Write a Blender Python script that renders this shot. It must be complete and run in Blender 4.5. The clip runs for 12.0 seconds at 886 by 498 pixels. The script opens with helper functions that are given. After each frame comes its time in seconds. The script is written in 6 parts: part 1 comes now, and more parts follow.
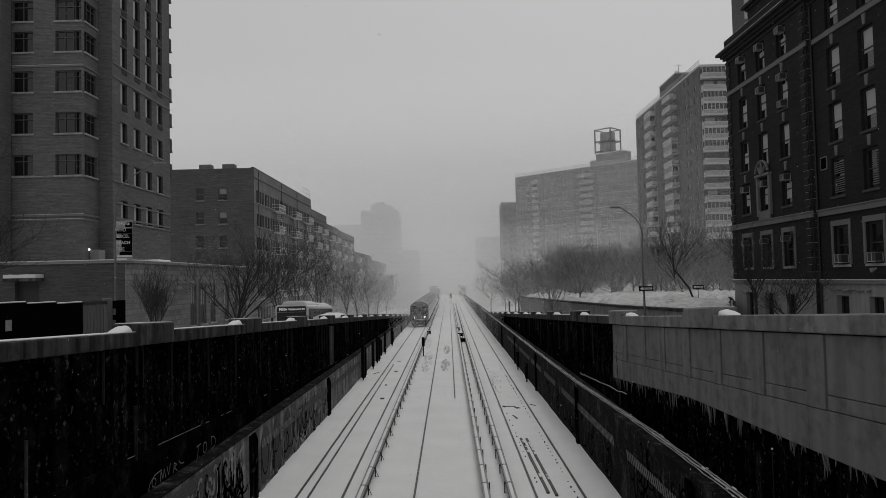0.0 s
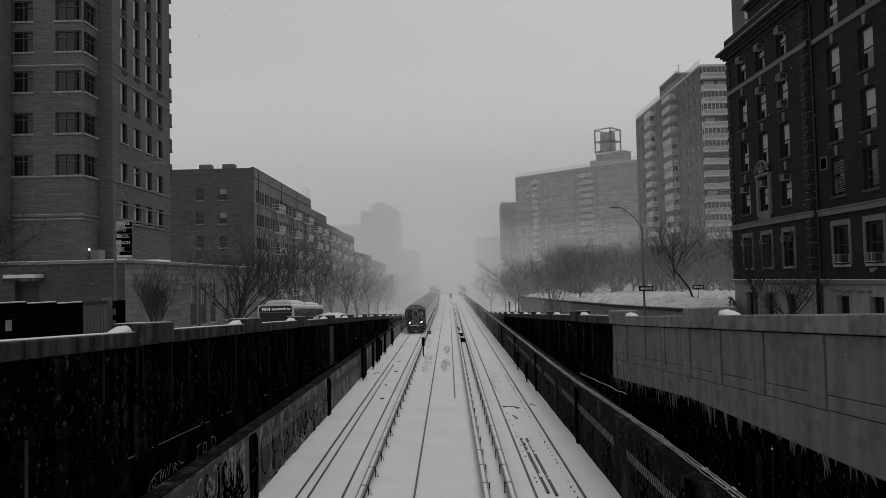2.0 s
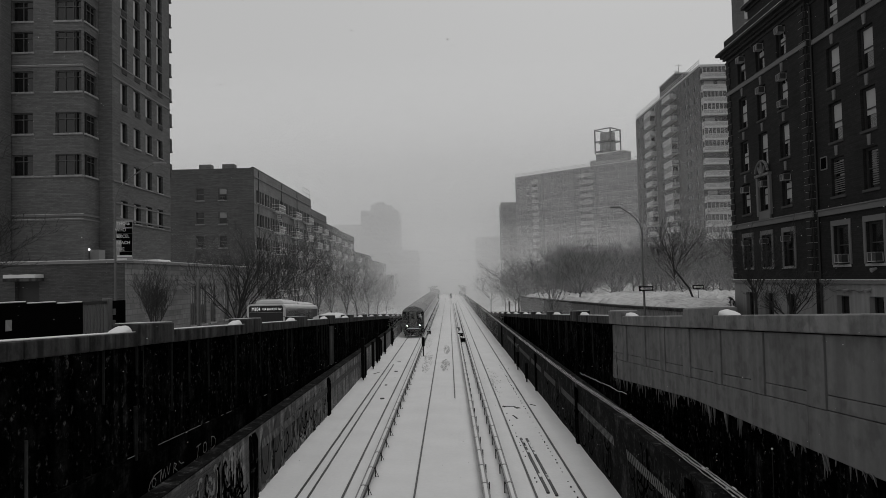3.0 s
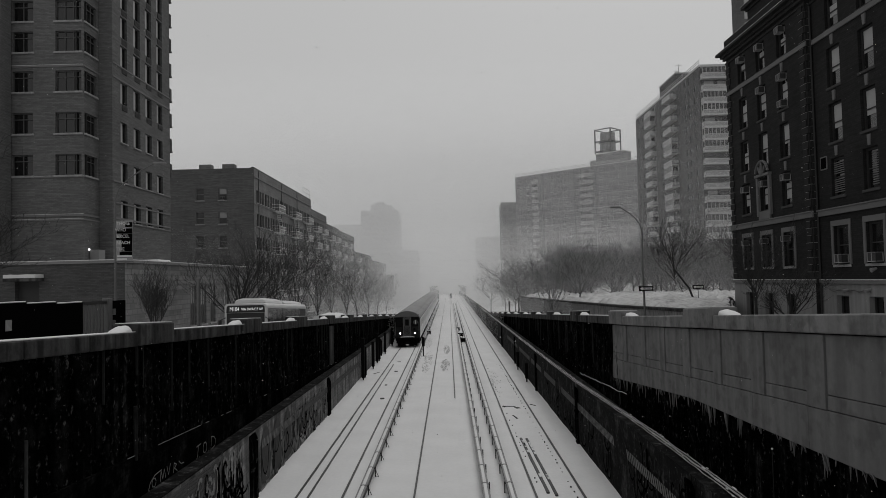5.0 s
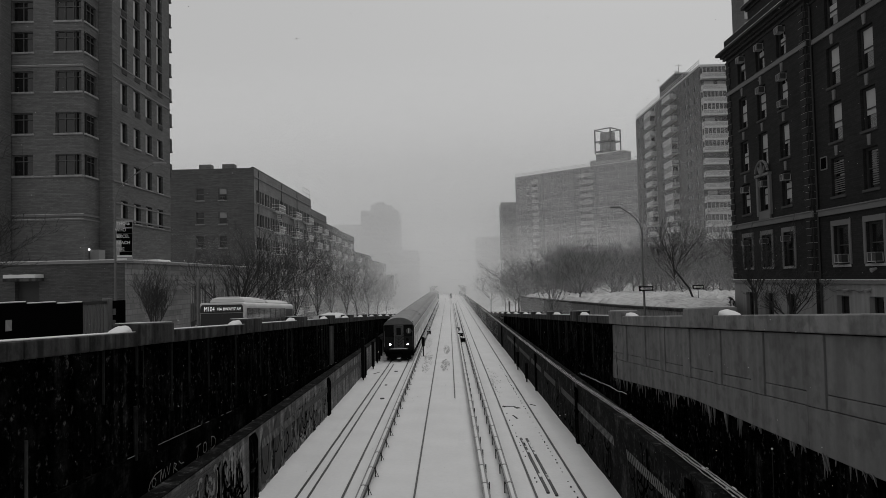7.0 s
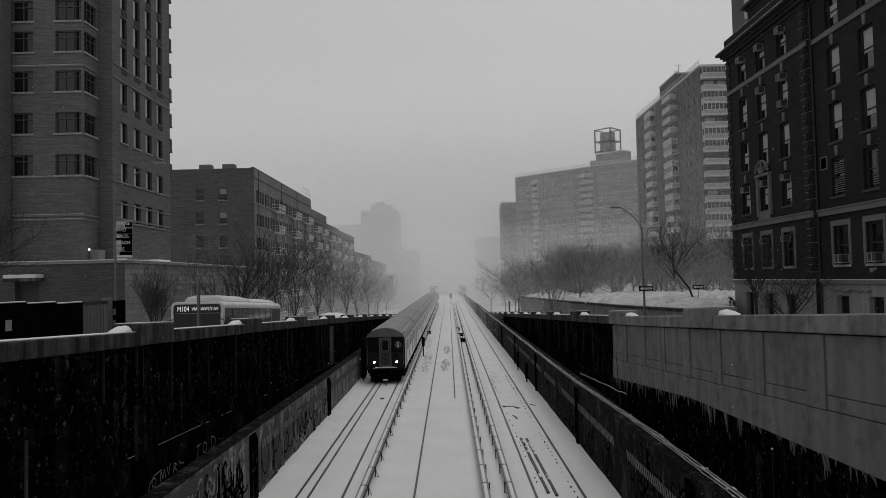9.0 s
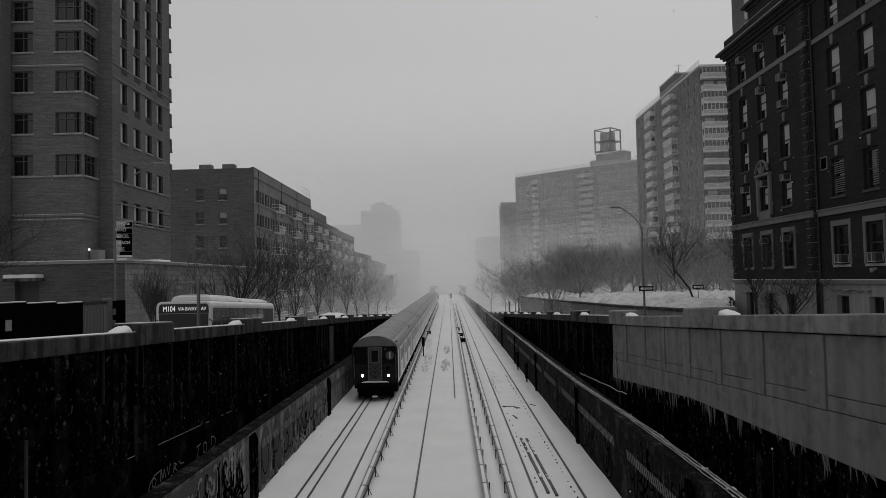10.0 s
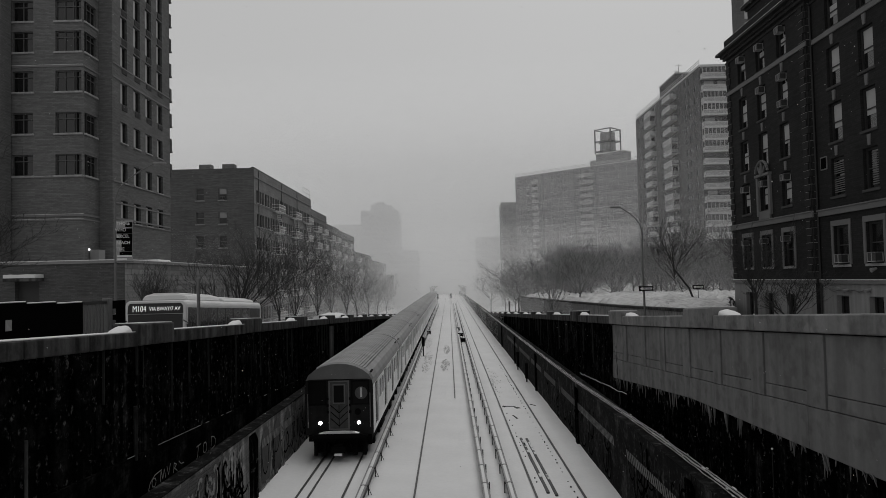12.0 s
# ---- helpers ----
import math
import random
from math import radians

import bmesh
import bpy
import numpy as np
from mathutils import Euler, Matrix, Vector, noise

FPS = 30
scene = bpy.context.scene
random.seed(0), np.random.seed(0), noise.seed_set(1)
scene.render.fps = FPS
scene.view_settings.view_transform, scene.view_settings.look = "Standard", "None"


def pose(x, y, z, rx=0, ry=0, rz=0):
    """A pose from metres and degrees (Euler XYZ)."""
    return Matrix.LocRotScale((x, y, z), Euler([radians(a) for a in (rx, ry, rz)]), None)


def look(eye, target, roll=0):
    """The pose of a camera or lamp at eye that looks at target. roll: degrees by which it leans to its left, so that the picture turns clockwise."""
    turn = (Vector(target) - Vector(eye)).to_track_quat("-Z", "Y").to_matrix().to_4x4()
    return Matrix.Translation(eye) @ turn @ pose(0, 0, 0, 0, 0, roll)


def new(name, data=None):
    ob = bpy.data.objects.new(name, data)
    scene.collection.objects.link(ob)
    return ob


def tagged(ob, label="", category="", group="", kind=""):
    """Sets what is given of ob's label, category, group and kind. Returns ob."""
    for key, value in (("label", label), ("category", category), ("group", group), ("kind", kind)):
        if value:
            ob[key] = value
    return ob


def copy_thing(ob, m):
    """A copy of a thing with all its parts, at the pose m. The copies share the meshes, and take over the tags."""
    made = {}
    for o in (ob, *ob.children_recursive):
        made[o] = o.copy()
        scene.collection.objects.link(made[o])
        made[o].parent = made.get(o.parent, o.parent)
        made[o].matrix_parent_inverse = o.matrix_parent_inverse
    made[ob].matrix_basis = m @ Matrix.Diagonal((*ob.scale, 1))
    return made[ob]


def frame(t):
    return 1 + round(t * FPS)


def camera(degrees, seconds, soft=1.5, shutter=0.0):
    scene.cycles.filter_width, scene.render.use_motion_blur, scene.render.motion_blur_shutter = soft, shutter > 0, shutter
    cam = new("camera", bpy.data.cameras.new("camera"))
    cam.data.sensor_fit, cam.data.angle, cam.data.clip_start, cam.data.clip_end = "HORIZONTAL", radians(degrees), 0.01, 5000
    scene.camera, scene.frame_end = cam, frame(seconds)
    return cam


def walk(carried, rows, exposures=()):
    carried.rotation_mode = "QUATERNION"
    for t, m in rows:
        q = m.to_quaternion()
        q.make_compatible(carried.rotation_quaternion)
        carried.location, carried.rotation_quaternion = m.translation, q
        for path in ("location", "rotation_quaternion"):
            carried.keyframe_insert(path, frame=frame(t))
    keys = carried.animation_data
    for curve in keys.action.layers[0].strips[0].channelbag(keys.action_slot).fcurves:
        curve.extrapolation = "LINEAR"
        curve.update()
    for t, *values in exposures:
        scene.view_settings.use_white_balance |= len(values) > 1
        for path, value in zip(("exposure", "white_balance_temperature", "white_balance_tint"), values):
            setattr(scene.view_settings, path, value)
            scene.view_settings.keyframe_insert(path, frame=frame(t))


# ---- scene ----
cam = camera(61.99, 12.0, soft=0.75)
EYE = (0.0, 0.0, 6.8)
HOLD = look(EYE, (-0.006743 * 100, 100.0, 6.8 + 0.040766 * 100), roll=-1.3)
walk(cam, [(0.0, HOLD), (12.0, HOLD)])

# ---- light: an overcast snowy sky ----
world = bpy.data.worlds.new("overcast_sky")
scene.world = world
world.use_nodes = True
wn, wl = world.node_tree.nodes, world.node_tree.links
wn.clear()
w_out, w_bg = wn.new("ShaderNodeOutputWorld"), wn.new("ShaderNodeBackground")
w_sky, w_bw, w_mix = wn.new("ShaderNodeTexSky"), wn.new("ShaderNodeRGBToBW"), wn.new("ShaderNodeMix")
w_sky.sky_type, w_sky.sun_disc = "NISHITA", False
w_sky.sun_elevation, w_sky.sun_rotation = radians(48), radians(20)
w_sky.air_density, w_sky.dust_density, w_sky.ozone_density = 1.0, 6.0, 1.0
w_mix.data_type = "RGBA"
w_mix.inputs[0].default_value = 0.95
wl.new(w_sky.outputs[0], w_bw.inputs[0])
wl.new(w_bw.outputs[0], w_mix.inputs[6])
w_mix.inputs[7].default_value = (3.55, 3.55, 3.55, 1)
wl.new(w_mix.outputs[2], w_bg.inputs[0])
w_bg.inputs[1].default_value = 0.13
wl.new(w_bg.outputs[0], w_out.inputs[0])

sun = new("sun", bpy.data.lights.new("sun", "SUN"))
sun.data.energy, sun.data.angle, sun.data.color = 0.7, radians(40), (1.0, 0.99, 0.98)
sun.matrix_world = look((20, 60, 120), (0, 20, 0))


# ---- materials: the film is black and white ----
def mat(name, base, rough=0.8, metal=0.0, vary=0.35, scale=3.0, grain=40.0, bump=0.3, streak=0.0, spec=0.4, brick=None, island=0.0, drip=0.0, speck=0.0, patch=0.0, fleck=0.0):
    """A grey surface with stains at a large and grain at a small scale; streak adds runs down a wall, brick adds courses."""
    m = bpy.data.materials.new(name)
    m.use_nodes = True
    n, l = m.node_tree.nodes, m.node_tree.links
    bsdf = n["Principled BSDF"]
    bsdf.inputs["Roughness"].default_value, bsdf.inputs["Metallic"].default_value = rough, metal
    bsdf.inputs["Specular IOR Level"].default_value = spec
    co = n.new("ShaderNodeTexCoord")
    big, fine = n.new("ShaderNodeTexNoise"), n.new("ShaderNodeTexNoise")
    big.inputs["Scale"].default_value, big.inputs["Detail"].default_value = 1 / scale, 6
    fine.inputs["Scale"].default_value, fine.inputs["Detail"].default_value = grain, 3
    l.new(co.outputs["Object"], big.inputs["Vector"])
    l.new(co.outputs["Object"], fine.inputs["Vector"])

    def maths(op, a, b):
        k = n.new("ShaderNodeMath")
        k.operation = op
        for i, v in enumerate((a, b)):
            if isinstance(v, (int, float)):
                k.inputs[i].default_value = v
            else:
                l.new(v, k.inputs[i])
        return k.outputs[0]

    value = maths("MULTIPLY_ADD", big.outputs[0], 2 * vary)
    value.node.inputs[2].default_value = 1 - vary
    f = maths("MULTIPLY_ADD", fine.outputs[0], vary)
    f.node.inputs[2].default_value = 1 - vary / 2
    value = maths("MULTIPLY", value, f)
    height = fine.outputs[0]
    if streak:
        mp, run = n.new("ShaderNodeMapping"), n.new("ShaderNodeTexNoise")
        mp.inputs["Scale"].default_value = (2.2, 2.2, 0.16)
        run.inputs["Scale"].default_value, run.inputs["Detail"].default_value = 1.3, 5
        l.new(co.outputs["Object"], mp.inputs["Vector"])
        l.new(mp.outputs[0], run.inputs["Vector"])
        ramp = n.new("ShaderNodeValToRGB")
        ramp.color_ramp.elements[0].position, ramp.color_ramp.elements[1].position = 0.38, 0.68
        l.new(run.outputs[0], ramp.inputs[0])
        s = maths("MULTIPLY_ADD", ramp.outputs[0], 2 * streak)
        s.node.inputs[2].default_value = 1 - streak
        value = maths("MULTIPLY", value, s)
    if speck:
        pit = n.new("ShaderNodeTexNoise")
        pit.inputs["Scale"].default_value, pit.inputs["Detail"].default_value = 3.1, 8
        l.new(co.outputs["Object"], pit.inputs["Vector"])
        ramp = n.new("ShaderNodeValToRGB")
        ramp.color_ramp.elements[0].position, ramp.color_ramp.elements[1].position = 0.36, 0.5
        l.new(pit.outputs[0], ramp.inputs[0])
        s = maths("MULTIPLY_ADD", ramp.outputs[0], speck)
        s.node.inputs[2].default_value = 1 - speck
        value = maths("MULTIPLY", value, s)
    if drip:
        mp, run = n.new("ShaderNodeMapping"), n.new("ShaderNodeTexNoise")
        mp.inputs["Scale"].default_value = (5.0, 5.0, 0.35)
        run.inputs["Scale"].default_value, run.inputs["Detail"].default_value = 1.0, 7
        l.new(co.outputs["Object"], mp.inputs["Vector"])
        l.new(mp.outputs[0], run.inputs["Vector"])
        ramp = n.new("ShaderNodeValToRGB")
        ramp.color_ramp.elements[0].position, ramp.color_ramp.elements[1].position = 0.56, 0.74
        l.new(run.outputs[0], ramp.inputs[0])
        s = maths("MULTIPLY_ADD", ramp.outputs[0], drip)
        s.node.inputs[2].default_value = 1.0
        value = maths("MULTIPLY", value, s)
    if patch:
        blot = n.new("ShaderNodeTexNoise")
        blot.inputs["Scale"].default_value, blot.inputs["Detail"].default_value, blot.inputs["Roughness"].default_value = 1.4, 10, 0.75
        l.new(co.outputs["Object"], blot.inputs["Vector"])
        ramp = n.new("ShaderNodeValToRGB")
        ramp.color_ramp.elements[0].position, ramp.color_ramp.elements[1].position = 0.5, 0.66
        l.new(blot.outputs[0], ramp.inputs[0])
        s = maths("MULTIPLY_ADD", ramp.outputs[0], patch)
        s.node.inputs[2].default_value = 1.0
        value = maths("MULTIPLY", value, s)
    if island:
        geo = n.new("ShaderNodeNewGeometry")
        s = maths("MULTIPLY_ADD", geo.outputs["Random Per Island"], 2 * island)
        s.node.inputs[2].default_value = 1 - island
        value = maths("MULTIPLY", value, s)
    if brick:
        # courses laid along u on upright walls: u = x + y, v = z
        sep, com, tex = n.new("ShaderNodeSeparateXYZ"), n.new("ShaderNodeCombineXYZ"), n.new("ShaderNodeTexBrick")
        l.new(co.outputs["Object"], sep.inputs[0])
        l.new(maths("ADD", sep.outputs[0], sep.outputs[1]), com.inputs[0])
        l.new(sep.outputs[2], com.inputs[1])
        l.new(com.outputs[0], tex.inputs["Vector"])
        tex.inputs["Scale"].default_value = 1.0
        tex.inputs["Brick Width"].default_value, tex.inputs["Row Height"].default_value = brick
        tex.inputs["Mortar Size"].default_value = brick[1] * 0.09
        tex.inputs["Color1"].default_value, tex.inputs["Color2"].default_value = (0.86, 0.86, 0.86, 1), (1.14, 1.14, 1.14, 1)
        tex.inputs["Mortar"].default_value = (0.75, 0.75, 0.75, 1)
        mp, run = n.new("ShaderNodeMapping"), n.new("ShaderNodeTexNoise")
        mp.inputs["Scale"].default_value = (0.16 / brick[0], 0.75 / brick[1], 1.0)
        run.inputs["Scale"].default_value, run.inputs["Detail"].default_value = 1.0, 3
        l.new(com.outputs[0], mp.inputs["Vector"])
        l.new(mp.outputs[0], run.inputs["Vector"])
        s = maths("MULTIPLY_ADD", run.outputs[0], 0.9)
        s.node.inputs[2].default_value = 0.55
        value = maths("MULTIPLY", maths("MULTIPLY", value, tex.outputs[0]), s)
        height = maths("ADD", maths("MULTIPLY", fine.outputs[0], 0.3), maths("SUBTRACT", 1.0, tex.outputs[1]))
    colour = maths("MULTIPLY", value, base)
    if fleck:
        # frost and lime caught on the rough face
        frost = n.new("ShaderNodeTexNoise")
        frost.inputs["Scale"].default_value, frost.inputs["Detail"].default_value, frost.inputs["Roughness"].default_value = 6.0, 6, 0.75
        l.new(co.outputs["Object"], frost.inputs["Vector"])
        ramp = n.new("ShaderNodeValToRGB")
        ramp.color_ramp.elements[0].position, ramp.color_ramp.elements[1].position = 0.58, 0.72
        l.new(frost.outputs[0], ramp.inputs[0])
        colour = maths("ADD", colour, maths("MULTIPLY", maths("MULTIPLY", ramp.outputs[0], big.outputs[0]), fleck))
    l.new(colour, bsdf.inputs["Base Color"])
    if bump:
        b = n.new("ShaderNodeBump")
        b.inputs["Strength"].default_value, b.inputs["Distance"].default_value = bump, 0.02
        l.new(height, b.inputs["Height"])
        l.new(b.outputs[0], bsdf.inputs["Normal"])
    return m


def glow(name, strength):
    m = bpy.data.materials.new(name)
    m.use_nodes = True
    b = m.node_tree.nodes["Principled BSDF"]
    b.inputs["Emission Color"].default_value = (1, 1, 1, 1)
    b.inputs["Emission Strength"].default_value = strength
    return m


SNOW = mat("snow", 0.66, 0.9, vary=0.1, scale=2.0, grain=7, bump=0.6, spec=0.2)
SNOW_BANK = mat("ploughed_snow", 0.45, 0.9, vary=0.4, scale=0.9, grain=10, bump=0.5, spec=0.2, speck=0.3)
SNOW_TRODDEN = mat("trodden_snow", 0.5, 0.9, vary=0.45, scale=1.2, grain=12, bump=0.5, spec=0.2)
ROAD = mat("slushy_road", 0.30, 0.7, vary=0.45, scale=4, grain=14)
# far darker than stone: shade crushed to black is put into these two bases
BLACK_STONE = mat("near_black_masonry", 0.0013, 1.0, vary=0.7, scale=2.0, grain=18, streak=0.6, spec=0.0, brick=(0.9, 0.42), drip=5.0, patch=7.0, fleck=0.2)
BLACK_BRICK = mat("near_black_plinth_brick", 0.0022, 1.0, vary=0.8, scale=1.2, grain=20, streak=0.4, spec=0.0, brick=(0.24, 0.085), patch=6.0)
LIME = mat("lime_crust", 0.02, 0.9, vary=0.7, scale=0.3, grain=9, spec=0.05)
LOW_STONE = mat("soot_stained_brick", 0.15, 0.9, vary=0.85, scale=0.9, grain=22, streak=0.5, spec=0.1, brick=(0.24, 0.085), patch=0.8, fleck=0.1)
# much darker than the western wall's brick
LOW_DARK = mat("near_black_brick", 0.003, 0.9, vary=0.85, scale=0.9, grain=22, streak=0.5, spec=0.08, brick=(0.24, 0.085), drip=5.0, patch=12.0, fleck=0.25)
COPING = mat("weathered_coping_stone", 0.055, 0.9, vary=0.55, scale=1.6, grain=20, streak=0.6, spec=0.06, speck=0.4)
COPING_LIGHT = mat("grey_coping_concrete", 0.185, 0.9, vary=0.32, scale=1.2, grain=16, streak=0.2, spec=0.1, speck=0.3)
CONCRETE = mat("grey_wall_concrete", 0.155, 0.9, vary=0.26, scale=2.2, grain=9, streak=0.16, spec=0.1, island=0.12, speck=0.22)
BRICK_GREY = mat("tower_brick", 0.13, 0.9, vary=0.25, scale=5, grain=30, spec=0.15, brick=(0.3, 0.105), fleck=0.07)
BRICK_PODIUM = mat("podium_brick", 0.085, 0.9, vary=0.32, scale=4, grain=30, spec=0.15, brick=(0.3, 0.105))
BAND_SOFT = mat("pale_brick_band", 0.15, 0.85, vary=0.2, scale=3, grain=30)
FRAME_MID = mat("grey_window_frame", 0.075, 0.6, vary=0.2)
# darker copy of the tenement brick: the end face has less haze painted in
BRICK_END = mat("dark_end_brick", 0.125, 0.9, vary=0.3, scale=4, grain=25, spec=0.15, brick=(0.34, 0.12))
# podium side towards the railway: its brighter skylight is put into the colour
PODIUM_STONE = mat("skylit_podium_block", 0.19, 0.9, vary=0.3, scale=3, grain=25, spec=0.15, brick=(0.8, 0.4))
BAND = mat("cast_stone_band", 0.19, 0.8, vary=0.2, scale=3)
# paler base carries part of the haze before the tenements
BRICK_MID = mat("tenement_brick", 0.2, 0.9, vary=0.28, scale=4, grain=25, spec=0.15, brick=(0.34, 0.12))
CORNICE = mat("sooty_cornice_stone", 0.03, 0.85, vary=0.4, scale=1, grain=22, spec=0.1)
BRICK_RIGHT = mat("dark_red_brick", 0.024, 0.9, vary=0.35, scale=3, grain=25, spec=0.1, brick=(0.3, 0.11), fleck=0.05)
STONE_RIGHT = mat("limestone_base", 0.24, 0.85, vary=0.3, scale=3, grain=22, streak=0.12, spec=0.1)
TRIM_RIGHT = mat("limestone_trim", 0.15, 0.85, vary=0.25, scale=2, grain=22, spec=0.15)
QUOIN = mat("dark_quoin_stone", 0.03, 0.85, vary=0.4, scale=1, grain=22, island=0.3, spec=0.1)
BRICK_TOWER = mat("apartment_brick", 0.12, 0.9, vary=0.2, scale=6, grain=12, spec=0.1, brick=(0.34, 0.12))
# part of the haze is put into this base as a paler tone
BRICK_SLAB = mat("housing_brick", 0.2, 0.9, vary=0.16, scale=8, grain=8, spec=0.1)
BALCONY = mat("balcony_concrete", 0.5, 0.8, vary=0.25, scale=4, grain=10)
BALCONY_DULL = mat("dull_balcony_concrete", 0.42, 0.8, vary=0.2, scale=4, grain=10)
# raised base makes up for thinner haze slats in front
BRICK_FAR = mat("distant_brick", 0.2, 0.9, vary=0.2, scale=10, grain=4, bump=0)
ROOFING = mat("snowy_roofing", 0.6, 0.9, vary=0.2, scale=4)
GLASS = mat("dark_window_glass", 0.012, 0.06, vary=0.2, scale=1.5, grain=2, bump=0.0, spec=0.6)
BLIND = mat("pale_window_blind", 0.36, 0.8, vary=0.2, scale=1, grain=30)
# glass lightened so that haze is in its colour
GLASS_DULL = mat("hazed_dull_glass", 0.08, 0.35, vary=0.3, scale=2, grain=2, bump=0.0, spec=0.25)
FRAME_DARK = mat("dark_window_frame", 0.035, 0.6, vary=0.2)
FRAME_PALE = mat("pale_window_frame", 0.20, 0.6, vary=0.2)
IRON = mat("black_iron", 0.022, 0.6, vary=0.3, grain=30)
IRON_SNOWY = mat("snow_dusted_iron", 0.26, 0.8, vary=0.6, scale=0.6, grain=8)
ESCAPE = mat("snow_laden_iron", 0.7, 0.8, vary=0.5, scale=0.8, grain=6)
GALVANISED = mat("galvanised_steel", 0.13, 0.5, 0.4, vary=0.25)
BARK = mat("wet_bark", 0.028, 0.9, vary=0.4, scale=0.6, grain=30)
TWIG = mat("bare_twigs", 0.05, 0.9, vary=0.3, scale=1, spec=0.1)
# twigs of farther trees, haze put into the lighter colour
TWIG_FAR = mat("hazed_twigs", 0.11, 0.9, vary=0.3, scale=1, spec=0.1)
AC_CASE = mat("air_conditioner_case", 0.24, 0.6, vary=0.2, scale=0.5)
GRAFFITI_DARK = mat("dark_graffiti_paint", 0.028, 0.9, vary=0.7, scale=0.5, grain=12, spec=0.05)
CABLE = mat("snow_crusted_cable", 0.34, 0.9, vary=0.7, scale=0.5, grain=6)
RAIL = mat("rail_steel", 0.06, 0.5, 0.5, vary=0.5)
WOOD = mat("tarred_timber", 0.035, 0.85, vary=0.4, scale=0.5)
STEEL = mat("brushed_stainless", 0.85, 0.45, 0.2, vary=0.25, scale=1.0, grain=14, bump=0.1)
ROOF_STEEL = mat("dull_roof_steel", 0.26, 0.7, 0.0, vary=0.45, scale=1.0, grain=9)
CAB = mat("dark_cab_front", 0.008, 0.55, 0.0, vary=0.75, scale=0.35, grain=18, bump=0.1, spec=0.2, streak=0.4, speck=0.5)
CAB_CAP = mat("cab_roof_bonnet", 0.13, 0.5, 0.2, vary=0.35, scale=0.7)
CAB_GLASS = mat("dark_cab_glass", 0.006, 0.25, vary=0.3, scale=0.5, grain=6, bump=0.0, spec=0.12)
DOOR_GREY = mat("scuffed_end_door", 0.06, 0.55, 0.1, vary=0.6, scale=0.3, grain=14)
BOARD = mat("weathered_cover_board", 0.22, 0.9, vary=0.5, scale=0.8, grain=12)
SILL_STONE = mat("sooty_sill_stone", 0.06, 0.9, vary=0.4, scale=1, spec=0.1)
FOOTMARK = mat("trodden_footmarks", 0.42, 0.9, vary=0.3, scale=0.5)
# grime, with the crushed blacks of shaded parts put into the base too
UNDER = mat("grimy_near_black", 0.006, 0.95, vary=0.6, scale=0.4, spec=0.05)
BUS_WHITE = mat("bus_white_paint", 0.58, 0.4, vary=0.2, scale=1.2)
BUS_GREY = mat("bus_grime_paint", 0.16, 0.45, vary=0.25, scale=1)
BUS_GLASS = mat("bus_side_glass", 0.05, 0.12, vary=0.4, scale=1.5, grain=2, bump=0.0, spec=0.6)
BUS_BLACK = mat("bus_black_trim", 0.014, 0.4, vary=0.2)
SIGN_BLACK = mat("sign_black", 0.0035, 0.95, vary=0.3, spec=0.0)
SIGN_WHITE = mat("sign_white", 0.62, 0.5, vary=0.1)
BANNER_GREY = mat("banner_cloth", 0.28, 0.7, vary=0.4, scale=0.4, grain=10)
GRAFFITI_DULL = mat("dull_graffiti_paint", 0.075, 0.9, vary=0.6, scale=0.6, grain=12, spec=0.05)
GRAFFITI = mat("graffiti_paint", 0.24, 0.8, vary=0.7, scale=0.5, grain=12, spec=0.1)
ICE = mat("grey_ice", 0.10, 0.25, vary=0.3, scale=0.5, spec=0.6)
LED = glow("sign_leds", 0.38)
LAMP = glow("headlamp_glow", 22.0)
WALL_LAMP = glow("wall_lamp_glow", 1.6)
# white of the added slats that stand for haze
HAZE = mat("haze_slat_white", 0.97, 1.0, vary=0.0, bump=0, spec=0.0)
FLAKE = mat("snow_flake", 0.55, 0.9, vary=0.0, bump=0, spec=0.0)


# ---- mesh helpers ----
def box(bm, x0, x1, y0, y1, z0, z1, m=None):
    """Adds an axis-aligned block, moved by m."""
    vs = [bm.verts.new((x, y, z)) for z in (z0, z1) for y in (y0, y1) for x in (x0, x1)]
    for f in ((0, 2, 3, 1), (4, 5, 7, 6), (0, 1, 5, 4), (2, 6, 7, 3), (0, 4, 6, 2), (1, 3, 7, 5)):
        bm.faces.new([vs[i] for i in f])
    if m is not None:
        for v in vs:
            v.co = m @ v.co
    return vs


def prism(bm, loop, y0, y1, m=None):
    """Extrudes a closed loop of (x, z) from y0 to y1."""
    a = [bm.verts.new((x, y0, z)) for x, z in loop]
    b = [bm.verts.new((x, y1, z)) for x, z in loop]
    k = len(loop)
    bm.faces.new(a)
    bm.faces.new(b[::-1])
    for i in range(k):
        bm.faces.new((a[i], b[i], b[(i + 1) % k], a[(i + 1) % k]))
    if m is not None:
        for v in a + b:
            v.co = m @ v.co


def tube(bm, a, b, r0, r1, sides=6):
    """A tapered bar from a to b."""
    a, b = Vector(a), Vector(b)
    d = (b - a).normalized()
    s = d.orthogonal().normalized()
    t = d.cross(s)
    ring = lambda c, r: [bm.verts.new(c + (s * math.cos(k * math.tau / sides) + t * math.sin(k * math.tau / sides)) * r) for k in range(sides)]
    p, q = ring(a, r0), ring(b, r1)
    for i in range(sides):
        bm.faces.new((p[i], p[(i + 1) % sides], q[(i + 1) % sides], q[i]))
    bm.faces.new(p[::-1])
    bm.faces.new(q)


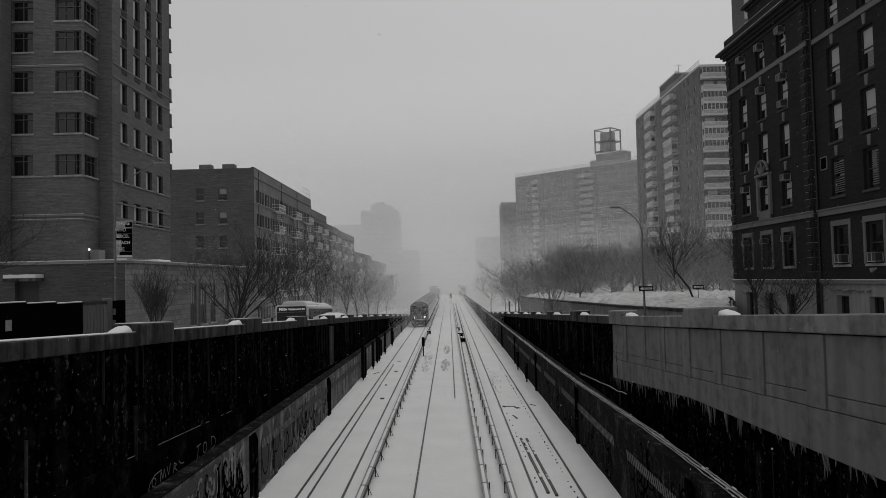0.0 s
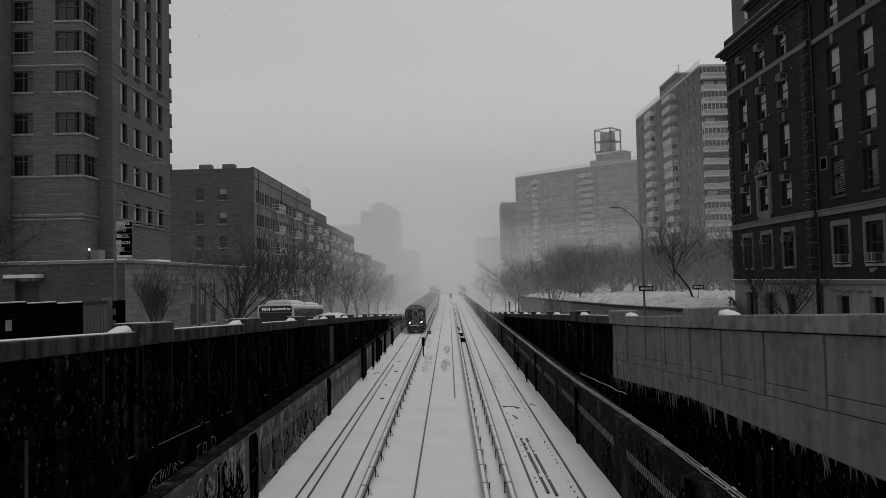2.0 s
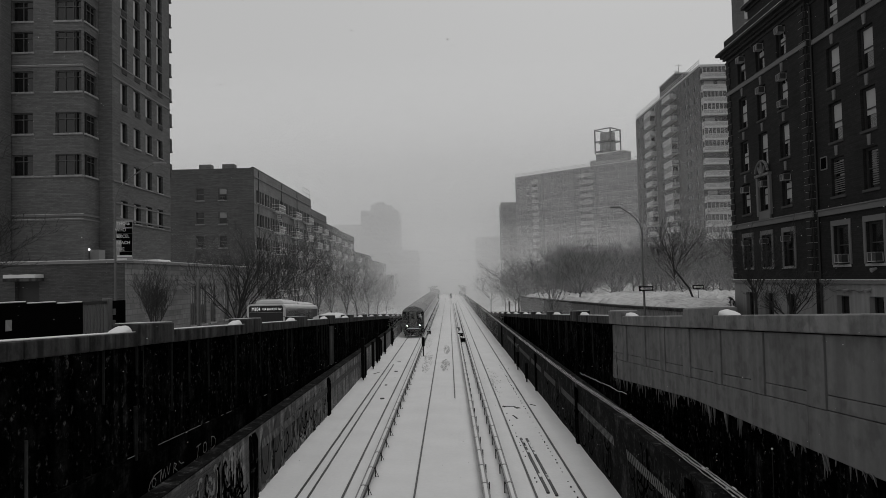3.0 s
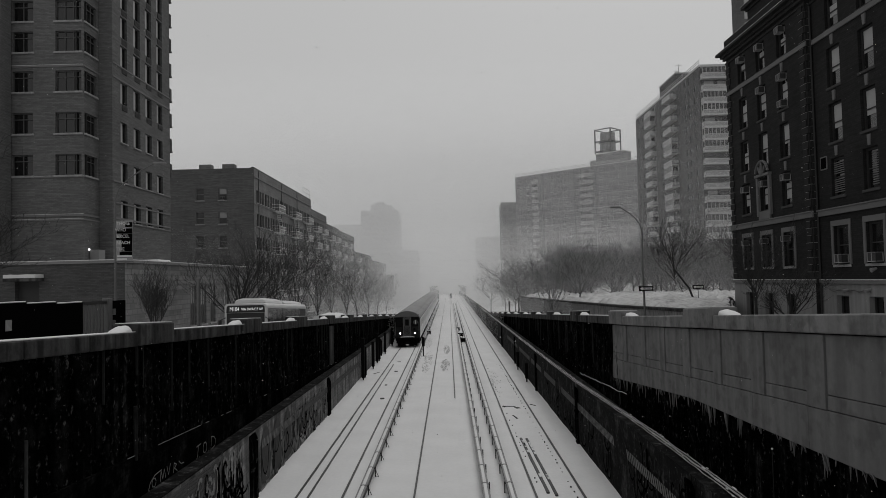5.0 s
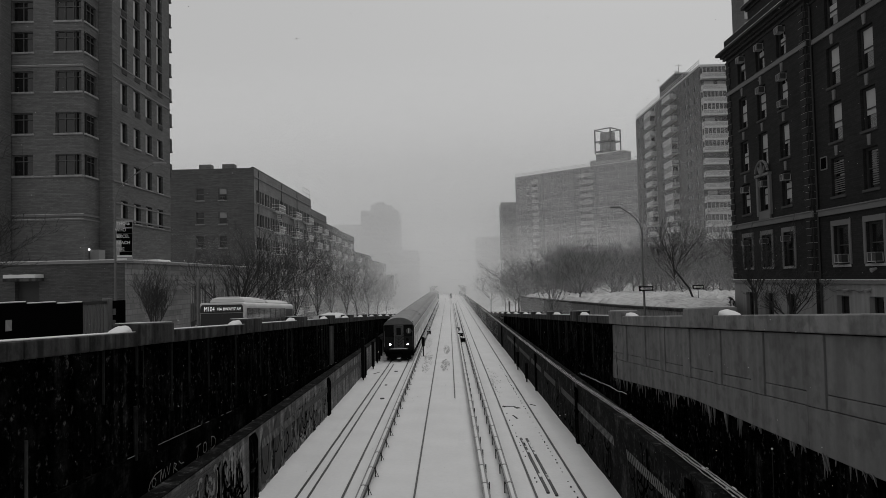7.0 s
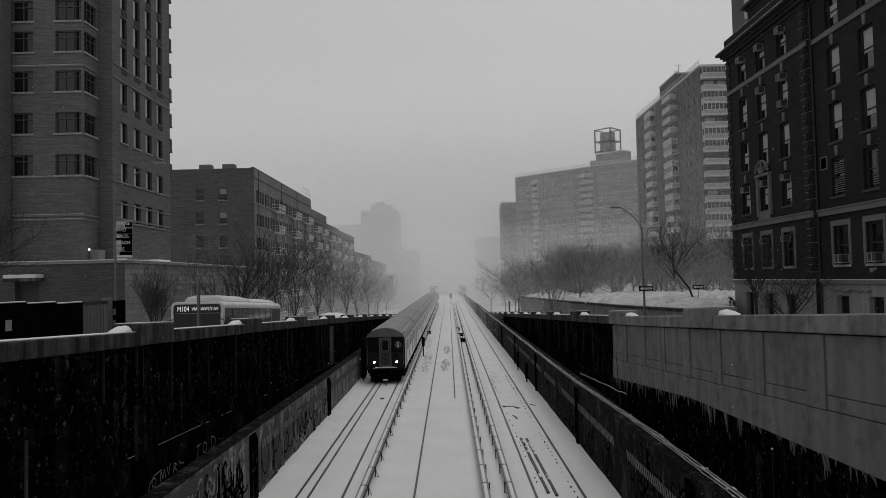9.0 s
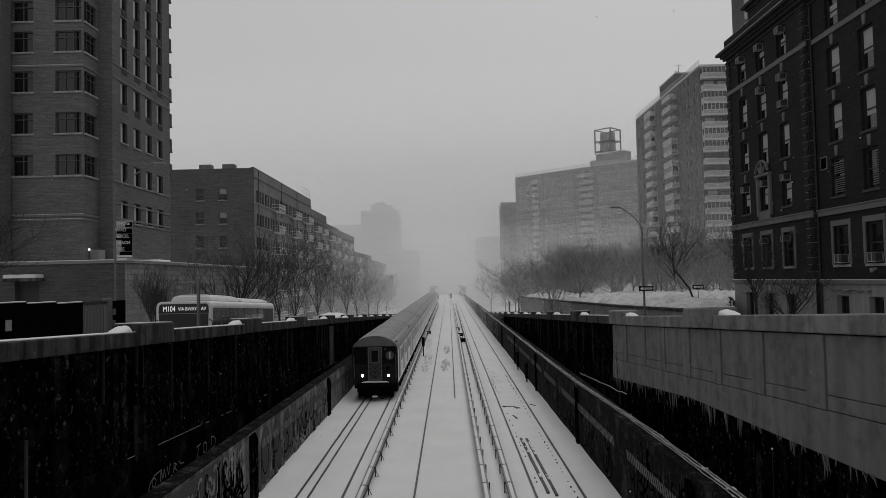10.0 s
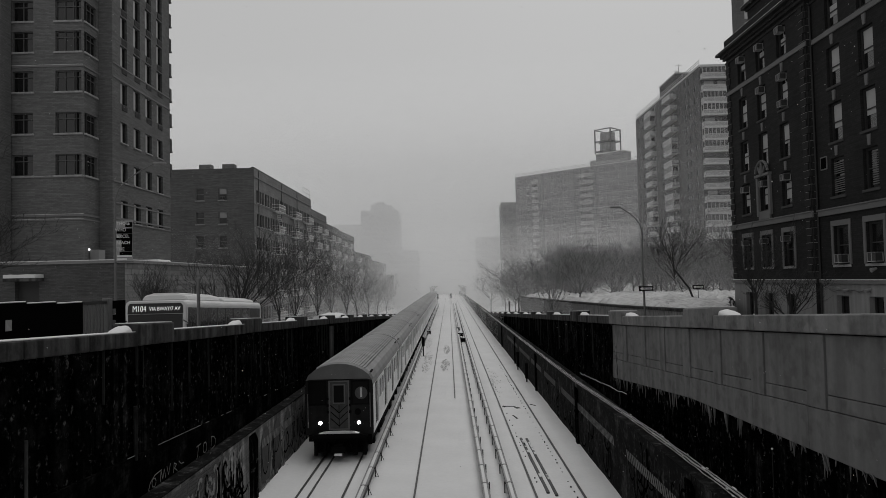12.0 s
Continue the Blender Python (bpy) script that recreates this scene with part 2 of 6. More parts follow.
def disc(bm, centre, r, depth, sides=16, axis="y"):
    c = Vector(centre)
    d = Vector((0, depth, 0)) if axis == "y" else Vector((0, 0, depth))
    tube(bm, c, c + d, r, r, sides)


def mesh_of(name, bm, material, bevel=0.0):
    if bevel:
        bmesh.ops.bevel(bm, geom=list(bm.edges), offset=bevel, segments=1, affect="EDGES", clamp_overlap=True)
    bmesh.ops.recalc_face_normals(bm, faces=list(bm.faces))
    me = bpy.data.meshes.new(name)
    bm.to_mesh(me)
    bm.free()
    me.materials.append(material)
    return me


def part(name, bm, material, parent=None, label="", bevel=0.0, at=None):
    ob = new(name, mesh_of(name, bm, material, bevel))
    ob.parent = parent
    if at is not None:
        ob.matrix_basis = at
    return tagged(ob, label)


def shared(name, me, parent, at, label=""):
    ob = new(name, me)
    ob.parent = parent
    ob.matrix_basis = at
    return tagged(ob, label)


def thing(name, m, label, category, group="", kind=""):
    ob = new(name)
    ob.matrix_basis = m
    ob.empty_display_size = 0.2
    return tagged(ob, label, category, group, kind)


def street(y):
    """Height of the street, which falls away from the bridge to the valley."""
    if y < 175:
        return 4.25 - 0.042 * y
    return 4.25 - 0.042 * 175 - 0.02 * (min(y, 400) - 175)


def side(ox, oy, ux, uy):
    """A facade's frame: x along the wall, y into it, z up, seen from outside."""
    k = math.hypot(ux, uy)
    ux, uy = ux / k, uy / k
    return Matrix(((ux, -uy, 0, ox), (uy, ux, 0, oy), (0, 0, 1, 0), (0, 0, 0, 1)))


def wall_sheet(bm, m, width, z0, z1, openings, reveal=0.22):
    """A facade with real openings: the sheet round them, and their reveals."""
    us = sorted({0.0, width, *(o[0] for o in openings), *(o[1] for o in openings)})
    vs = sorted({z0, z1, *(o[2] for o in openings), *(o[3] for o in openings)})
    us, vs = [u for u in us if 0 <= u <= width], [v for v in vs if z0 <= v <= z1]
    grid = {}

    def at(u, v):
        if (u, v) not in grid:
            grid[u, v] = bm.verts.new(m @ Vector((u, 0, v)))
        return grid[u, v]

    for u0, u1 in zip(us, us[1:]):
        for v0, v1 in zip(vs, vs[1:]):
            cu, cv = (u0 + u1) / 2, (v0 + v1) / 2
            if not any(o[0] < cu < o[1] and o[2] < cv < o[3] for o in openings):
                bm.faces.new((at(u0, v0), at(u1, v0), at(u1, v1), at(u0, v1)))
    for u0, u1, v0, v1 in openings:
        c = [Vector((u0, 0, v0)), Vector((u1, 0, v0)), Vector((u1, 0, v1)), Vector((u0, 0, v1))]
        for i in range(4):
            a, b = c[i], c[(i + 1) % 4]
            bm.faces.new([bm.verts.new(m @ p) for p in (a, b, b + Vector((0, reveal, 0)), a + Vector((0, reveal, 0)))])


WINDOWS = {}


def window_meshes(w, h, style, frame_mat, sill_mat, glass):
    key = (round(w, 2), round(h, 2), style, frame_mat.name, sill_mat.name, glass.name)
    if key in WINDOWS:
        return WINDOWS[key]
    bm, t, k = bmesh.new(), 0.07 if w < 2.4 else 0.09, 0.03
    cut_u, cut_v = [t, w - t], [t, h - t]
    if style == "heavy":
        t = 0.15
        cut_u, cut_v = [t, w - t], [0.08, h - 0.12]
    if style in ("sash", "heavy"):
        cut_v[1:1] = [h * 0.5 - k, h * 0.5 + k]
    if style == "triple":
        cut_u[1:1] = [w * 0.34 - k, w * 0.34 + k, w * 0.68 - k, w * 0.68 + k]
        cut_v[1:1] = [h * 0.7 - k, h * 0.7 + k]
    if style == "double":
        cut_u[1:1] = [w * 0.5 - k, w * 0.5 + k]
        cut_v[1:1] = [h * 0.7 - k, h * 0.7 + k]
    if style == "pair":
        cut_u[1:1] = [w * 0.5 - k, w * 0.5 + k]
    lights = [(a, b, c, d) for a, b in zip(cut_u[::2], cut_u[1::2]) for c, d in zip(cut_v[::2], cut_v[1::2])]
    wall_sheet(bm, Matrix.Translation((0, -0.03, 0)), w, 0, h, lights, 0.07)
    bmesh.ops.remove_doubles(bm, verts=list(bm.verts), dist=0.0005)
    frame_me = mesh_of("window", bm, frame_mat)
    bm = bmesh.new()
    box(bm, t * 0.5, w - t * 0.5, 0.045, 0.06, t * 0.5, h - t * 0.5)
    pane_me = mesh_of("pane", bm, glass)
    bm = bmesh.new()
    box(bm, -0.1, w + 0.1, -0.36, -0.03, -0.14, 0.0)
    sill_me = mesh_of("sill", bm, sill_mat, 0.015)
    WINDOWS[key] = frame_me, pane_me, sill_me
    return WINDOWS[key]


def blind_mesh(w, h):
    key = ("blind", round(w, 2), round(h, 2))
    if key not in WINDOWS:
        bm = bmesh.new()
        box(bm, 0, w, 0, 0.012, 0, h)
        WINDOWS[key] = mesh_of("blind", bm, BLIND)
    return WINDOWS[key]


def ac_mesh():
    if "ac" not in WINDOWS:
        bm = bmesh.new()
        box(bm, 0, 0.6, -0.36, 0.05, 0, 0.4)
        bm.faces.ensure_lookup_table()
        ends = [f for f in bm.faces if abs(abs(f.calc_center_median().x - 0.3) - 0.3) < 0.01]
        front = [f for f in bm.faces if abs(f.calc_center_median().y + 0.36) < 0.01]
        bmesh.ops.subdivide_edges(bm, edges=[e for e in front[0].edges if abs(e.verts[0].co.x - e.verts[1].co.x) > 0.1], cuts=1)
        grilles = [f for f in bm.faces if abs(f.calc_center_median().y + 0.36) < 0.01] + ends
        bmesh.ops.inset_individual(bm, faces=grilles, thickness=0.045, depth=-0.03)
        for f in grilles:
            f.material_index = 1
        WINDOWS["ac"] = mesh_of("air_conditioner", bm, AC_CASE)
        WINDOWS["ac"].materials.append(FRAME_DARK)
    return WINDOWS["ac"]


def put_windows(building, m, openings, style="sash", frame_mat=FRAME_DARK, sill_mat=IRON_SNOWY, reveal=0.22, blinds=0.0, rnd=None, sill=True, acs=0.0, glass=GLASS):
    rnd = rnd or random.Random(5)
    for u0, u1, v0, v1 in openings:
        w, h = u1 - u0, v1 - v0
        f, p, s = window_meshes(w, h, style, frame_mat, sill_mat, glass)
        ob = shared("window", f, building, m @ Matrix.Translation((u0, reveal - 0.045, v0)))
        shared("pane", p, ob, Matrix())
        if sill:
            shared("sill", s, ob, Matrix.Translation((0, 0.045 - reveal + 0.24, 0)), "snow-covered sill")
        if rnd.random() < blinds:
            k = rnd.choice((0.5, 0.5, 0.45, 0.7))
            shared("blind", blind_mesh(w - 0.2, h * k - 0.09), ob, Matrix.Translation((0.1, 0.03, h * (1 - k) + 0.02)), "pale drawn blind")
        if rnd.random() < acs:
            shared("air_conditioner", ac_mesh(), ob, Matrix.Translation((max(0.08, w / 2 - 0.31), 0, 0.08 if rnd.random() < 0.6 else h * 0.52)), "pale boxy air conditioner")


# ---- the ground, the cutting and its walls ----
TRENCH_W, TRENCH_E = -6.95, 6.1   # back faces of the retaining walls
END = 118.0                        # where the street has fallen to the track's level


def ground():
    ys = [-60, 0.8] + [4 + 3 * i for i in range(38)] + [END, 130, 150, 175, 200, 240, 300, 400, 700, 1500, 3500]
    xs_w = [-1600, -300, -80, -40, -26, -16.5, -16.3, -9.4, -9.2, TRENCH_W]
    xs_e = [TRENCH_E, 7.3, 7.5, 12.1, 12.3, 21, 40, 90, 300, 1600]
    bm = bmesh.new()

    def level(x, y):
        z = street(y)
        if -16.3 <= x <= -9.4 or 7.5 <= x <= 12.1:
            return z
        return z + 0.15

    def sheet(xs, y_list):
        rows = [[bm.verts.new((x, y, level(x, y))) for x in xs] for y in y_list]
        for a, b in zip(rows, rows[1:]):
            for i in range(len(xs) - 1):
                bm.faces.new((a[i], a[i + 1], b[i + 1], b[i]))

    sheet(xs_w, ys)
    sheet(xs_e, ys)
    sheet([TRENCH_W, -3, 0, 3, TRENCH_E], [-60, 0.8])
    sheet([TRENCH_W, -3, 0, 3, TRENCH_E], [y for y in ys if y >= END])
    ob = part("ground", bm, SNOW_TRODDEN)
    tagged(ob, "snow-covered pavements and ground falling to the valley", "ground", kind="structure")
    for x0, x1 in ((-16.4, -9.5), (7.6, 12.0)):
        bm = bmesh.new()
        rows = [[bm.verts.new((x, y, street(y) + 0.02)) for x in (x0, (x0 + x1) / 2, x1)] for y in [-55] + [6 * i for i in range(60)]]
        for a, b in zip(rows, rows[1:]):
            for i in range(2):
                bm.faces.new((a[i], a[i + 1], b[i + 1], b[i]))
        tagged(part("road", bm, ROAD), "slushy grey asphalt road beside the cutting", "road", kind="structure")


def track_bed():
    rnd = random.Random(3)
    bm = bmesh.new()
    xs = [-6.25 + 12.2 * i / 60 for i in range(61)]
    ys = [0.7] + [1.0 + 0.5 * i for i in range(160)] + [81 + 3 * i for i in range(40)] + [205, 240, 300, 420, 600]
    rails = (-5.0, -3.52, -1.24, 0.2, 2.58, 4.06)

    def h(x, y):
        z = -0.035 + 0.035 * noise.noise(Vector((x * 0.7, y * 0.25, 3))) + 0.03 * noise.noise(Vector((x * 2.1, y * 0.8, 9)))
        for r in rails:
            d = abs(x - r)
            if d < 0.22:
                z -= 0.03 * (1 - d / 0.22)
        if x < -5.7:
            z += (-5.7 - x) * 0.35
        if x > 5.0:
            z += (x - 5.0) * 0.2
        return z

    rows = [[bm.verts.new((x, y, h(x, y))) for x in xs] for y in ys]
    for a, b in zip(rows, rows[1:]):
        for i in range(len(xs) - 1):
            bm.faces.new((a[i], a[i + 1], b[i + 1], b[i]))
    for f in bm.faces:
        f.smooth = True
    ob = part("track_bed", bm, SNOW)
    tagged(ob, "deep fresh snow over a three-track railway bed", "snow", kind="structure")
    bm = bmesh.new()
    box(bm, -6.6, 6.0, END, 600, -1.6, -0.45)
    tagged(part("viaduct", bm, COPING), "grey viaduct deck carrying the tracks over the valley", "viaduct", kind="structure")
    # unseen wall added to close the cutting's end and its bounced light
    bm = bmesh.new()
    box(bm, TRENCH_W, TRENCH_E, 0.3, 0.8, -0.6, street(0.8) - 0.06)
    tagged(part("unseen_end_wall", bm, BLACK_STONE), "unseen dark wall closing the cutting under the bridge", "wall", kind="structure")
    return ob


def rail_line(x, y0, y1, clear=True):
    t = thing("rail", Matrix.Translation((x, 0, 0)), "dark steel running rail half buried in snow", "rail", "running rails")
    bm = bmesh.new()
    loop = [(-0.065, -0.17), (0.065, -0.17), (0.065, -0.155), (0.012, -0.13), (0.012, -0.04), (0.03, -0.03), (0.03, 0.0), (-0.03, 0.0), (-0.03, -0.03), (-0.012, -0.04), (-0.012, -0.13), (-0.065, -0.155)]
    prism(bm, loop, y0, y1)
    part("rail_head", bm, RAIL, t)
    return t


def third_rail(x, y0, y1, arm, pitch):
    """A live rail under a snow-laden timber cover on iron brackets."""
    t = thing("third_rail", Matrix.Translation((x, 0, 0)), "third rail under a snow-capped timber cover board on brackets", "third rail", "third rails")
    bm = bmesh.new()
    prism(bm, [(-0.05, -0.05), (0.05, -0.05), (0.03, 0.07), (-0.03, 0.07)], y0, y1)
    part("live_rail", bm, RAIL, t)
    n_board = int((y1 - y0) / pitch)
    bm = bmesh.new()
    box(bm, -0.11, 0.11, 0, pitch - 0.05, 0.26, 0.30)
    board = mesh_of("cover_board", bm, BOARD)
    bm = bmesh.new()
    prism(bm, [(-0.06, 0.301), (0.05, 0.301), (0.04, 0.315), (0.015, 0.322), (-0.03, 0.32), (-0.05, 0.312)], 0.03, pitch - 0.1)
    cap = mesh_of("snow_cap", bm, SNOW)
    bm = bmesh.new()
    box(bm, arm * 0.13, arm * 0.165, 0, 0.06, -0.12, 0.31)
    box(bm, min(0, arm * 0.165), max(0, arm * 0.165), 0, 0.06, 0.235, 0.262)
    if x < 0:
        box(bm, arm * 0.16, arm * 0.27, 0, 0.06, -0.1, -0.04)
        tube(bm, (arm * 0.155, 0.03, 0.2), (arm * 0.26, 0.03, -0.05), 0.012, 0.012, 4)
    bracket = mesh_of("bracket", bm, IRON)
    for i in range(n_board):
        m = Matrix.Translation((0, y0 + i * pitch, 0))
        b = shared("cover_board", board, t, m)
        shared("snow_cap", cap, b, Matrix(), "white snow cap")
        shared("bracket", bracket, t, m)
    return t


WEST_TOP = lambda y: 6.45 - 0.0395 * y - 0.00005 * y * y
EAST_TOP = lambda y: 6.2 - 0.0527 * (y - 10) if y < 24.6 else 5.43 - 0.045 * (y - 24.6)


def retaining_wall(name, label, x_face, x_back, top, y0, period, first, black_from, out):
    """A stepped parapet wall: masonry panels between piers, coping stones and raised pier caps under snow."""
    root = thing(name, Matrix(), label, "wall", kind="structure")
    ends = [first + period * i for i in range(-2, 14)]
    ends = [e for e in ends if y0 < e < END]
    prev = y0
    xa, xb = min(x_face, x_back), max(x_face, x_back)
    for e in ends + [END]:
        dark = prev >= black_from
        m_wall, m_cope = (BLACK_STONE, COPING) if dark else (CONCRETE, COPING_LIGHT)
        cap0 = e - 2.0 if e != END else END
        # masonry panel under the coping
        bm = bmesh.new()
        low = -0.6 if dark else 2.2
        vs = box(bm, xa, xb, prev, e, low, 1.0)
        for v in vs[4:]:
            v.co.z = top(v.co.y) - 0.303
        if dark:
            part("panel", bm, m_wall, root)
        else:
            bm.free()
            concrete_facing(root, xa, xb, prev, e, top)
        # coping in stones
        k = max(1, round((cap0 - prev) / 2.1))
        for j in range(k):
            a, b = prev + (cap0 - prev) * j / k, prev + (cap0 - prev) * (j + 1) / k
            bm = bmesh.new()
            vs = box(bm, xa - 0.07, xb + 0.07, a + 0.006, b - 0.006, 0, 1)
            for i, v in enumerate(vs):
                v.co.z = top(v.co.y) - (0.3 if i < 4 else 0.0)
            c = part("coping_stone", bm, m_cope, root, bevel=0.02)
            if not dark:
                continue
            bm = bmesh.new()
            vs = box(bm, xa - 0.02, xb + 0.02, a + 0.01, b - 0.01, 0, 1)
            for i, v in enumerate(vs):
                v.co.z = top(v.co.y) + (0.002 if i < 4 else 0.016)
            part("snow_cap", bm, SNOW, c, "thin white snow cap")
        if e != END:
            bm = bmesh.new()
            vs = box(bm, xa - 0.10, xb + 0.10, e - 2.0, e, 0, 1)
            for i, v in enumerate(vs):
                v.co.z = top(v.co.y) + (-0.29 if i < 4 else 0.18)
            c = part("pier_cap", bm, m_cope, root, bevel=0.025)
            bm = bmesh.new()
            vs = box(bm, xa - 0.05, xb + 0.05, e - 1.95, e - 0.05, 0, 1)
            for i, v in enumerate(vs):
                v.co.z = top(v.co.y) + (0.183 if i < 4 else 0.2)
            part("snow_cap", bm, SNOW, c, "thin white snow cap")
            if dark:
                bm = bmesh.new()
                vs = box(bm, xa - 0.04, xb + 0.04, e - 1.75, e - 0.25, -0.6 if dark else 2.4, 1)
                for i, v in enumerate(vs):
                    if i >= 4:
                        v.co.z = top(v.co.y) - 0.41
                    elif not dark:
                        v.co.z = top(v.co.y) - 2.3
                part("pier", bm, COPING if x_face < 0 and 42 < e < 43 else m_wall, root)
            # wind-blown drift against the raised cap
            bm = bmesh.new()
            bmesh.ops.create_icosphere(bm, subdivisions=3, radius=1.0)
            for v in bm.verts:
                v.co = Vector((v.co.x * 0.2, v.co.y * 0.4, v.co.z * (0.125 if dark else 0.1) * (1.0 + 0.5 * v.co.y) + 0.03 * noise.noise(v.co * 2 + Vector((0, e, 0)))))
                v.co += Vector(((xa + xb) / 2, e - 2.28, top(e - 2.28) + 0.0))
            for f in bm.faces:
                f.smooth = True
            part("snow_drift", bm, SNOW, root, "rounded white snow drift")
        prev = e
    return root


def concrete_facing(root, xa, xb, y0, y1, top):
    """Grey concrete cast before the older black masonry: upright strips, sunk panels and a lower course, icicles along the edge."""
    joint = lambda y: 4.68 - 0.0535 * (y - 10.16)
    edge = lambda y: 3.89 - 0.021 * (y - 10.2) if y < 18.4 else 3.72 - 0.074 * (y - 18.4)
    under = lambda y: top(y) - 0.318

    def slab(a, b, low, high, inset, name):
        bm = bmesh.new()
        vs = box(bm, xa + inset, xa + 0.155, a + 0.007, b - 0.007, 0, 1)
        for k, v in enumerate(vs):
            v.co.z = high(v.co.y) - 0.006 if k >= 4 else low(v.co.y) + 0.006
        part(name, bm, CONCRETE, root, bevel=0.006)

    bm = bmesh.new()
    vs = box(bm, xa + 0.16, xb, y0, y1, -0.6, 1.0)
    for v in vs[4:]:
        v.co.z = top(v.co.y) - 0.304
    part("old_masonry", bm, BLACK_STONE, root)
    strips = [(c - w, c + w) for c, w in ((3.2, 0.3), (5.5, 0.3), (7.8, 0.3), (9.85, 0.3), (12.08, 0.31), (14.35, 0.3), (16.5, 0.24), (18.62, 0.27), (20.7, 0.22), (22.75, 0.25), (25.1, 0.25))]
    strips = [(max(a, y0), min(b, y1)) for a, b in strips if b > y0 + 0.05 and a < y1 - 0.05]
    edges = [y0] + [e for s in strips for e in s] + [y1]
    for a, b in strips:
        slab(a, b, joint, under, 0.0, "strip")
    for a, b in zip(edges[::2], edges[1::2]):
        if b - a > 0.1:
            slab(a, b, lambda y: joint(y) + 0.24, under, 0.035, "panel")
            slab(a, b, joint, lambda y: joint(y) + 0.24, 0.028, "rail")
    cuts = [y0] + [b for a, b in strips if y0 < b < y1 - 0.2] + [y1]
    for a, b in zip(cuts, cuts[1:]):
        slab(a, b, edge, joint, 0.012, "slab")
    rnd = random.Random(int(y0 * 10))
    bm = bmesh.new()
    y = y0
    while y < y1:
        # icicles hang in clusters
        run = rnd.uniform(0.15, 0.9)
        big = rnd.choice((0.25, 0.5, 0.8, 1.0))
        for k in range(int(run * 14)):
            q = y + rnd.uniform(0, run)
            if q < y1:
                ln = big * rnd.uniform(0.06, 0.62) ** 1.3
                z = edge(q)
                tube(bm, (xa + 0.05 + rnd.uniform(-0.035, 0.05), q, z + 0.03), (xa + 0.06, q, z - ln), rnd.uniform(0.014, 0.03), 0.003, 5)
        y += run + rnd.uniform(0.0, 0.5)
    tagged(part("icicles", bm, ICE, root, "row of grey icicles"), kind="stuff")


def low_wall(name, label, stone, x_face, x_back, top0, fall, y0, first, step, y1):
    root = thing(name, Matrix(), label, "wall", kind="structure")
    xa, xb = min(x_face, x_back), max(x_face, x_back)
    y = y0
    inward = 1 if x_face > x_back else -1
    while y < y1 - 0.01:
        e = first if y == y0 else min(y + step, y1)
        bm = bmesh.new()
        vs = box(bm, xa, xb, y + 0.02, e - 0.02, -0.6, 1)
        for v in vs[4:]:
            v.co.z = top0 - fall * v.co.y
        part("panel", bm, stone, root)
        bm = bmesh.new()
        vs = box(bm, xa - 0.01, xb + 0.02, y + 0.01, e - 0.01, 0, 1)
        for i, v in enumerate(vs):
            v.co.z = top0 - fall * v.co.y + (0.002 if i < 4 else 0.035)
        # near-black colour takes the sky's light off this top face
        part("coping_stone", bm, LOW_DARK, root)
        # raised black slab stands for a dark recess; the recess's shade is its colour
        bm = bmesh.new()
        px = x_face + inward * 0.03
        w = 0.36 if inward > 0 else 0.2
        prism(bm, [(px - 0.06, -0.6), (px + 0.06, -0.6), (px + 0.06, top0 - fall * e - 0.3), (px - 0.02, top0 - fall * e - 0.08), (px - 0.06, top0 - fall * e - 0.08)], e - w, e + w)
        part("pier", bm, BLACK_STONE, root)
        y = e
    return root


ground()
BED = track_bed()
for rx in (-5.0, -3.52, -1.24, 0.2, 2.58, 4.06):
    rail_line(rx, 42.5 if rx == 0.2 else 6.0, 330.0)
rail_line(-4.62, 6.0, 60.0)
third_rail(-2.86, 8.0, 200.0, 1, 2.25)
third_rail(1.0, 8.0, 200.0, 1, 2.25)
third_rail(1.78, 8.0, 200.0, -1, 2.25)
wall_w = retaining_wall("wall_west", "near-black stone retaining wall with stepped snow-dusted coping", -6.7, -7.1, WEST_TOP, 1.0, 8.32, 17.7, -50, 1)
wall_e = retaining_wall("wall_east", "retaining wall, grey concrete then near-black stone, with stepped coping", 5.9, 6.3, EAST_TOP, 1.0, 8.6, 18.45, 26.0, -1)
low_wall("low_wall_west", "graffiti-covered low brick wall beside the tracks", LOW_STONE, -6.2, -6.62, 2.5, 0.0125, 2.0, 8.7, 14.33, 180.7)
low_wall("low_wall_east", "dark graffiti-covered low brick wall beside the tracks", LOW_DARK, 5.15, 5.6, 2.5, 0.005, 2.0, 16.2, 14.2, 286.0)


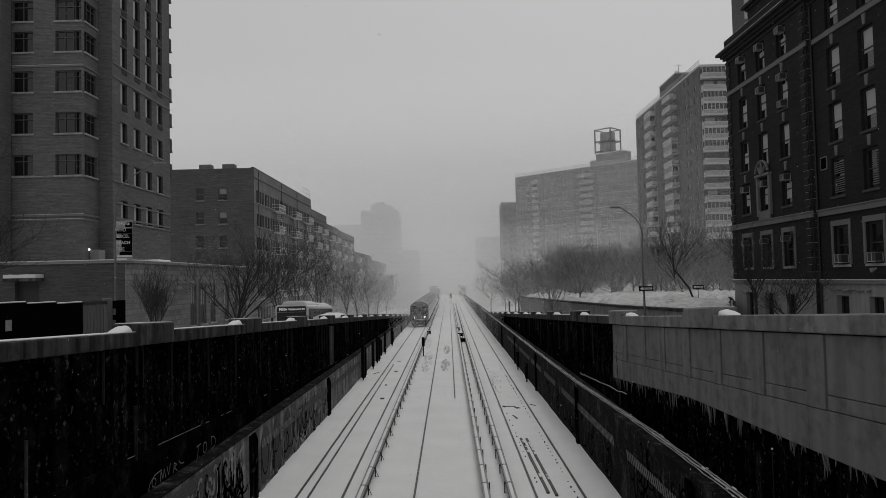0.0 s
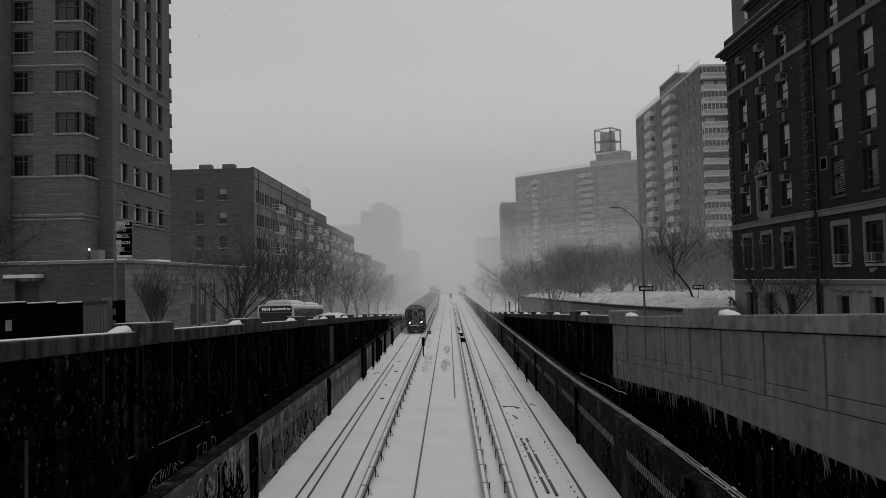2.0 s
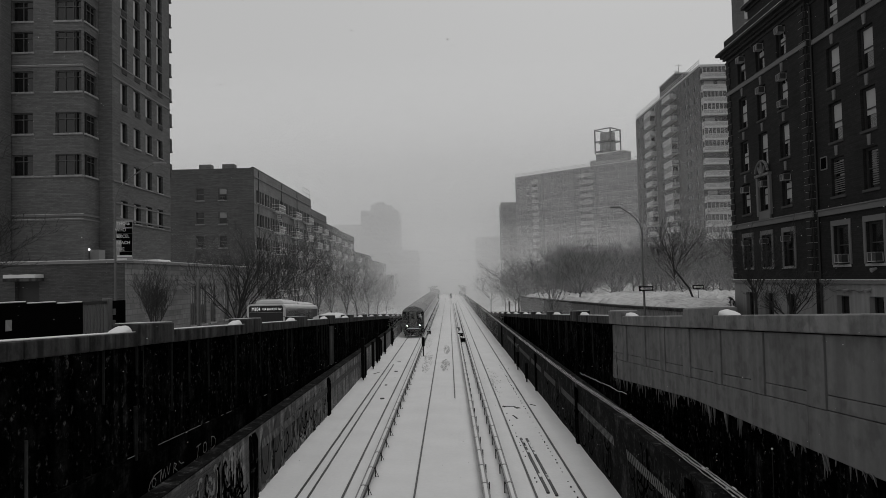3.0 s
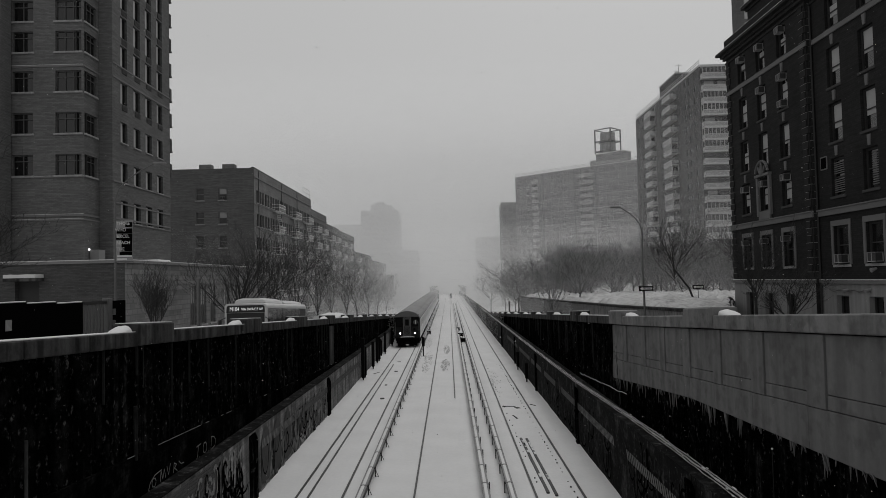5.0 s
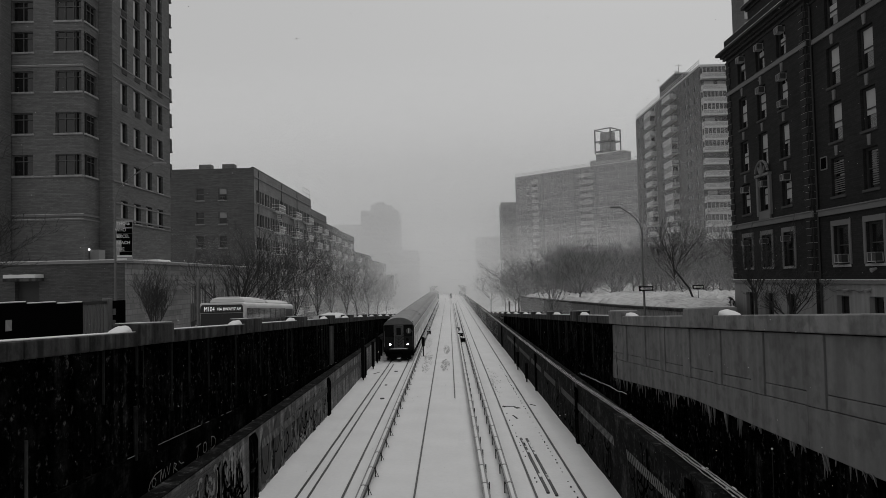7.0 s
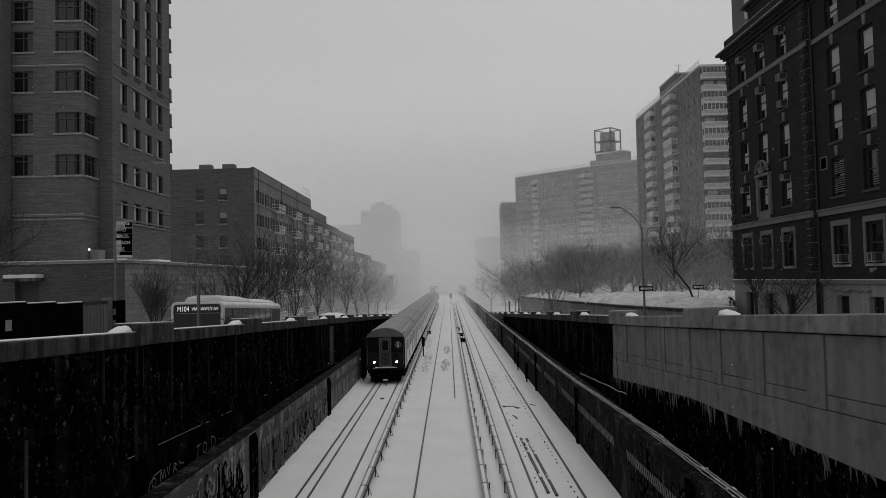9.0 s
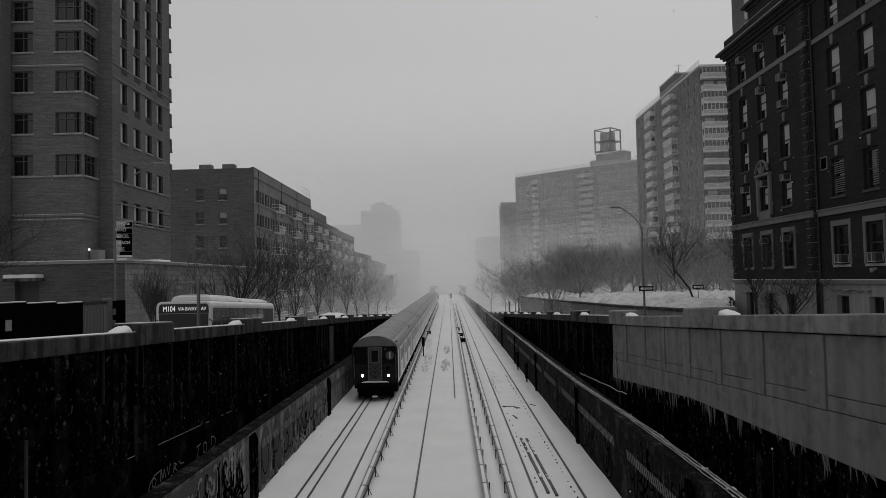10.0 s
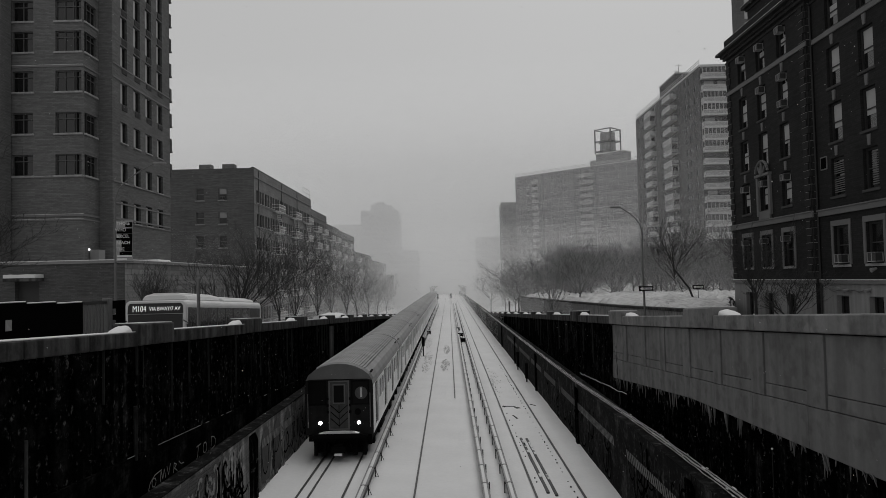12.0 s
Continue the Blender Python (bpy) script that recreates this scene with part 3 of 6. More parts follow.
def wall_plinth():
    """The thicker brick foot of the western wall, with snow on its ledge, and pale lime runs down both walls."""
    rnd = random.Random(55)
    root = bpy.data.objects["wall_west"]
    ledge = lambda y: 3.22 - 0.0415 * (y - 16.3)
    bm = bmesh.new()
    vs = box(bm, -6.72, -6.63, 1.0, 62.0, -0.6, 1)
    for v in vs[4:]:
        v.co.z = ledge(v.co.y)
    part("plinth", bm, BLACK_BRICK, root, "near-black brick foot")
    bm = bmesh.new()
    y = 9.0
    while y < 61:
        ln = rnd.uniform(0.06, 0.5)
        if 16.4 < y < 19.6 or rnd.random() < 0.12:
            vs = box(bm, -6.65, -6.632, y, y + ln, 0, 1)
            for k, v in enumerate(vs):
                v.co.z = ledge(v.co.y) + (0.002 if k < 4 else 0.006 + 0.008 * rnd.random())
        y += ln * rnd.uniform(0.9, 1.3)
    tagged(part("ledge_snow", bm, BAND, root, "broken line of snow on the ledge"), kind="stuff")
    for wall, x, top, known, y1 in ((root, -6.7, WEST_TOP, (14.2, 15.72, 16.0, 17.7, 18.9, 20.4, 23.0, 25.0, 26.0), 75), (bpy.data.objects["wall_east"], 5.9, EAST_TOP, (), 75)):
        bm = bmesh.new()
        face = 1 if x < 0 else -1
        for y in list(known) + [rnd.uniform(28, y1) for _ in range(34)]:
            w, ln = rnd.uniform(0.008, 0.024) * (1 if y < 28 else 1.8), rnd.uniform(0.5, 1.7)
            a, b = sorted((x - face * 0.005, x + face * 0.047))
            z = top(y) - 0.3
            box(bm, a, b, y, y + w, z - ln, z)
        tagged(part("lime_runs", bm, LIME, wall, "thin pale lime runs"), kind="stuff")


wall_plinth()


# ---- haze: curtains of white slats added for falling snow, denser with distance ----
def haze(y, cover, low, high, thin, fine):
    # slat pitch follows the camera's pixel angle, so slats blend in its view
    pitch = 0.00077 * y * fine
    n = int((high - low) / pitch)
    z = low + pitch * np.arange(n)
    # wide enough to span the camera's view at this distance
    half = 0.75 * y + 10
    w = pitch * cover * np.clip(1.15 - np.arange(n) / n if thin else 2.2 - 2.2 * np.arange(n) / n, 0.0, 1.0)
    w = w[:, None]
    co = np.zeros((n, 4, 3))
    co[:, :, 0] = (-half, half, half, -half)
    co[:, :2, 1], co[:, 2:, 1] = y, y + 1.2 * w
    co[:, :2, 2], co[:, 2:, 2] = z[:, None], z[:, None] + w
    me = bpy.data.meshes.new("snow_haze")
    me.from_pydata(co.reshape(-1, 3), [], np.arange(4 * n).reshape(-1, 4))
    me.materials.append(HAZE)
    tagged(new("snow_haze", me), "curtain of thin white slats standing for snow haze", "haze", "curtains of falling snow", "stuff")


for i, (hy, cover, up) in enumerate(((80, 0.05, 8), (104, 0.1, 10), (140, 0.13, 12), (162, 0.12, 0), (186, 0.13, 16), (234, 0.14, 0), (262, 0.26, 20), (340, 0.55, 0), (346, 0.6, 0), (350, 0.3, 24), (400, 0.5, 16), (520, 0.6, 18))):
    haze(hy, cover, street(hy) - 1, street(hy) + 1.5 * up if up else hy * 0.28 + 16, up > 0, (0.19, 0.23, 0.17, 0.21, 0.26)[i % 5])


def laid_bricks():
    """The nearest courses of the low western wall, brick by brick."""
    wall = bpy.data.objects["low_wall_west"]
    bm = bmesh.new()
    box(bm, 0.0, 0.03, 0.0, 0.228, 0.0, 0.074)
    brick = mesh_of("brick", bm, LOW_STONE, 0.004)
    rnd = random.Random(19)
    for row in range(16):
        for k in range(18):
            y = 15.3 + 0.24 * k + (0.12 if row % 2 else 0.0)
            z = 0.86 + 0.084 * row
            shared("brick", brick, wall, Matrix.Translation((-6.215 - rnd.uniform(0.0, 0.006), y, z)))


laid_bricks()


# ---- buildings ----
def block(name, x0, x1, y0, y1, z0, z1, wall_mat, parent, roof_mat=ROOFING, lip=0.5):
    """A plain box of walls with a snowy roof sunk behind a parapet."""
    bm = bmesh.new()
    box(bm, x0, x1, y0, y1, z0, z1 - lip)
    t = 0.35
    for b in ((x0, x1, y0, y0 + t), (x0, x1, y1 - t, y1), (x0, x0 + t, y0 + t, y1 - t), (x1 - t, x1, y0 + t, y1 - t)):
        box(bm, *b, z1 - lip, z1)
    part(name, bm, wall_mat, parent)
    bm = bmesh.new()
    box(bm, x0 + t, x1 - t, y0 + t, y1 - t, z1 - lip + 0.004, z1 - lip + 0.12)
    part("roof", bm, roof_mat, parent, "snow-covered flat roof")


def shell(parent, m, width, z0, z1, openings, wall_mat, reveal=0.22, name="wall", back=True):
    bm = bmesh.new()
    wall_sheet(bm, m, width, z0, z1, openings, reveal)
    bmesh.ops.remove_doubles(bm, verts=list(bm.verts), dist=0.001)
    ob = part(name, bm, wall_mat, parent)
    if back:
        # dark-coloured sheet behind the openings stands for the shade of unlit rooms
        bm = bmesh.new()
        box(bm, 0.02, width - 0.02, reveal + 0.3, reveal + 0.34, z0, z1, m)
        part("dark_room_sheet", bm, FRAME_DARK, parent)
    return ob


def band(parent, m, u0, u1, z0, z1, out, material, name="belt_course", snow=0.0):
    bm = bmesh.new()
    box(bm, u0, u1, -out, 0.0, z0, z1, m)
    ob = part(name, bm, material, parent, bevel=0.01)
    if snow:
        bm = bmesh.new()
        box(bm, u0, u1, -out + 0.01, -0.003, z1 + 0.002, z1 + snow, m)
        part("snow_cap", bm, SNOW, ob, "thin white snow line")
    return ob


def apartment_tower():
    rnd = random.Random(11)
    t = thing("apartment_tower", Matrix(), "tall grey brick apartment tower with banded facade and snowy sills", "apartment building")
    top = 46.0
    sills = [15.03, 18.13, 21.23, 24.2, 26.5] + [28.85 + 2.35 * i for i in range(7)]
    # front block, facing the bridge
    ms, w = side(-40.0, 53.5, 1, 0), 13.47
    south = [(a, b, s, s + 1.55) for s in sills for a, b in ((8.2, 9.75), (11.4, 13.32))]
    shell(t, ms, w, 3.0, top, south, BRICK_GREY)
    put_windows(t, ms, [o for o in south if o[0] > 10], "triple", FRAME_MID, rnd=rnd, blinds=0.15)
    put_windows(t, ms, [o for o in south if o[0] < 10], "double", FRAME_MID, rnd=rnd, blinds=0.1)
    # its corner windows round the edge
    me = side(-26.53, 53.5, 0, 1)
    east = [(0.15, 2.05, s, s + 1.55) for s in sills]
    shell(t, me, 2.5, 3.0, top, east, BRICK_GREY)
    put_windows(t, me, east, "triple", FRAME_MID, rnd=rnd)
    # main face towards the railway
    mr = side(-25.5, 55.95, 0, 1)
    cols = ((1.36, 2.59), (3.77, 5.1), (6.14, 7.47), (8.59, 9.89))
    rows = [(11.87, 13.53), (14.97, 16.54), (18.12, 19.75), (21.2, 22.9), (24.15, 25.85), (26.5, 28.2)] + [(28.85 + 2.35 * i, 30.55 + 2.35 * i) for i in range(6)]
    ops = [(a, b, r[0], r[1]) for r in rows for a, b in cols]
    shell(t, mr, 11.65, 3.0, top, ops, BRICK_GREY)
    put_windows(t, mr, ops, "pair", FRAME_DARK, rnd=rnd, blinds=0.0, sill=False)
    for a, b, s, h in ops:
        bm = bmesh.new()
        box(bm, a + 0.08, (a + b) / 2 - 0.02, 0.12, 0.14, s + 0.08, h - 0.08, mr)
        part("blind", bm, BLIND, t, "pale drawn curtain")
        bm = bmesh.new()
        if s > 20:
            box(bm, a + 0.25, b - 0.02, -0.03, 0.02, s - 0.5, s - 0.04, mr)
            for k in range(4):
                box(bm, a + 0.28, b - 0.05, -0.05, -0.03, s - 0.46 + 0.1 * k, s - 0.41 + 0.1 * k, mr)
            part("vent_grille", bm, IRON, t, "dark louvred grille")
        else:
            box(bm, a - 0.06, b + 0.06, -0.1, 0.0, s - 0.1, s, mr)
            part("sill", bm, IRON_SNOWY, t)
    # step between the two faces, and the far side
    bm = bmesh.new()
    box(bm, -26.52, -25.504, 55.9, 56.3, 3.0, top)
    part("wall", bm, BRICK_GREY, t)
    bm = bmesh.new()
    box(bm, -44.0, -25.8, 56.6, 67.58, 3.0, top + 0.3)
    part("core", bm, BRICK_GREY, t)
    bm = bmesh.new()
    box(bm, -46.0, -31.75, 52.0, 53.3, 3.0, top)
    part("wing", bm, BRICK_GREY, t)
    for i in range(11):
        z = 16.9 + 2.35 * i
        bm = bmesh.new()
        box(bm, -26.6, -25.46, 67.6, 68.0, z, z + 1.1)
        box(bm, -26.7, -25.43, 67.6, 68.05, z - 0.16, z - 0.004)
        part("balcony", bm, BRICK_PODIUM, t, "small projecting balcony")
    # bands of pale stone
    for z0, z1 in ((24.02, 24.16), (22.95, 23.1), (14.85, 14.98), (13.2, 13.32), (12.0, 12.14), (11.72, 11.84)):
        if z0 < 24:
            band(t, mr, 0, 11.62, z0, z1, 0.06, BAND_SOFT)
        else:
            band(t, mr, 0, 11.62, z0 - 0.0, z1, 0.05, BAND_SOFT)
    for z0, z1 in ((23.05, 23.2), (14.85, 14.97), (12.0, 12.16), (11.7, 11.82)):
        band(t, ms, 8.2, 13.47, z0, z1, 0.06, BAND_SOFT, snow=0.02)
        band(t, me, -0.06, 2.45, z0, z1, 0.06, BAND_SOFT)
    # podium
    p = thing("podium_building", Matrix(), "low grey brick podium with snowy roof edge and a canopied door", "building")
    mp = side(-46.0, 50.0, 1, 0)
    door = [(16.5, 18.15, 3.4, 7.25)]
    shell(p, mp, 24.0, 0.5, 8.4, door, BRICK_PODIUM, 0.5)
    band(p, mp, 0, 24.0, 8.4, 8.6, 0.12, BAND, "coping", 0.05)
    bm = bmesh.new()
    box(bm, 16.5, 18.15, 0.42, 0.48, 3.4, 7.25, mp)
    part("door", bm, FRAME_DARK, p, "dark recessed metal door", bevel=0.01)
    bm = bmesh.new()
    box(bm, 16.3, 18.5, -1.1, -0.02, 7.28, 7.5, mp)
    c = part("canopy", bm, COPING, p, bevel=0.02)
    bm = bmesh.new()
    box(bm, 16.32, 18.48, -1.08, -0.04, 7.504, 7.72, mp)
    bmesh.ops.subdivide_edges(bm, edges=list(bm.edges), cuts=3, use_grid_fill=True)
    for v in bm.verts:
        if v.co.z > 7.6:
            v.co.z += 0.09 * noise.noise(v.co * 1.7)
    part("snow_cap", bm, SNOW, c, "thick lumpy snow on the canopy")
    mpe = side(-22.0, 50.0, 0, 1)
    pe = [(a, a + 1.6, 3.3, 6.7) for a in (12.6, 15.2, 17.8, 22.0, 25.0, 28.2)]
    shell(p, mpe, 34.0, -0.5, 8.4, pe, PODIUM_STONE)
    put_windows(p, mpe, pe, "triple", FRAME_PALE, rnd=rnd, blinds=0.8, glass=GLASS_DULL)
    band(p, mpe, 0, 34.0, 8.4, 8.6, 0.12, BAND, "coping", 0.05)
    band(p, mpe, 9, 34.0, 6.9, 7.1, 0.05, BAND)
    bm = bmesh.new()
    box(bm, -45.9, -22.1, 50.1, 84.0, 8.2, 8.38)
    part("roof", bm, ROOFING, p)
    bm = bmesh.new()
    box(bm, -24.6, -22.6, 57.5, 60.2, 8.384, 8.85)
    part("roof_snow", bm, SNOW, p, "heap of snow on the roof", bevel=0.15)
    # lit window above the podium, its glow put into a pale box; and its lamp
    bm = bmesh.new()
    box(bm, -26.5, -25.8, 54.3, 55.3, 8.45, 9.55)
    k = part("lit_window_box", bm, BAND, p, "pale box standing for a small lit window", bevel=0.02)
    bm = bmesh.new()
    box(bm, -26.527, -26.4, 54.12, 54.22, 9.5, 9.64)
    part("wall_lamp", bm, WALL_LAMP, p, "small lit wall lamp", bevel=0.02)


def fire_escape(parent, m, u0, u1, zs, reach=1.05):
    """Iron balconies one over the other, railed, with ladders between them and snow on the slats."""
    for i, z in enumerate(zs):
        bm = bmesh.new()
        for k in range(5):
            y = -reach + reach * k / 5
            box(bm, u0, u1, y, y + reach * 0.13, z - 0.05, z, m)
        for h in (0.5, 0.95):
            box(bm, u0, u1, -reach - 0.035, -reach + 0.035, z + h - 0.035, z + h + 0.035, m)
            for u in (u0, u1):
                box(bm, u - 0.025, u + 0.025, -reach, 0, z + h - 0.025, z + h + 0.025, m)
        n = int((u1 - u0) / 0.3)
        for k in range(n + 1):
            u = u0 + (u1 - u0) * k / n
            box(bm, u - 0.014, u + 0.014, -reach - 0.014, -reach + 0.014, z, z + 0.97, m)
        ob = part("fire_escape", bm, ESCAPE, parent, "snow-dusted iron fire escape balcony")
        if i < len(zs) - 1:
            bm = bmesh.new()
            drop = z - zs[i + 1]
            ua, ub = u0 + (u1 - u0) * 0.25, u0 + (u1 - u0) * 0.85
            for y in (-reach * 0.85, -reach * 0.35):
                a, b = m @ Vector((ua, y, z)), m @ Vector((ub, y, z - drop))
                tube(bm, a, b, 0.035, 0.035, 4)
            for k in range(1, 11):
                f = k / 11
                u = ua + (ub - ua) * f
                box(bm, u - 0.09, u + 0.09, -reach * 0.86, -reach * 0.34, z - drop * f - 0.02, z - drop * f + 0.02, m)
            part("ladder", bm, ESCAPE, ob)


def tenement(y0, y1, top, x_face, depth, columns, escapes, floors, label, wall_mat=BRICK_MID, seed=1, line=True):
    rnd = random.Random(seed)
    t = thing("tenement", Matrix(), label, "apartment building", "row of tenements")
    base = street(y1) - 0.5
    m = side(x_face, y0, 0, 1)
    w = y1 - y0
    ops = []
    for z in floors:
        for u, ww in columns:
            if u + ww < w:
                ops.append((u, u + ww, z, z + 1.7))
    shell(t, m, w, base, top, ops, wall_mat)
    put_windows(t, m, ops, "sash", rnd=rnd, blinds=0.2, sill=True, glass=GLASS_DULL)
    if line:
        band(t, m, 0, w, top - 1.25, top - 1.05, 0.12, BAND)
        band(t, m, 0, w, floors[0] - 0.35, floors[0] - 0.2, 0.08, BAND)
        band(t, m, 0, w, floors[-1] + 2.6, floors[-1] + 2.8, 0.14, BAND, "cornice", 0.04)
    for u in escapes:
        fire_escape(t, m, u, u + 4.4, [z - 0.3 for z in floors])
    bm = bmesh.new()
    box(bm, x_face - depth, x_face - 0.65, y0 + 0.5, y1 - 0.02, base, top - 0.2)
    part("core", bm, wall_mat, t)
    bm = bmesh.new()
    box(bm, x_face - 0.4, x_face - 0.002, y0 + 0.002, y1, top, top + 0.12)
    part("coping", bm, COPING, t)
    return t


def tenements():
    floors = [17.6 - 3.15 * i for i in range(6)]
    cols = []
    u = 1.2
    for k in range(13):
        cols += [(u, 1.05), (u + 1.7, 1.05)]
        u += 3.05
    t = tenement(97.0, 137.5, 22.1, -25.5, 24, cols, (10.0, 22.4, 33.0), floors, "dark brick six-storey tenement with snow-dusted fire escapes", seed=4)
    # blind end wall with a few windows
    ms = side(-50.0, 97.0, 1, 0)
    ops = [(a, a + 1.1, z, z + 1.6) for z in (17.9, 14.75, 11.6, 8.4) for a in (16.8, 19.8)]
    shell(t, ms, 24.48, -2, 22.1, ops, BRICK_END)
    put_windows(t, ms, ops, "sash", FRAME_PALE, rnd=random.Random(2), blinds=0.3, acs=0.5, glass=GLASS_DULL)
    for x in (-32.9, -29.8):
        bm = bmesh.new()
        box(bm, x, x + 1.6, 97.4, 98.6, 22.0, 22.75)
        part("chimney", bm, BRICK_MID, t, bevel=0.03)
    for u in (2.2, 15.8, 27.5):
        bm = bmesh.new()
        tube(bm, (-25.42, 97 + u, 3), (-25.42, 97 + u, 22.0), 0.05, 0.05, 6)
        part("downpipe", bm, IRON, t)
    bm = bmesh.new()
    for y in (130.0, 133.0, 136.0):
        box(bm, -25.5, -25.44, y, y + 0.06, 22.2, 23.7)
    for z in (22.9, 23.65):
        box(bm, -25.5, -25.44, 130.0, 136.06, z, z + 0.05)
    part("roof_frame", bm, ESCAPE, t, "bare iron roof frame")
    tenement(137.7, 155.0, 20.4, -25.5, 24, cols, (1.5, 9.5), [z - 0.9 for z in floors[:4]], "dark brick tenement with snowy fire escapes", seed=5)
    tenement(155.2, 172.0, 18.9, -25.5, 24, cols, (1.5, 9.5), [z - 1.6 for z in floors[:4]], "hazy brick tenement with iron fire escapes", seed=6)
    tenement(172.2, 200.0, 18.6, -25.5, 24, cols, (3.0, 14.0), [z - 2.0 for z in floors[:4]], "hazy brick tenement with iron fire escapes and parapet", seed=7)
    tenement(200.3, 245.0, 14.8, -25.5, 24, cols, (5.0,), [z - 5.0 for z in floors[:3]], "hazy four-storey row building in falling snow", seed=8)
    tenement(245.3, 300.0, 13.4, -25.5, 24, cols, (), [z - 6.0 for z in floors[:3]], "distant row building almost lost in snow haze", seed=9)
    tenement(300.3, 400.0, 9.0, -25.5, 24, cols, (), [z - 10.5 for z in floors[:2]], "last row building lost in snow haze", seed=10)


def quoins(parent, m, u, z0, z1, w0=0.75, w1=0.45, out=0.07, h=0.42):
    """Corner stones, long and short by turns, each with a dusting of snow on its upper edge."""
    made = []
    for a, b in ((0.0, w0), (0.12, 0.12 + w1)):
        bm = bmesh.new()
        box(bm, a, b, -out, 0.05, 0, h - 0.05)
        k = len(bm.faces)
        box(bm, a + 0.02, b - 0.02, -out + 0.005, -0.002, h - 0.048, h - 0.03)
        bm.faces.ensure_lookup_table()
        for f in bm.faces[k:]:
            f.material_index = 1
        me = mesh_of("quoin", bm, QUOIN)
        me.materials.append(IRON_SNOWY)
        made.append(me)
    z, k = z0, 0
    while z < z1:
        shared("quoin", made[k % 2], parent, m @ Matrix.Translation((u, 0, z)))
        z += h
        k += 1


def brick_apartments():
    """The dark brick block beside the bridge: a wing that stands forward, then the long recessed front."""
    rnd = random.Random(21)
    t = thing("apartment_block", Matrix(), "dark brick apartment block with pale stone base and belt courses", "apartment building")
    y_far, y_step, y_near, x, back = 54.4, 42.4, 9.0, 21.0, 0.32
    wing, front = side(x, y_far, 0, -1), side(x + back, y_step, 0, -1)
    rows = ((10.85, 12.95), (13.85, 16.0), (16.9, 19.1), (20.15, 21.98))
    # far side, near side of each column; air conditioners (height share) and drawn blind (from, to) by storey
    wing_cols = ((52.36, 51.0, ((0.72,), (), (), (0.78,)), ((0.28, 0.66), (0.28, 0.62), (0.24, 0.76), (0.48, 0.72))),
                 (49.3, 47.92, ((0.74,), (), (0.78,), (0.74,)), ((0.2, 0.7), (0.42, 0.98), (0.3, 0.76), (0.52, 0.7))),
                 (46.15, 44.85, ((0.74,), (), (0.8, 0.04), (0.8,)), ((0.22, 0.68), (0.42, 0.98), (0.3, 0.72), (0.42, 0.64))))
    front_cols = ((40.8, 39.45, ((), (), (), ()), (None, (0.36, 0.95), (0.4, 0.95), (0.36, 0.7))),
                  (37.65, 36.3, ((), (), (), ()), (None, (0.36, 0.95), (0.42, 0.96), (0.3, 0.9))),
                  (34.4, 33.05, ((), (0.04,), (), ()), ((0.3, 0.9), (0.4, 0.95), (0.3, 0.8), (0.5, 0.95))),
                  (29.6, 28.2, ((), (), (), ()), ((0.3, 0.9), (0.4, 0.95), (0.3, 0.8), None)),
                  (24.5, 23.1, ((), (), (), ()), ((0.4, 0.9), None, (0.3, 0.8), None)),
                  (20.5, 19.1, ((), (), (), ()), (None, (0.4, 0.95), None, (0.5, 0.95))),
                  (16.0, 14.6, ((), (), (), ()), ((0.3, 0.9), None, (0.3, 0.8), None)))
    bm = bmesh.new()
    prism(bm, [(-0.1, 0), (0.1, 0), (0.15, 0.55), (-0.15, 0.55)], -0.05, 0.05)
    key_me = mesh_of("keystone", bm, TRIM_RIGHT, 0.012)
    for m, cols, y0, y1 in ((wing, wing_cols, y_far, y_step), (front, front_cols, y_step, y_near)):
        w = y0 - y1
        upper, lower, base = [], [], []
        for a, b, acs, blinds in cols:
            u0, u1 = y0 - a, y0 - b
            for (z0, z1), ac, blind in zip(rows, acs, blinds):
                upper.append((u0, u1, z0, z1, ac, blind))
            lower.append((u0 - 0.02, u1 + (0.08 if m is wing else 0.2), 7.1, 9.22))
            base.append((u0, u1 - 0.1, 3.2, 5.42))
        shell(t, m, w, 6.2, 22.7, [o[:4] for o in upper] + lower, BRICK_RIGHT, 0.3)
        shell(t, m, w, 0.8, 6.2, base, STONE_RIGHT, 0.34, "base_wall")
        for u0, u1, z0, z1, ac, blind in upper:
            ww, h = u1 - u0, z1 - z0
            f, p, s = window_meshes(ww, h, "heavy", IRON, SILL_STONE, GLASS)
            ob = shared("window", f, t, m @ Matrix.Translation((u0, 0.2, z0)))
            shared("pane", p, ob, Matrix())
            shared("sill", s, ob, Matrix.Translation((0, 0.09, 0)), "sooty stone sill")
            if blind:
                lo, hi = blind
                shared("blind", blind_mesh(ww - 0.34, h * (hi - lo)), ob, Matrix.Translation((0.17, 0.025, h * lo)), "pale drawn blind")
            for q in ac:
                shared("air_conditioner", ac_mesh(), ob, Matrix.Translation((ww / 2 - 0.3, -0.12, h * q)), "pale boxy air conditioner")
            if z1 < 20:
                shared("keystone", key_me, t, m @ Matrix.Translation(((u0 + u1) / 2, -0.02, z1 + 0.1)))
        for k, o in enumerate(lower):
            f, p, s = window_meshes(o[1] - o[0], o[3] - o[2], "heavy", FRAME_DARK, IRON_SNOWY, GLASS)
            ob = shared("window", f, t, m @ Matrix.Translation((o[0], 0.2, o[2])))
            shared("pane", p, ob, Matrix())
            shared("sill", s, ob, Matrix.Translation((0, 0.09, 0)), "snow-dusted stone sill")
            q = 1.55 if m is wing else 0.08
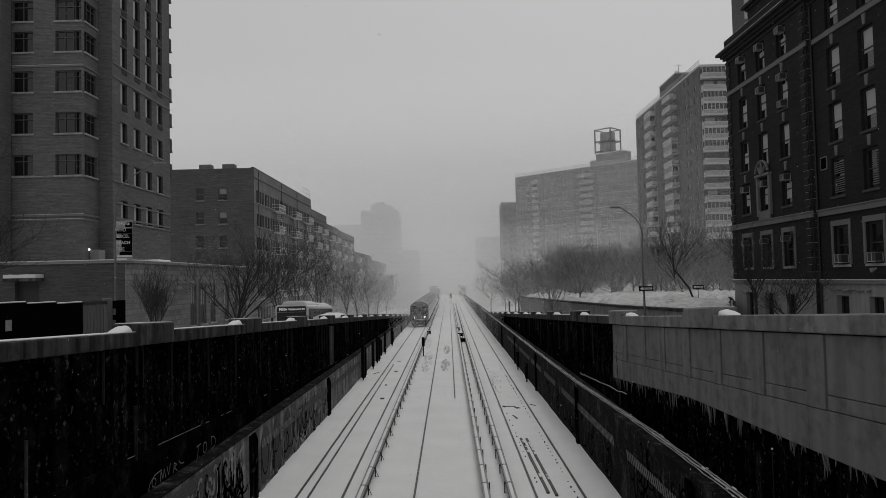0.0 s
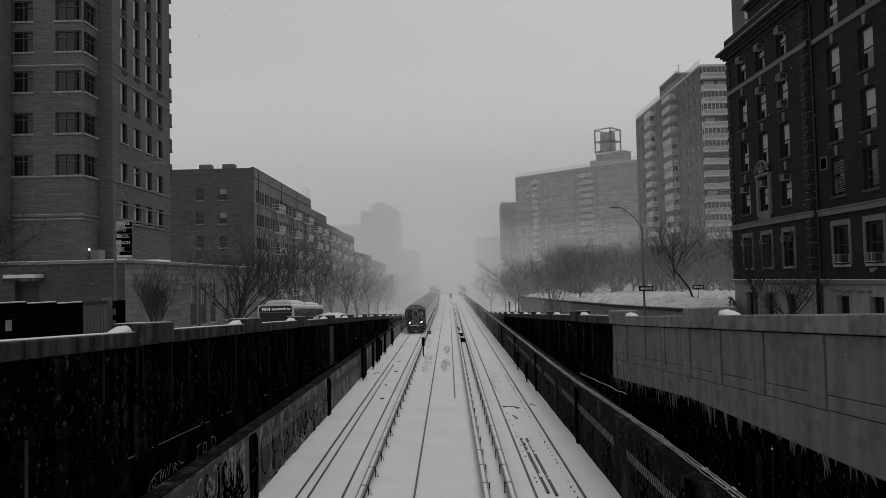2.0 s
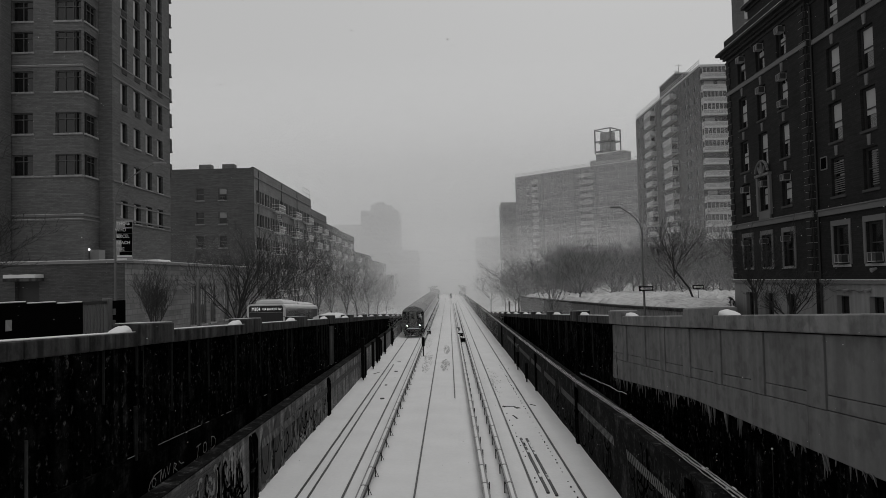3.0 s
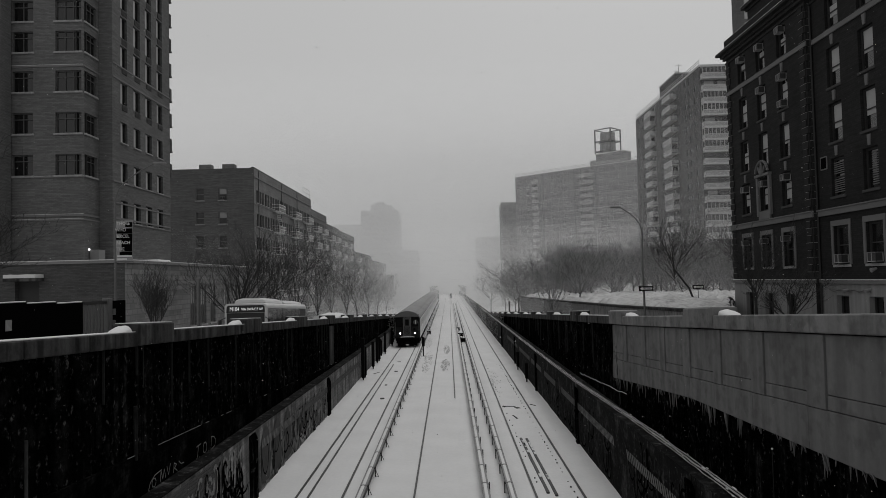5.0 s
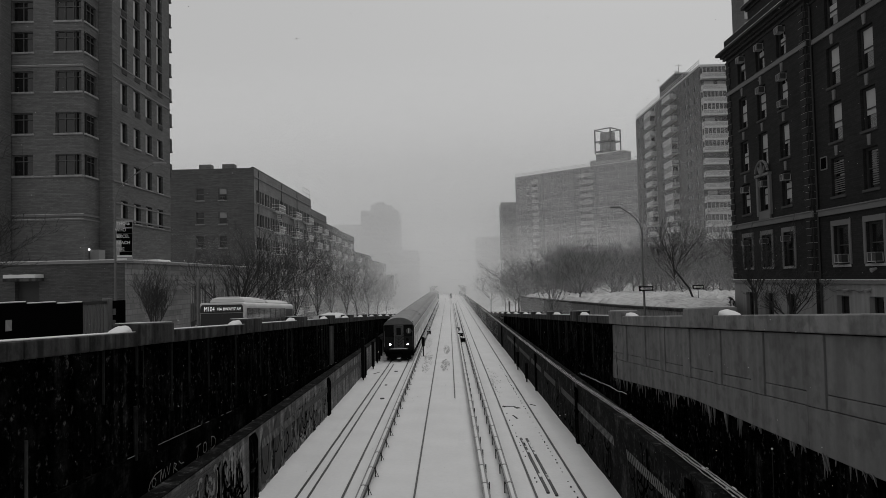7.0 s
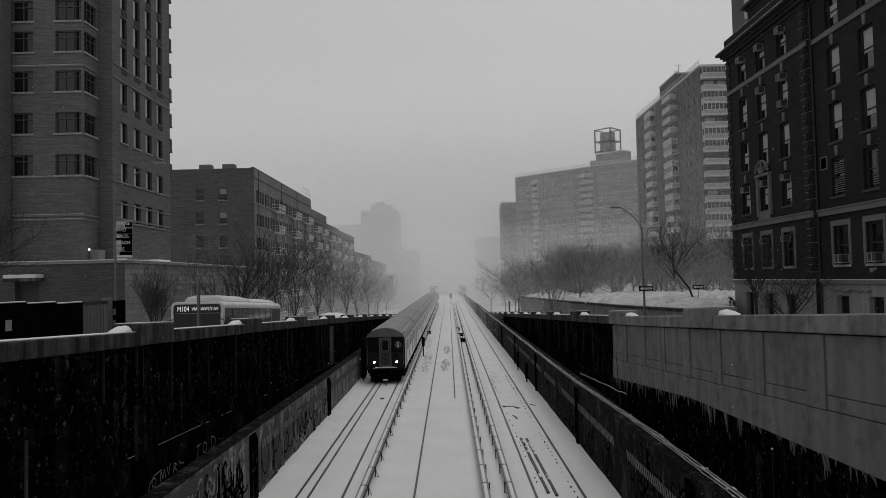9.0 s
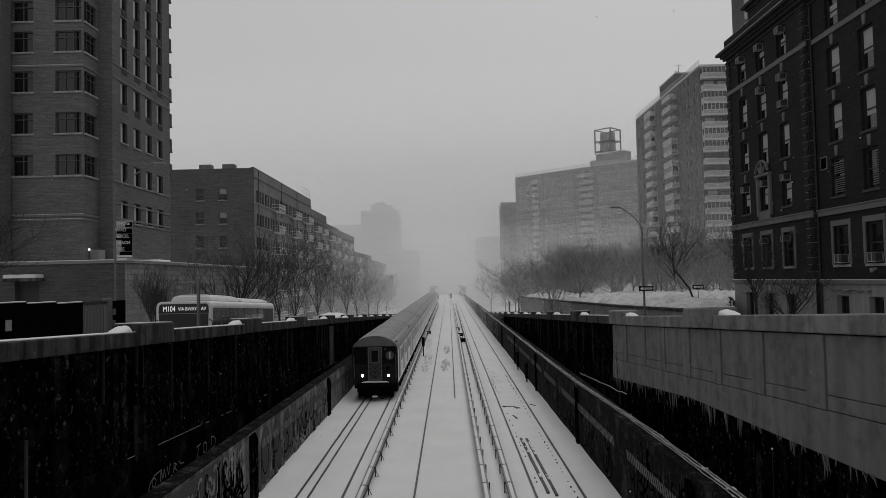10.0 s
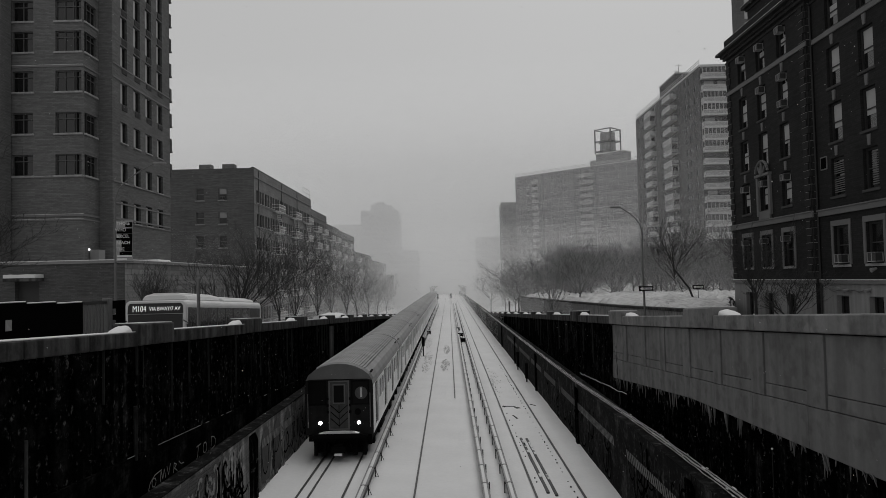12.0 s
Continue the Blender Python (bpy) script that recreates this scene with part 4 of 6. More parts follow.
            shared("air_conditioner", ac_mesh(), ob, Matrix.Translation(((o[1] - o[0]) * (0.12 if m is wing else 0.3), -0.14, q)) @ Matrix.Diagonal((0.8, 1, 0.9, 1) if m is wing else (1.25, 1, 1.2, 1)), "pale boxy air conditioner")
            bm = bmesh.new()
            for a0, a1, b0, b1 in ((o[0] - 0.2, o[0] - 0.004, o[2], o[3]), (o[1] + 0.004, o[1] + 0.2, o[2], o[3]), (o[0] - 0.2, o[1] + 0.2, o[3] + 0.004, o[3] + 0.3)):
                box(bm, a0, a1, -0.06, 0.02, b0, b1, m)
            part("window_surround", bm, TRIM_RIGHT, t, "pale stone surround")
        put_windows(t, m, base, "plain", FRAME_DARK, TRIM_RIGHT, 0.34, rnd=rnd, sill=False)
        # belt courses, the base's snowy ledge and the cornice
        end = w if m is front else w + 0.1
        band(t, m, 0, end, 9.86, 10.16, 0.12, TRIM_RIGHT, snow=0.015)
        band(t, m, 0, end, 10.16, 10.24, 0.17, TRIM_RIGHT, "belt_moulding")
        band(t, m, 0, end, 19.8, 20.08, 0.09, TRIM_RIGHT)
        band(t, m, 0, end, 6.06, 6.26, 0.14, TRIM_RIGHT, "water_table", 0.035)
        for z0, z1, out in ((22.2, 22.34, 0.08), (22.5, 22.7, 0.2), (22.7, 22.9, 0.34), (22.9, 23.08, 0.6)):
            band(t, m, -0.9 * out if m is wing else 0.0, end, z0 + 0.004, z1, out, CORNICE, "cornice", 0.03 if out > 0.5 else 0.0)
        band(t, m, -0.1, end, 23.12, 23.98, 0.08, BRICK_RIGHT, "parapet", 0.02)
    # the wing's near corner
    bm = bmesh.new()
    box(bm, x + 0.004, x + back + 0.3, y_step + 0.004, y_step + 0.3, 0.8, 23.9)
    part("return_wall", bm, BRICK_RIGHT, t)
    quoins(t, wing, 0.0, 6.35, 22.2)
    quoins(t, wing, y_far - y_step - 0.8, 6.35, 22.2)
    quoins(t, side(x, y_step, 1, 0), -0.02, 6.35, 22.2, 0.34, 0.26)
    bm = bmesh.new()
    tube(bm, (x + back - 0.1, y_step - 0.12, 0.9), (x + back - 0.1, y_step - 0.12, 22.1), 0.06, 0.06, 8)
    part("downpipe", bm, IRON, t)
    # carved surround with a broken-arch crest on one second-floor window
    uc = y_far - (49.3 + 47.92) / 2
    bm = bmesh.new()
    for s in (-1, 1):
        for k in range(6):
            a0, a1 = 0.15 + 0.23 * k, 0.15 + 0.23 * (k + 1)
            tube(bm, wing @ Vector((uc + s * 0.95 * math.cos(a0), -0.2, 13.25 + 0.85 * math.sin(a0))), wing @ Vector((uc + s * 0.95 * math.cos(a1), -0.2, 13.25 + 0.85 * math.sin(a1))), 0.1, 0.08, 6)
        tube(bm, wing @ Vector((uc + s * 0.25, -0.2, 13.35)), wing @ Vector((uc + s * 0.55, -0.2, 13.75)), 0.09, 0.06, 6)
        box(bm, uc + s * 0.9 - 0.14, uc + s * 0.9 + 0.14, -0.16, 0.0, 10.5, 13.2, wing)
    tube(bm, wing @ Vector((uc, -0.2, 13.2)), wing @ Vector((uc, -0.2, 14.05)), 0.16, 0.07, 8)
    box(bm, uc - 1.08, uc + 1.08, -0.24, 0.0, 13.1, 13.26, wing)
    box(bm, uc - 0.86, uc + 0.86, -0.12, 0.0, 10.26, 10.8, wing)
    part("window_ornament", bm, TRIM_RIGHT, t, "carved stone window surround with broken arched crest")
    # slatted louvres and a vent on the recessed front
    for (a, b), n0 in (((40.8, 39.45), 0.12), ((37.65, 36.3), 0.62)):
        for k in range(15):
            if k in (7, 8) and n0 < 0.5:
                continue
            bm = bmesh.new()
            box(bm, y_step - a + n0, y_step - b - 0.14, 0.1, 0.15, 11.05 + k * 0.115, 11.1 + k * 0.115, front)
            part("louvre_slat", bm, TRIM_RIGHT, t)
    bm = bmesh.new()
    box(bm, 0.55, 1.25, -0.05, 0.02, 12.45, 13.2, front)
    vent = part("vent_frame", bm, TRIM_RIGHT, t, "pale vent frame")
    bm = bmesh.new()
    box(bm, 0.62, 1.18, -0.06, -0.051, 12.52, 13.13, front)
    part("vent", bm, SIGN_BLACK, vent, "dark vent")
    bm = bmesh.new()
    box(bm, x + 0.95, x + 16, y_near, y_far - 0.1, 0.8, 23.0)
    part("core", bm, BRICK_RIGHT, t)
    # sagging conduit and flood lamps on the base
    bm = bmesh.new()
    pts = [Vector((1.0 + 0.5 * k, -0.08, 5.75 - 0.12 * math.sin(k * 1.3) ** 2)) for k in range(9)]
    for a, b in zip(pts, pts[1:]):
        tube(bm, front @ a, front @ b, 0.03, 0.03, 5)
    part("conduit", bm, GALVANISED, t, "sagging pale conduit")
    for u, z in ((2.9, 5.65), (5.0, 5.7), (5.6, 6.75)):
        bm = bmesh.new()
        tube(bm, front @ Vector((u, -0.05, z + 0.1)), front @ Vector((u, -0.34, z)), 0.05, 0.12, 8)
        part("flood_lamp", bm, AC_CASE, t, "pale flood lamp")
    # set-back storey over the cornice
    bm = bmesh.new()
    box(bm, 22.5, 36.0, y_near, 53.87, 23.0, 26.3)
    part("upper_storey", bm, BRICK_RIGHT, t)
    up = side(22.5, 53.87, 0, -1)
    for z0, z1, out in ((26.0, 26.2, 0.12), (26.2, 26.45, 0.35)):
        band(t, up, -out, 44.0, z0, z1, out, CORNICE, "upper_cornice", 0.02)
    # taller block far behind
    s = thing("rear_block", Matrix(), "set-back upper brick block in light haze", "building")
    block("wall", 66.6, 96.0, 165, 168, -4.0, 86.0, BRICK_TOWER, s)
    for i in range(24):
        for k, q in enumerate((68.2, 70.6)):
            bm = bmesh.new()
            box(bm, q, q + 0.9, 164.9, 165.02, 22 + 2.8 * i, 24 + 2.8 * i)
            part("window", bm, BLIND, s)


def balcony_meshes(w, d, concrete):
    """A slab, its railing of thin bars between a kerb and a handrail, and the posts."""
    bm = bmesh.new()
    box(bm, 0, w, -d, 0, -0.2, 0)
    slab = mesh_of("balcony", bm, concrete)
    bm = bmesh.new()
    n = max(3, round(w / 0.16))
    for k in range(n):
        box(bm, w * k / n, w * k / n + 0.09, -d + 0.03, -d + 0.06, 0.1, 1.0)
    for s in (0.03, w - 0.06):
        for k in range(round(d / 0.16)):
            box(bm, s, s + 0.03, -d + 0.16 * k, -d + 0.16 * k + 0.09, 0.1, 1.0)
    box(bm, 0, w, -d, -d + 0.08, 0.002, 0.14)
    front = mesh_of("railing", bm, concrete)
    bm = bmesh.new()
    box(bm, -0.02, w + 0.02, -d - 0.02, -d + 0.1, 1.003, 1.12)
    rail = mesh_of("handrail", bm, concrete)
    return slab, front, rail


def put_balconies(parent, m, u, w, d, zs, enclosed, rnd, concrete=BALCONY):
    slab, front, rail = balcony_meshes(w, d, concrete)
    bm = bmesh.new()
    n = max(2, round(w / 0.9))
    for k in range(n + 1):
        box(bm, w * k / n - 0.1 * (k == n), w * k / n + 0.1 * (k < n), -d + 0.02, -d + 0.12, 1.125, 2.45)
    for s in (0.0, w - 0.1):
        box(bm, s, s + 0.1, -0.12, 0.0, 1.125, 2.45)
    box(bm, 0, w, -d + 0.02, 0.0, 2.452, 2.58)
    enc = mesh_of("glazed_enclosure", bm, concrete)
    bm = bmesh.new()
    box(bm, 0.04, w - 0.04, -d + 0.06, -d + 0.09, 1.13, 2.45)
    glass = mesh_of("enclosure_glass", bm, GLASS_DULL)
    for z in zs:
        b = shared("balcony", slab, parent, m @ Matrix.Translation((u, 0, z)))
        shared("railing", front, b, Matrix())
        shared("handrail", rail, b, Matrix())
        if rnd.random() < enclosed:
            shared("glazed_enclosure", enc, b, Matrix(), "pale glazed balcony enclosure")
            shared("enclosure_glass", glass, b, Matrix())


def balcony_tower():
    rnd = random.Random(31)
    t = thing("balcony_tower", Matrix(), "tall brick apartment tower with stacked pale balconies", "apartment building")
    x, ya, yb, top = 58.6, 168.0, 225.4, 54.2
    mw = side(x, yb, 0, -1)
    zs = [51.3 - 2.81 * i for i in range(19)]
    W = yb - ya
    ops = []
    for z in zs:
        for y in (222.3, 218.0, 205.9, 199.4, 178.6, 176.0, 171.9):
            ops.append((yb - y, yb - y + (1.1 if y < 180 else 1.5), z + 0.75, z + 2.2))
        for y in (210.5, 190.0):
            ops.append((yb - y, yb - y + 2.2, z + 0.1, z + 2.3))
    shell(t, mw, W, -8, top, ops, BRICK_TOWER)
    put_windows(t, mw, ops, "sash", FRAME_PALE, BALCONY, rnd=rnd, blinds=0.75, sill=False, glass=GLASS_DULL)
    put_balconies(t, mw, yb - 210.2, 6.0, 1.6, zs, 0.6, rnd)
    put_balconies(t, mw, yb - 192.0, 6.9, 1.7, zs, 0.25, rnd)
    ms = side(x + 0.03, ya, 1, 0)
    ops = [(u, u + 2.4, z + 0.3, z + 2.4) for z in zs for u in (0.9, 4.0)]
    shell(t, ms, 20.0, -8, top, ops, BRICK_TOWER)
    put_windows(t, ms, ops, "sash", FRAME_PALE, BALCONY, rnd=rnd, blinds=0.3, sill=False, glass=GLASS_DULL)
    put_balconies(t, ms, 0.1, 8.0, 1.6, zs, 0.6, rnd)
    bm = bmesh.new()
    box(bm, x + 0.62, x + 20, ya + 0.62, yb, -8, top - 0.1)
    part("core", bm, BRICK_TOWER, t)
    bm = bmesh.new()
    box(bm, x + 0.002, x + 0.3, ya + 0.3, yb, top, top + 0.5)
    box(bm, x, x + 20, ya, ya + 0.298, top, top + 0.5)
    for k in range(30):
        y = ya + 0.4 + (W - 0.6) * k / 29
        box(bm, x + 0.1, x + 0.18, y, y + 0.08, top + 0.502, top + 1.5)
    for h in (1.0, 1.5):
        box(bm, x + 0.1, x + 0.18, ya + 0.3, yb, top + h + 0.002, top + h + 0.09)
    part("parapet", bm, BALCONY, t, "pale railed roof edge")
    bm = bmesh.new()
    box(bm, x + 0.5, x + 12, 187.0, 201.0, top, 57.9)
    part("penthouse", bm, BRICK_TOWER, t)
    bm = bmesh.new()
    box(bm, x + 0.4, x + 12.1, 186.9, 201.1, 57.9, 58.2)
    part("penthouse_roof", bm, BALCONY, t)
    for k, y in enumerate((189.0, 191.0)):
        bm = bmesh.new()
        tube(bm, (x + 2, y, 58.2), (x + 2, y, 61.0 - k), 0.07, 0.05, 5)
        tube(bm, (x + 1.2, y, 60.5 - k), (x + 2.8, y, 60.5 - k), 0.05, 0.05, 5)
        part("aerial", bm, IRON, t)


def slab_tower():
    rnd = random.Random(41)
    t = thing("slab_tower", Matrix(), "broad hazy brick housing slab with small windows and balconies", "apartment building")
    a, b = Vector((29.9, 319.0)), Vector((74.7, 274.0))
    m = side(a.x, a.y, b.x - a.x, b.y - a.y)
    W, top = (b - a).length, 50.0
    zs = [top - 3.6 - 2.72 * i for i in range(18)]
    ops = [(u, u + w, z + 0.75, z + 2.05) for z in zs for u, w in ((2.2, 1.3), (6.0, 1.3), (15.6, 1.0), (19.0, 1.5), (22.6, 1.0), (25.4, 1.5), (28.6, 1.0), (31.6, 1.0), (42.6, 1.5), (45.8, 1.0), (48.6, 1.5), (51.4, 1.0), (55.0, 1.5), (58.2, 1.0))]
    wide = [(u, u + 2.0, z + 0.1, z + 2.1) for z in zs for u in (10.0, 36.0)]
    shell(t, m, W, -10, top, ops + wide, BRICK_SLAB)
    for o in ops + wide:
        w, h = o[1] - o[0], o[3] - o[2]
        key = ("slab", round(w, 2), round(h, 2))
        if key not in WINDOWS:
            bm = bmesh.new()
            box(bm, 0, w, 0.1, 0.13, 0, h)
            WINDOWS[key] = mesh_of("window", bm, GLASS_DULL)
            WINDOWS[key].materials.append(BALCONY)
            bm = bmesh.new()
            bm.from_mesh(WINDOWS[key])
            k = len(bm.faces)
            box(bm, -0.1, w + 0.1, -0.3, 0.08, -0.2, -0.01)
            box(bm, 0, w, 0.02, 0.08, h * 0.48, h * 0.54)
            bm.faces.ensure_lookup_table()
            for f in bm.faces[k:]:
                f.material_index = 1
            bm.to_mesh(WINDOWS[key])
            bm.free()
        ob = shared("window", WINDOWS[key], t, m @ Matrix.Translation((o[0], 0.1, o[2])))
        if rnd.random() < 0.22:
            shared("blind", blind_mesh(w - 0.1, h * 0.55), ob, Matrix.Translation((0.05, 0.07, h * 0.4)), "pale drawn blind")
    put_balconies(t, m, 9.6, 2.9, 0.9, zs, 0.1, rnd, BALCONY_DULL)
    put_balconies(t, m, 34.2, 5.6, 1.2, zs, 0.1, rnd, BALCONY_DULL)
    bm = bmesh.new()
    box(bm, 0.1, W - 0.1, 0.62, 18, -10, top - 0.1, m)
    part("core", bm, BRICK_SLAB, t)
    # shallow bays that stand forward
    for u0, u1 in ((13.6, 14.6), (29.9, 30.9), (33.2, 34.1), (40.2, 41.2)):
        bm = bmesh.new()
        box(bm, u0, u1, -0.7, -0.002, -10, top - 0.1, m)
        part("pilaster", bm, BRICK_SLAB, t)
    bm = bmesh.new()
    box(bm, 0, W, 0.0, 0.3, top, top + 0.3, m)
    n = 32
    for k in range(n + 1):
        box(bm, (W - 0.1) * k / n, (W - 0.1) * k / n + 0.1, 0.1, 0.2, top + 0.302, top + 1.3, m)
    for h in (0.8, 1.3):
        box(bm, 0, W, 0.1, 0.2, top + h + 0.002, top + h + 0.12, m)
    part("parapet", bm, BALCONY, t, "pale railed roof edge")
    for u0, u1, y1, z in ((40.8, 53.0, 7.0, 54.6), (38.0, 40.79, 6.0, 52.2)):
        bm = bmesh.new()
        box(bm, u0, u1, 1.0, y1, top, z, m)
        ph = part("penthouse", bm, BRICK_SLAB, t, bevel=0.05)
        bm = bmesh.new()
        box(bm, u0 - 0.1, u1 + 0.1, 0.9, y1 + 0.1, z + 0.004, z + 0.35, m)
        part("penthouse_roof", bm, ROOFING, ph)
    # water tank in its steel frame on the penthouse
    k = thing("water_tank", m @ Matrix.Translation((44.4, 4.2, 54.95)), "dark rooftop water tank inside an open steel frame", "water tank")
    bm = bmesh.new()
    tube(bm, (0, 0, 0.7), (0, 0, 8.0), 3.1, 2.85, 24)
    part("drum", bm, COPING_LIGHT, k)
    bm = bmesh.new()
    tube(bm, (0, 0, 8.002), (0, 0, 8.6), 3.0, 0.5, 24)
    part("drum_roof", bm, ROOFING, k)
    bm = bmesh.new()
    for z in (0.3, 4.0):
        tube(bm, (0, 0, z), (0, 0, z + 0.5), 3.3, 3.3, 24)
    part("drum_hoops", bm, IRON, k)
    for sx, sy in ((-1, -1), (1, -1), (-1, 1), (1, 1)):
        bm = bmesh.new()
        box(bm, sx * 3.55 - 0.2, sx * 3.55 + 0.2, sy * 3.55 - 0.2, sy * 3.55 + 0.2, -0.2, 9.4)
        part("post", bm, IRON, k)
    for z in (0.5, 4.4, 9.1):
        for s in (-1, 1):
            for q in ((-3.4, 3.4, s * 3.55 - 0.14, s * 3.55 + 0.14), (s * 3.55 - 0.14, s * 3.55 + 0.14, -3.4, 3.4)):
                bm = bmesh.new()
                box(bm, *q, z, z + 0.36)
                part("girder", bm, IRON, k)


def far_block(x0, x1, y0, y1, top, label, rows=9, cols=6):
    t = thing("far_building", Matrix(), label, "building", "distant buildings")
    m = side(x0, y0, 1, 0)
    w = x1 - x0
    ops = [(w * (c + 0.3) / cols, w * (c + 0.3) / cols + 1.2, top - 3.4 - 3 * r, top - 1.9 - 3 * r) for c in range(cols) for r in range(rows)]
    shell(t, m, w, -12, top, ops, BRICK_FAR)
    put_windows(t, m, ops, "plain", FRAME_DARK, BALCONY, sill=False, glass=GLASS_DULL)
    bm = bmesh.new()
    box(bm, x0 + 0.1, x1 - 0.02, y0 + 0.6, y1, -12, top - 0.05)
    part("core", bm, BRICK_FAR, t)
    bm = bmesh.new()
    box(bm, x0 - 0.1, x1 + 0.1, y0 - 0.15, y0 + 0.5, top, top + 0.5)
    part("parapet", bm, BALCONY, t)
    return t


apartment_tower()
tenements()
brick_apartments()
balcony_tower()
slab_tower()
far_block(23.9, 40.7, 326, 338, 39.7, "hazy tower block behind the housing slab", 12)
far_block(13.6, 33.0, 352, 374, 26.0, "pale block almost lost in the snow haze", 8)
ft = far_block(-41.3, -23.4, 352, 374, 39.9, "distant tower fading into the snow haze", 12)
bm = bmesh.new()
disc(bm, (-32.9, 361, 40.5), 2.6, 4.4, 12, "z")
part("roof_tank", bm, BRICK_FAR, ft)
bm = bmesh.new()
box(bm, -36.5, -26.5, 353, 372, 40.0, 43.0)
part("upper_storey", bm, BRICK_FAR, ft)
far_block(-58.0, -41.6, 368, 390, 34.5, "distant block fading into the snow haze", 9)
far_block(-24.2, -14.2, 353, 374, 20.4, "distant low block fading into the snow haze", 5, 4)


# ---- the train ----
def text(name, words, size, material, parent, at, label="", depth=0.006):
    cu = bpy.data.curves.new(name, "FONT")
    cu.body, cu.size, cu.extrude, cu.align_x, cu.align_y = words, size, depth, "CENTER", "CENTER"
    cu.materials.append(material)
    ob = new(name, cu)
    ob.parent, ob.matrix_basis = parent, at
    return tagged(ob, label)


FACING = pose(0, 0, 0, 90, 0, 0)
HALF = [(1.31, 0.92), (1.31, 2.78), (1.27, 2.98), (1.15, 3.2), (0.92, 3.38), (0.62, 3.52), (0.3, 3.6), (0.0, 3.62)]
ARC = HALF[1:] + [(-x, z) for x, z in HALF[-2:0:-1]]
FULL = HALF + [(-x, z) for x, z in HALF[-2::-1]]
CAR, GAP = 15.25, 0.32


def car_meshes():
    """Meshes that all the cars share."""
    d = {}
    doors = [(0.85, 2.15), (5.0, 6.3), (9.2, 10.5), (13.3, 14.6)]
    wins = [(2.55, 3.6), (3.8, 4.65), (6.7, 7.65), (7.85, 8.8), (10.9, 11.8), (12.0, 12.9)]
    ops = [(a, b, 1.0, 2.75) for a, b in doors] + [(a, b, 1.85, 2.62) for a, b in wins]
    bm = bmesh.new()
    for m in (side(1.31, 0, 0, 1), side(-1.31, CAR, 0, -1)):
        wall_sheet(bm, m, CAR, 0.92, 2.78, ops, 0.09)
    d["side"] = mesh_of("side_panel", bm, STEEL)
    bm = bmesh.new()
    for k in range(5):
        for s in (-1, 1):
            z = 1.0 + 0.16 * k
            for a, b in zip([0.05] + [q[1] + 0.03 for q in doors], [q[0] - 0.03 for q in doors] + [CAR - 0.05]):
                if b > a:
                    box(bm, s * 1.31 - 0.006, s * 1.31 + 0.006, a, b, z, z + 0.05)
    d["flute"] = mesh_of("fluting", bm, STEEL)
    bm = bmesh.new()
    prism(bm, ARC, 0.0, CAR)
    d["roof"] = mesh_of("roof", bm, ROOF_STEEL)
    bm = bmesh.new()
    for k in range(-9, 10):
        f = k / 10
        x = 1.05 * f
        z = 3.62 - 0.245 * abs(x) ** 2.05
        box(bm, x - 0.018, x + 0.018, 0.45, CAR - 0.45, z - 0.05, z + 0.014)
    d["rib"] = mesh_of("roof_ribs", bm, ROOF_STEEL)
    # solid near-black block: the interior's shade is put into its colour
    bm = bmesh.new()
    box(bm, -1.2, 1.2, 0.02, CAR - 0.02, 0.95, 2.77)
    d["inside"] = mesh_of("dark_interior_block", bm, UNDER)
    bm = bmesh.new()
    box(bm, -1.22, 1.22, 0.1, CAR - 0.1, 0.62, 0.915)
    for y in (2.4, CAR - 2.4):
        for s in (-1, 1):
            box(bm, s * 1.0 - 0.12, s * 1.0 + 0.12, y - 1.5, y + 1.5, 0.3, 0.58)
            for w in (-1.03, 1.03):
                tube(bm, (s * 0.68, y + w, 0.43), (s * 0.82, y + w, 0.43), 0.43, 0.43, 18)
                box(bm, s * 1.13 - 0.08, s * 1.13 + 0.08, y + w - 0.2, y + w + 0.2, 0.28, 0.66)
    for a, b, h in ((4.4, 6.2, 0.25), (6.6, 8.6, 0.35), (9.2, 10.4, 0.22)):
        box(bm, -1.18, 1.18, a, b, h, 0.619)
    d["under"] = mesh_of("undercarriage", bm, UNDER)
    bm = bmesh.new()
    box(bm, -0.645, 0.645, 0.0, 0.03, -0.1, 1.63)
    box(bm, -0.015, 0.015, -0.008, 0.0, 0.0, 1.6)
    d["door"] = mesh_of("door", bm, CAB)
    bm = bmesh.new()
    for s in (-1, 1):
        box(bm, s * 0.31 - 0.2, s * 0.31 + 0.2, -0.012, -0.001, 0.72, 1.48)
    d["doorpane"] = mesh_of("door_pane", bm, CAB_GLASS)
    bm = bmesh.new()
    box(bm, -0.5, 0.5, 0.03, 0.045, 0, 0.77)
    d["pane"] = mesh_of("pane", bm, CAB_GLASS)
    bm = bmesh.new()
    box(bm, -0.22, 0.22, -0.5, 0.5, 0, 0.04)
    d["vent"] = mesh_of("roof_vent", bm, UNDER, 0.02)
    bm = bmesh.new()
    prism(bm, [(x * 0.93, 0.95 + (z - 0.92) * 0.965) for x, z in FULL], -GAP, 0.0)
    d["bellows"] = mesh_of("end_wall", bm, UNDER)
    return d, doors, wins


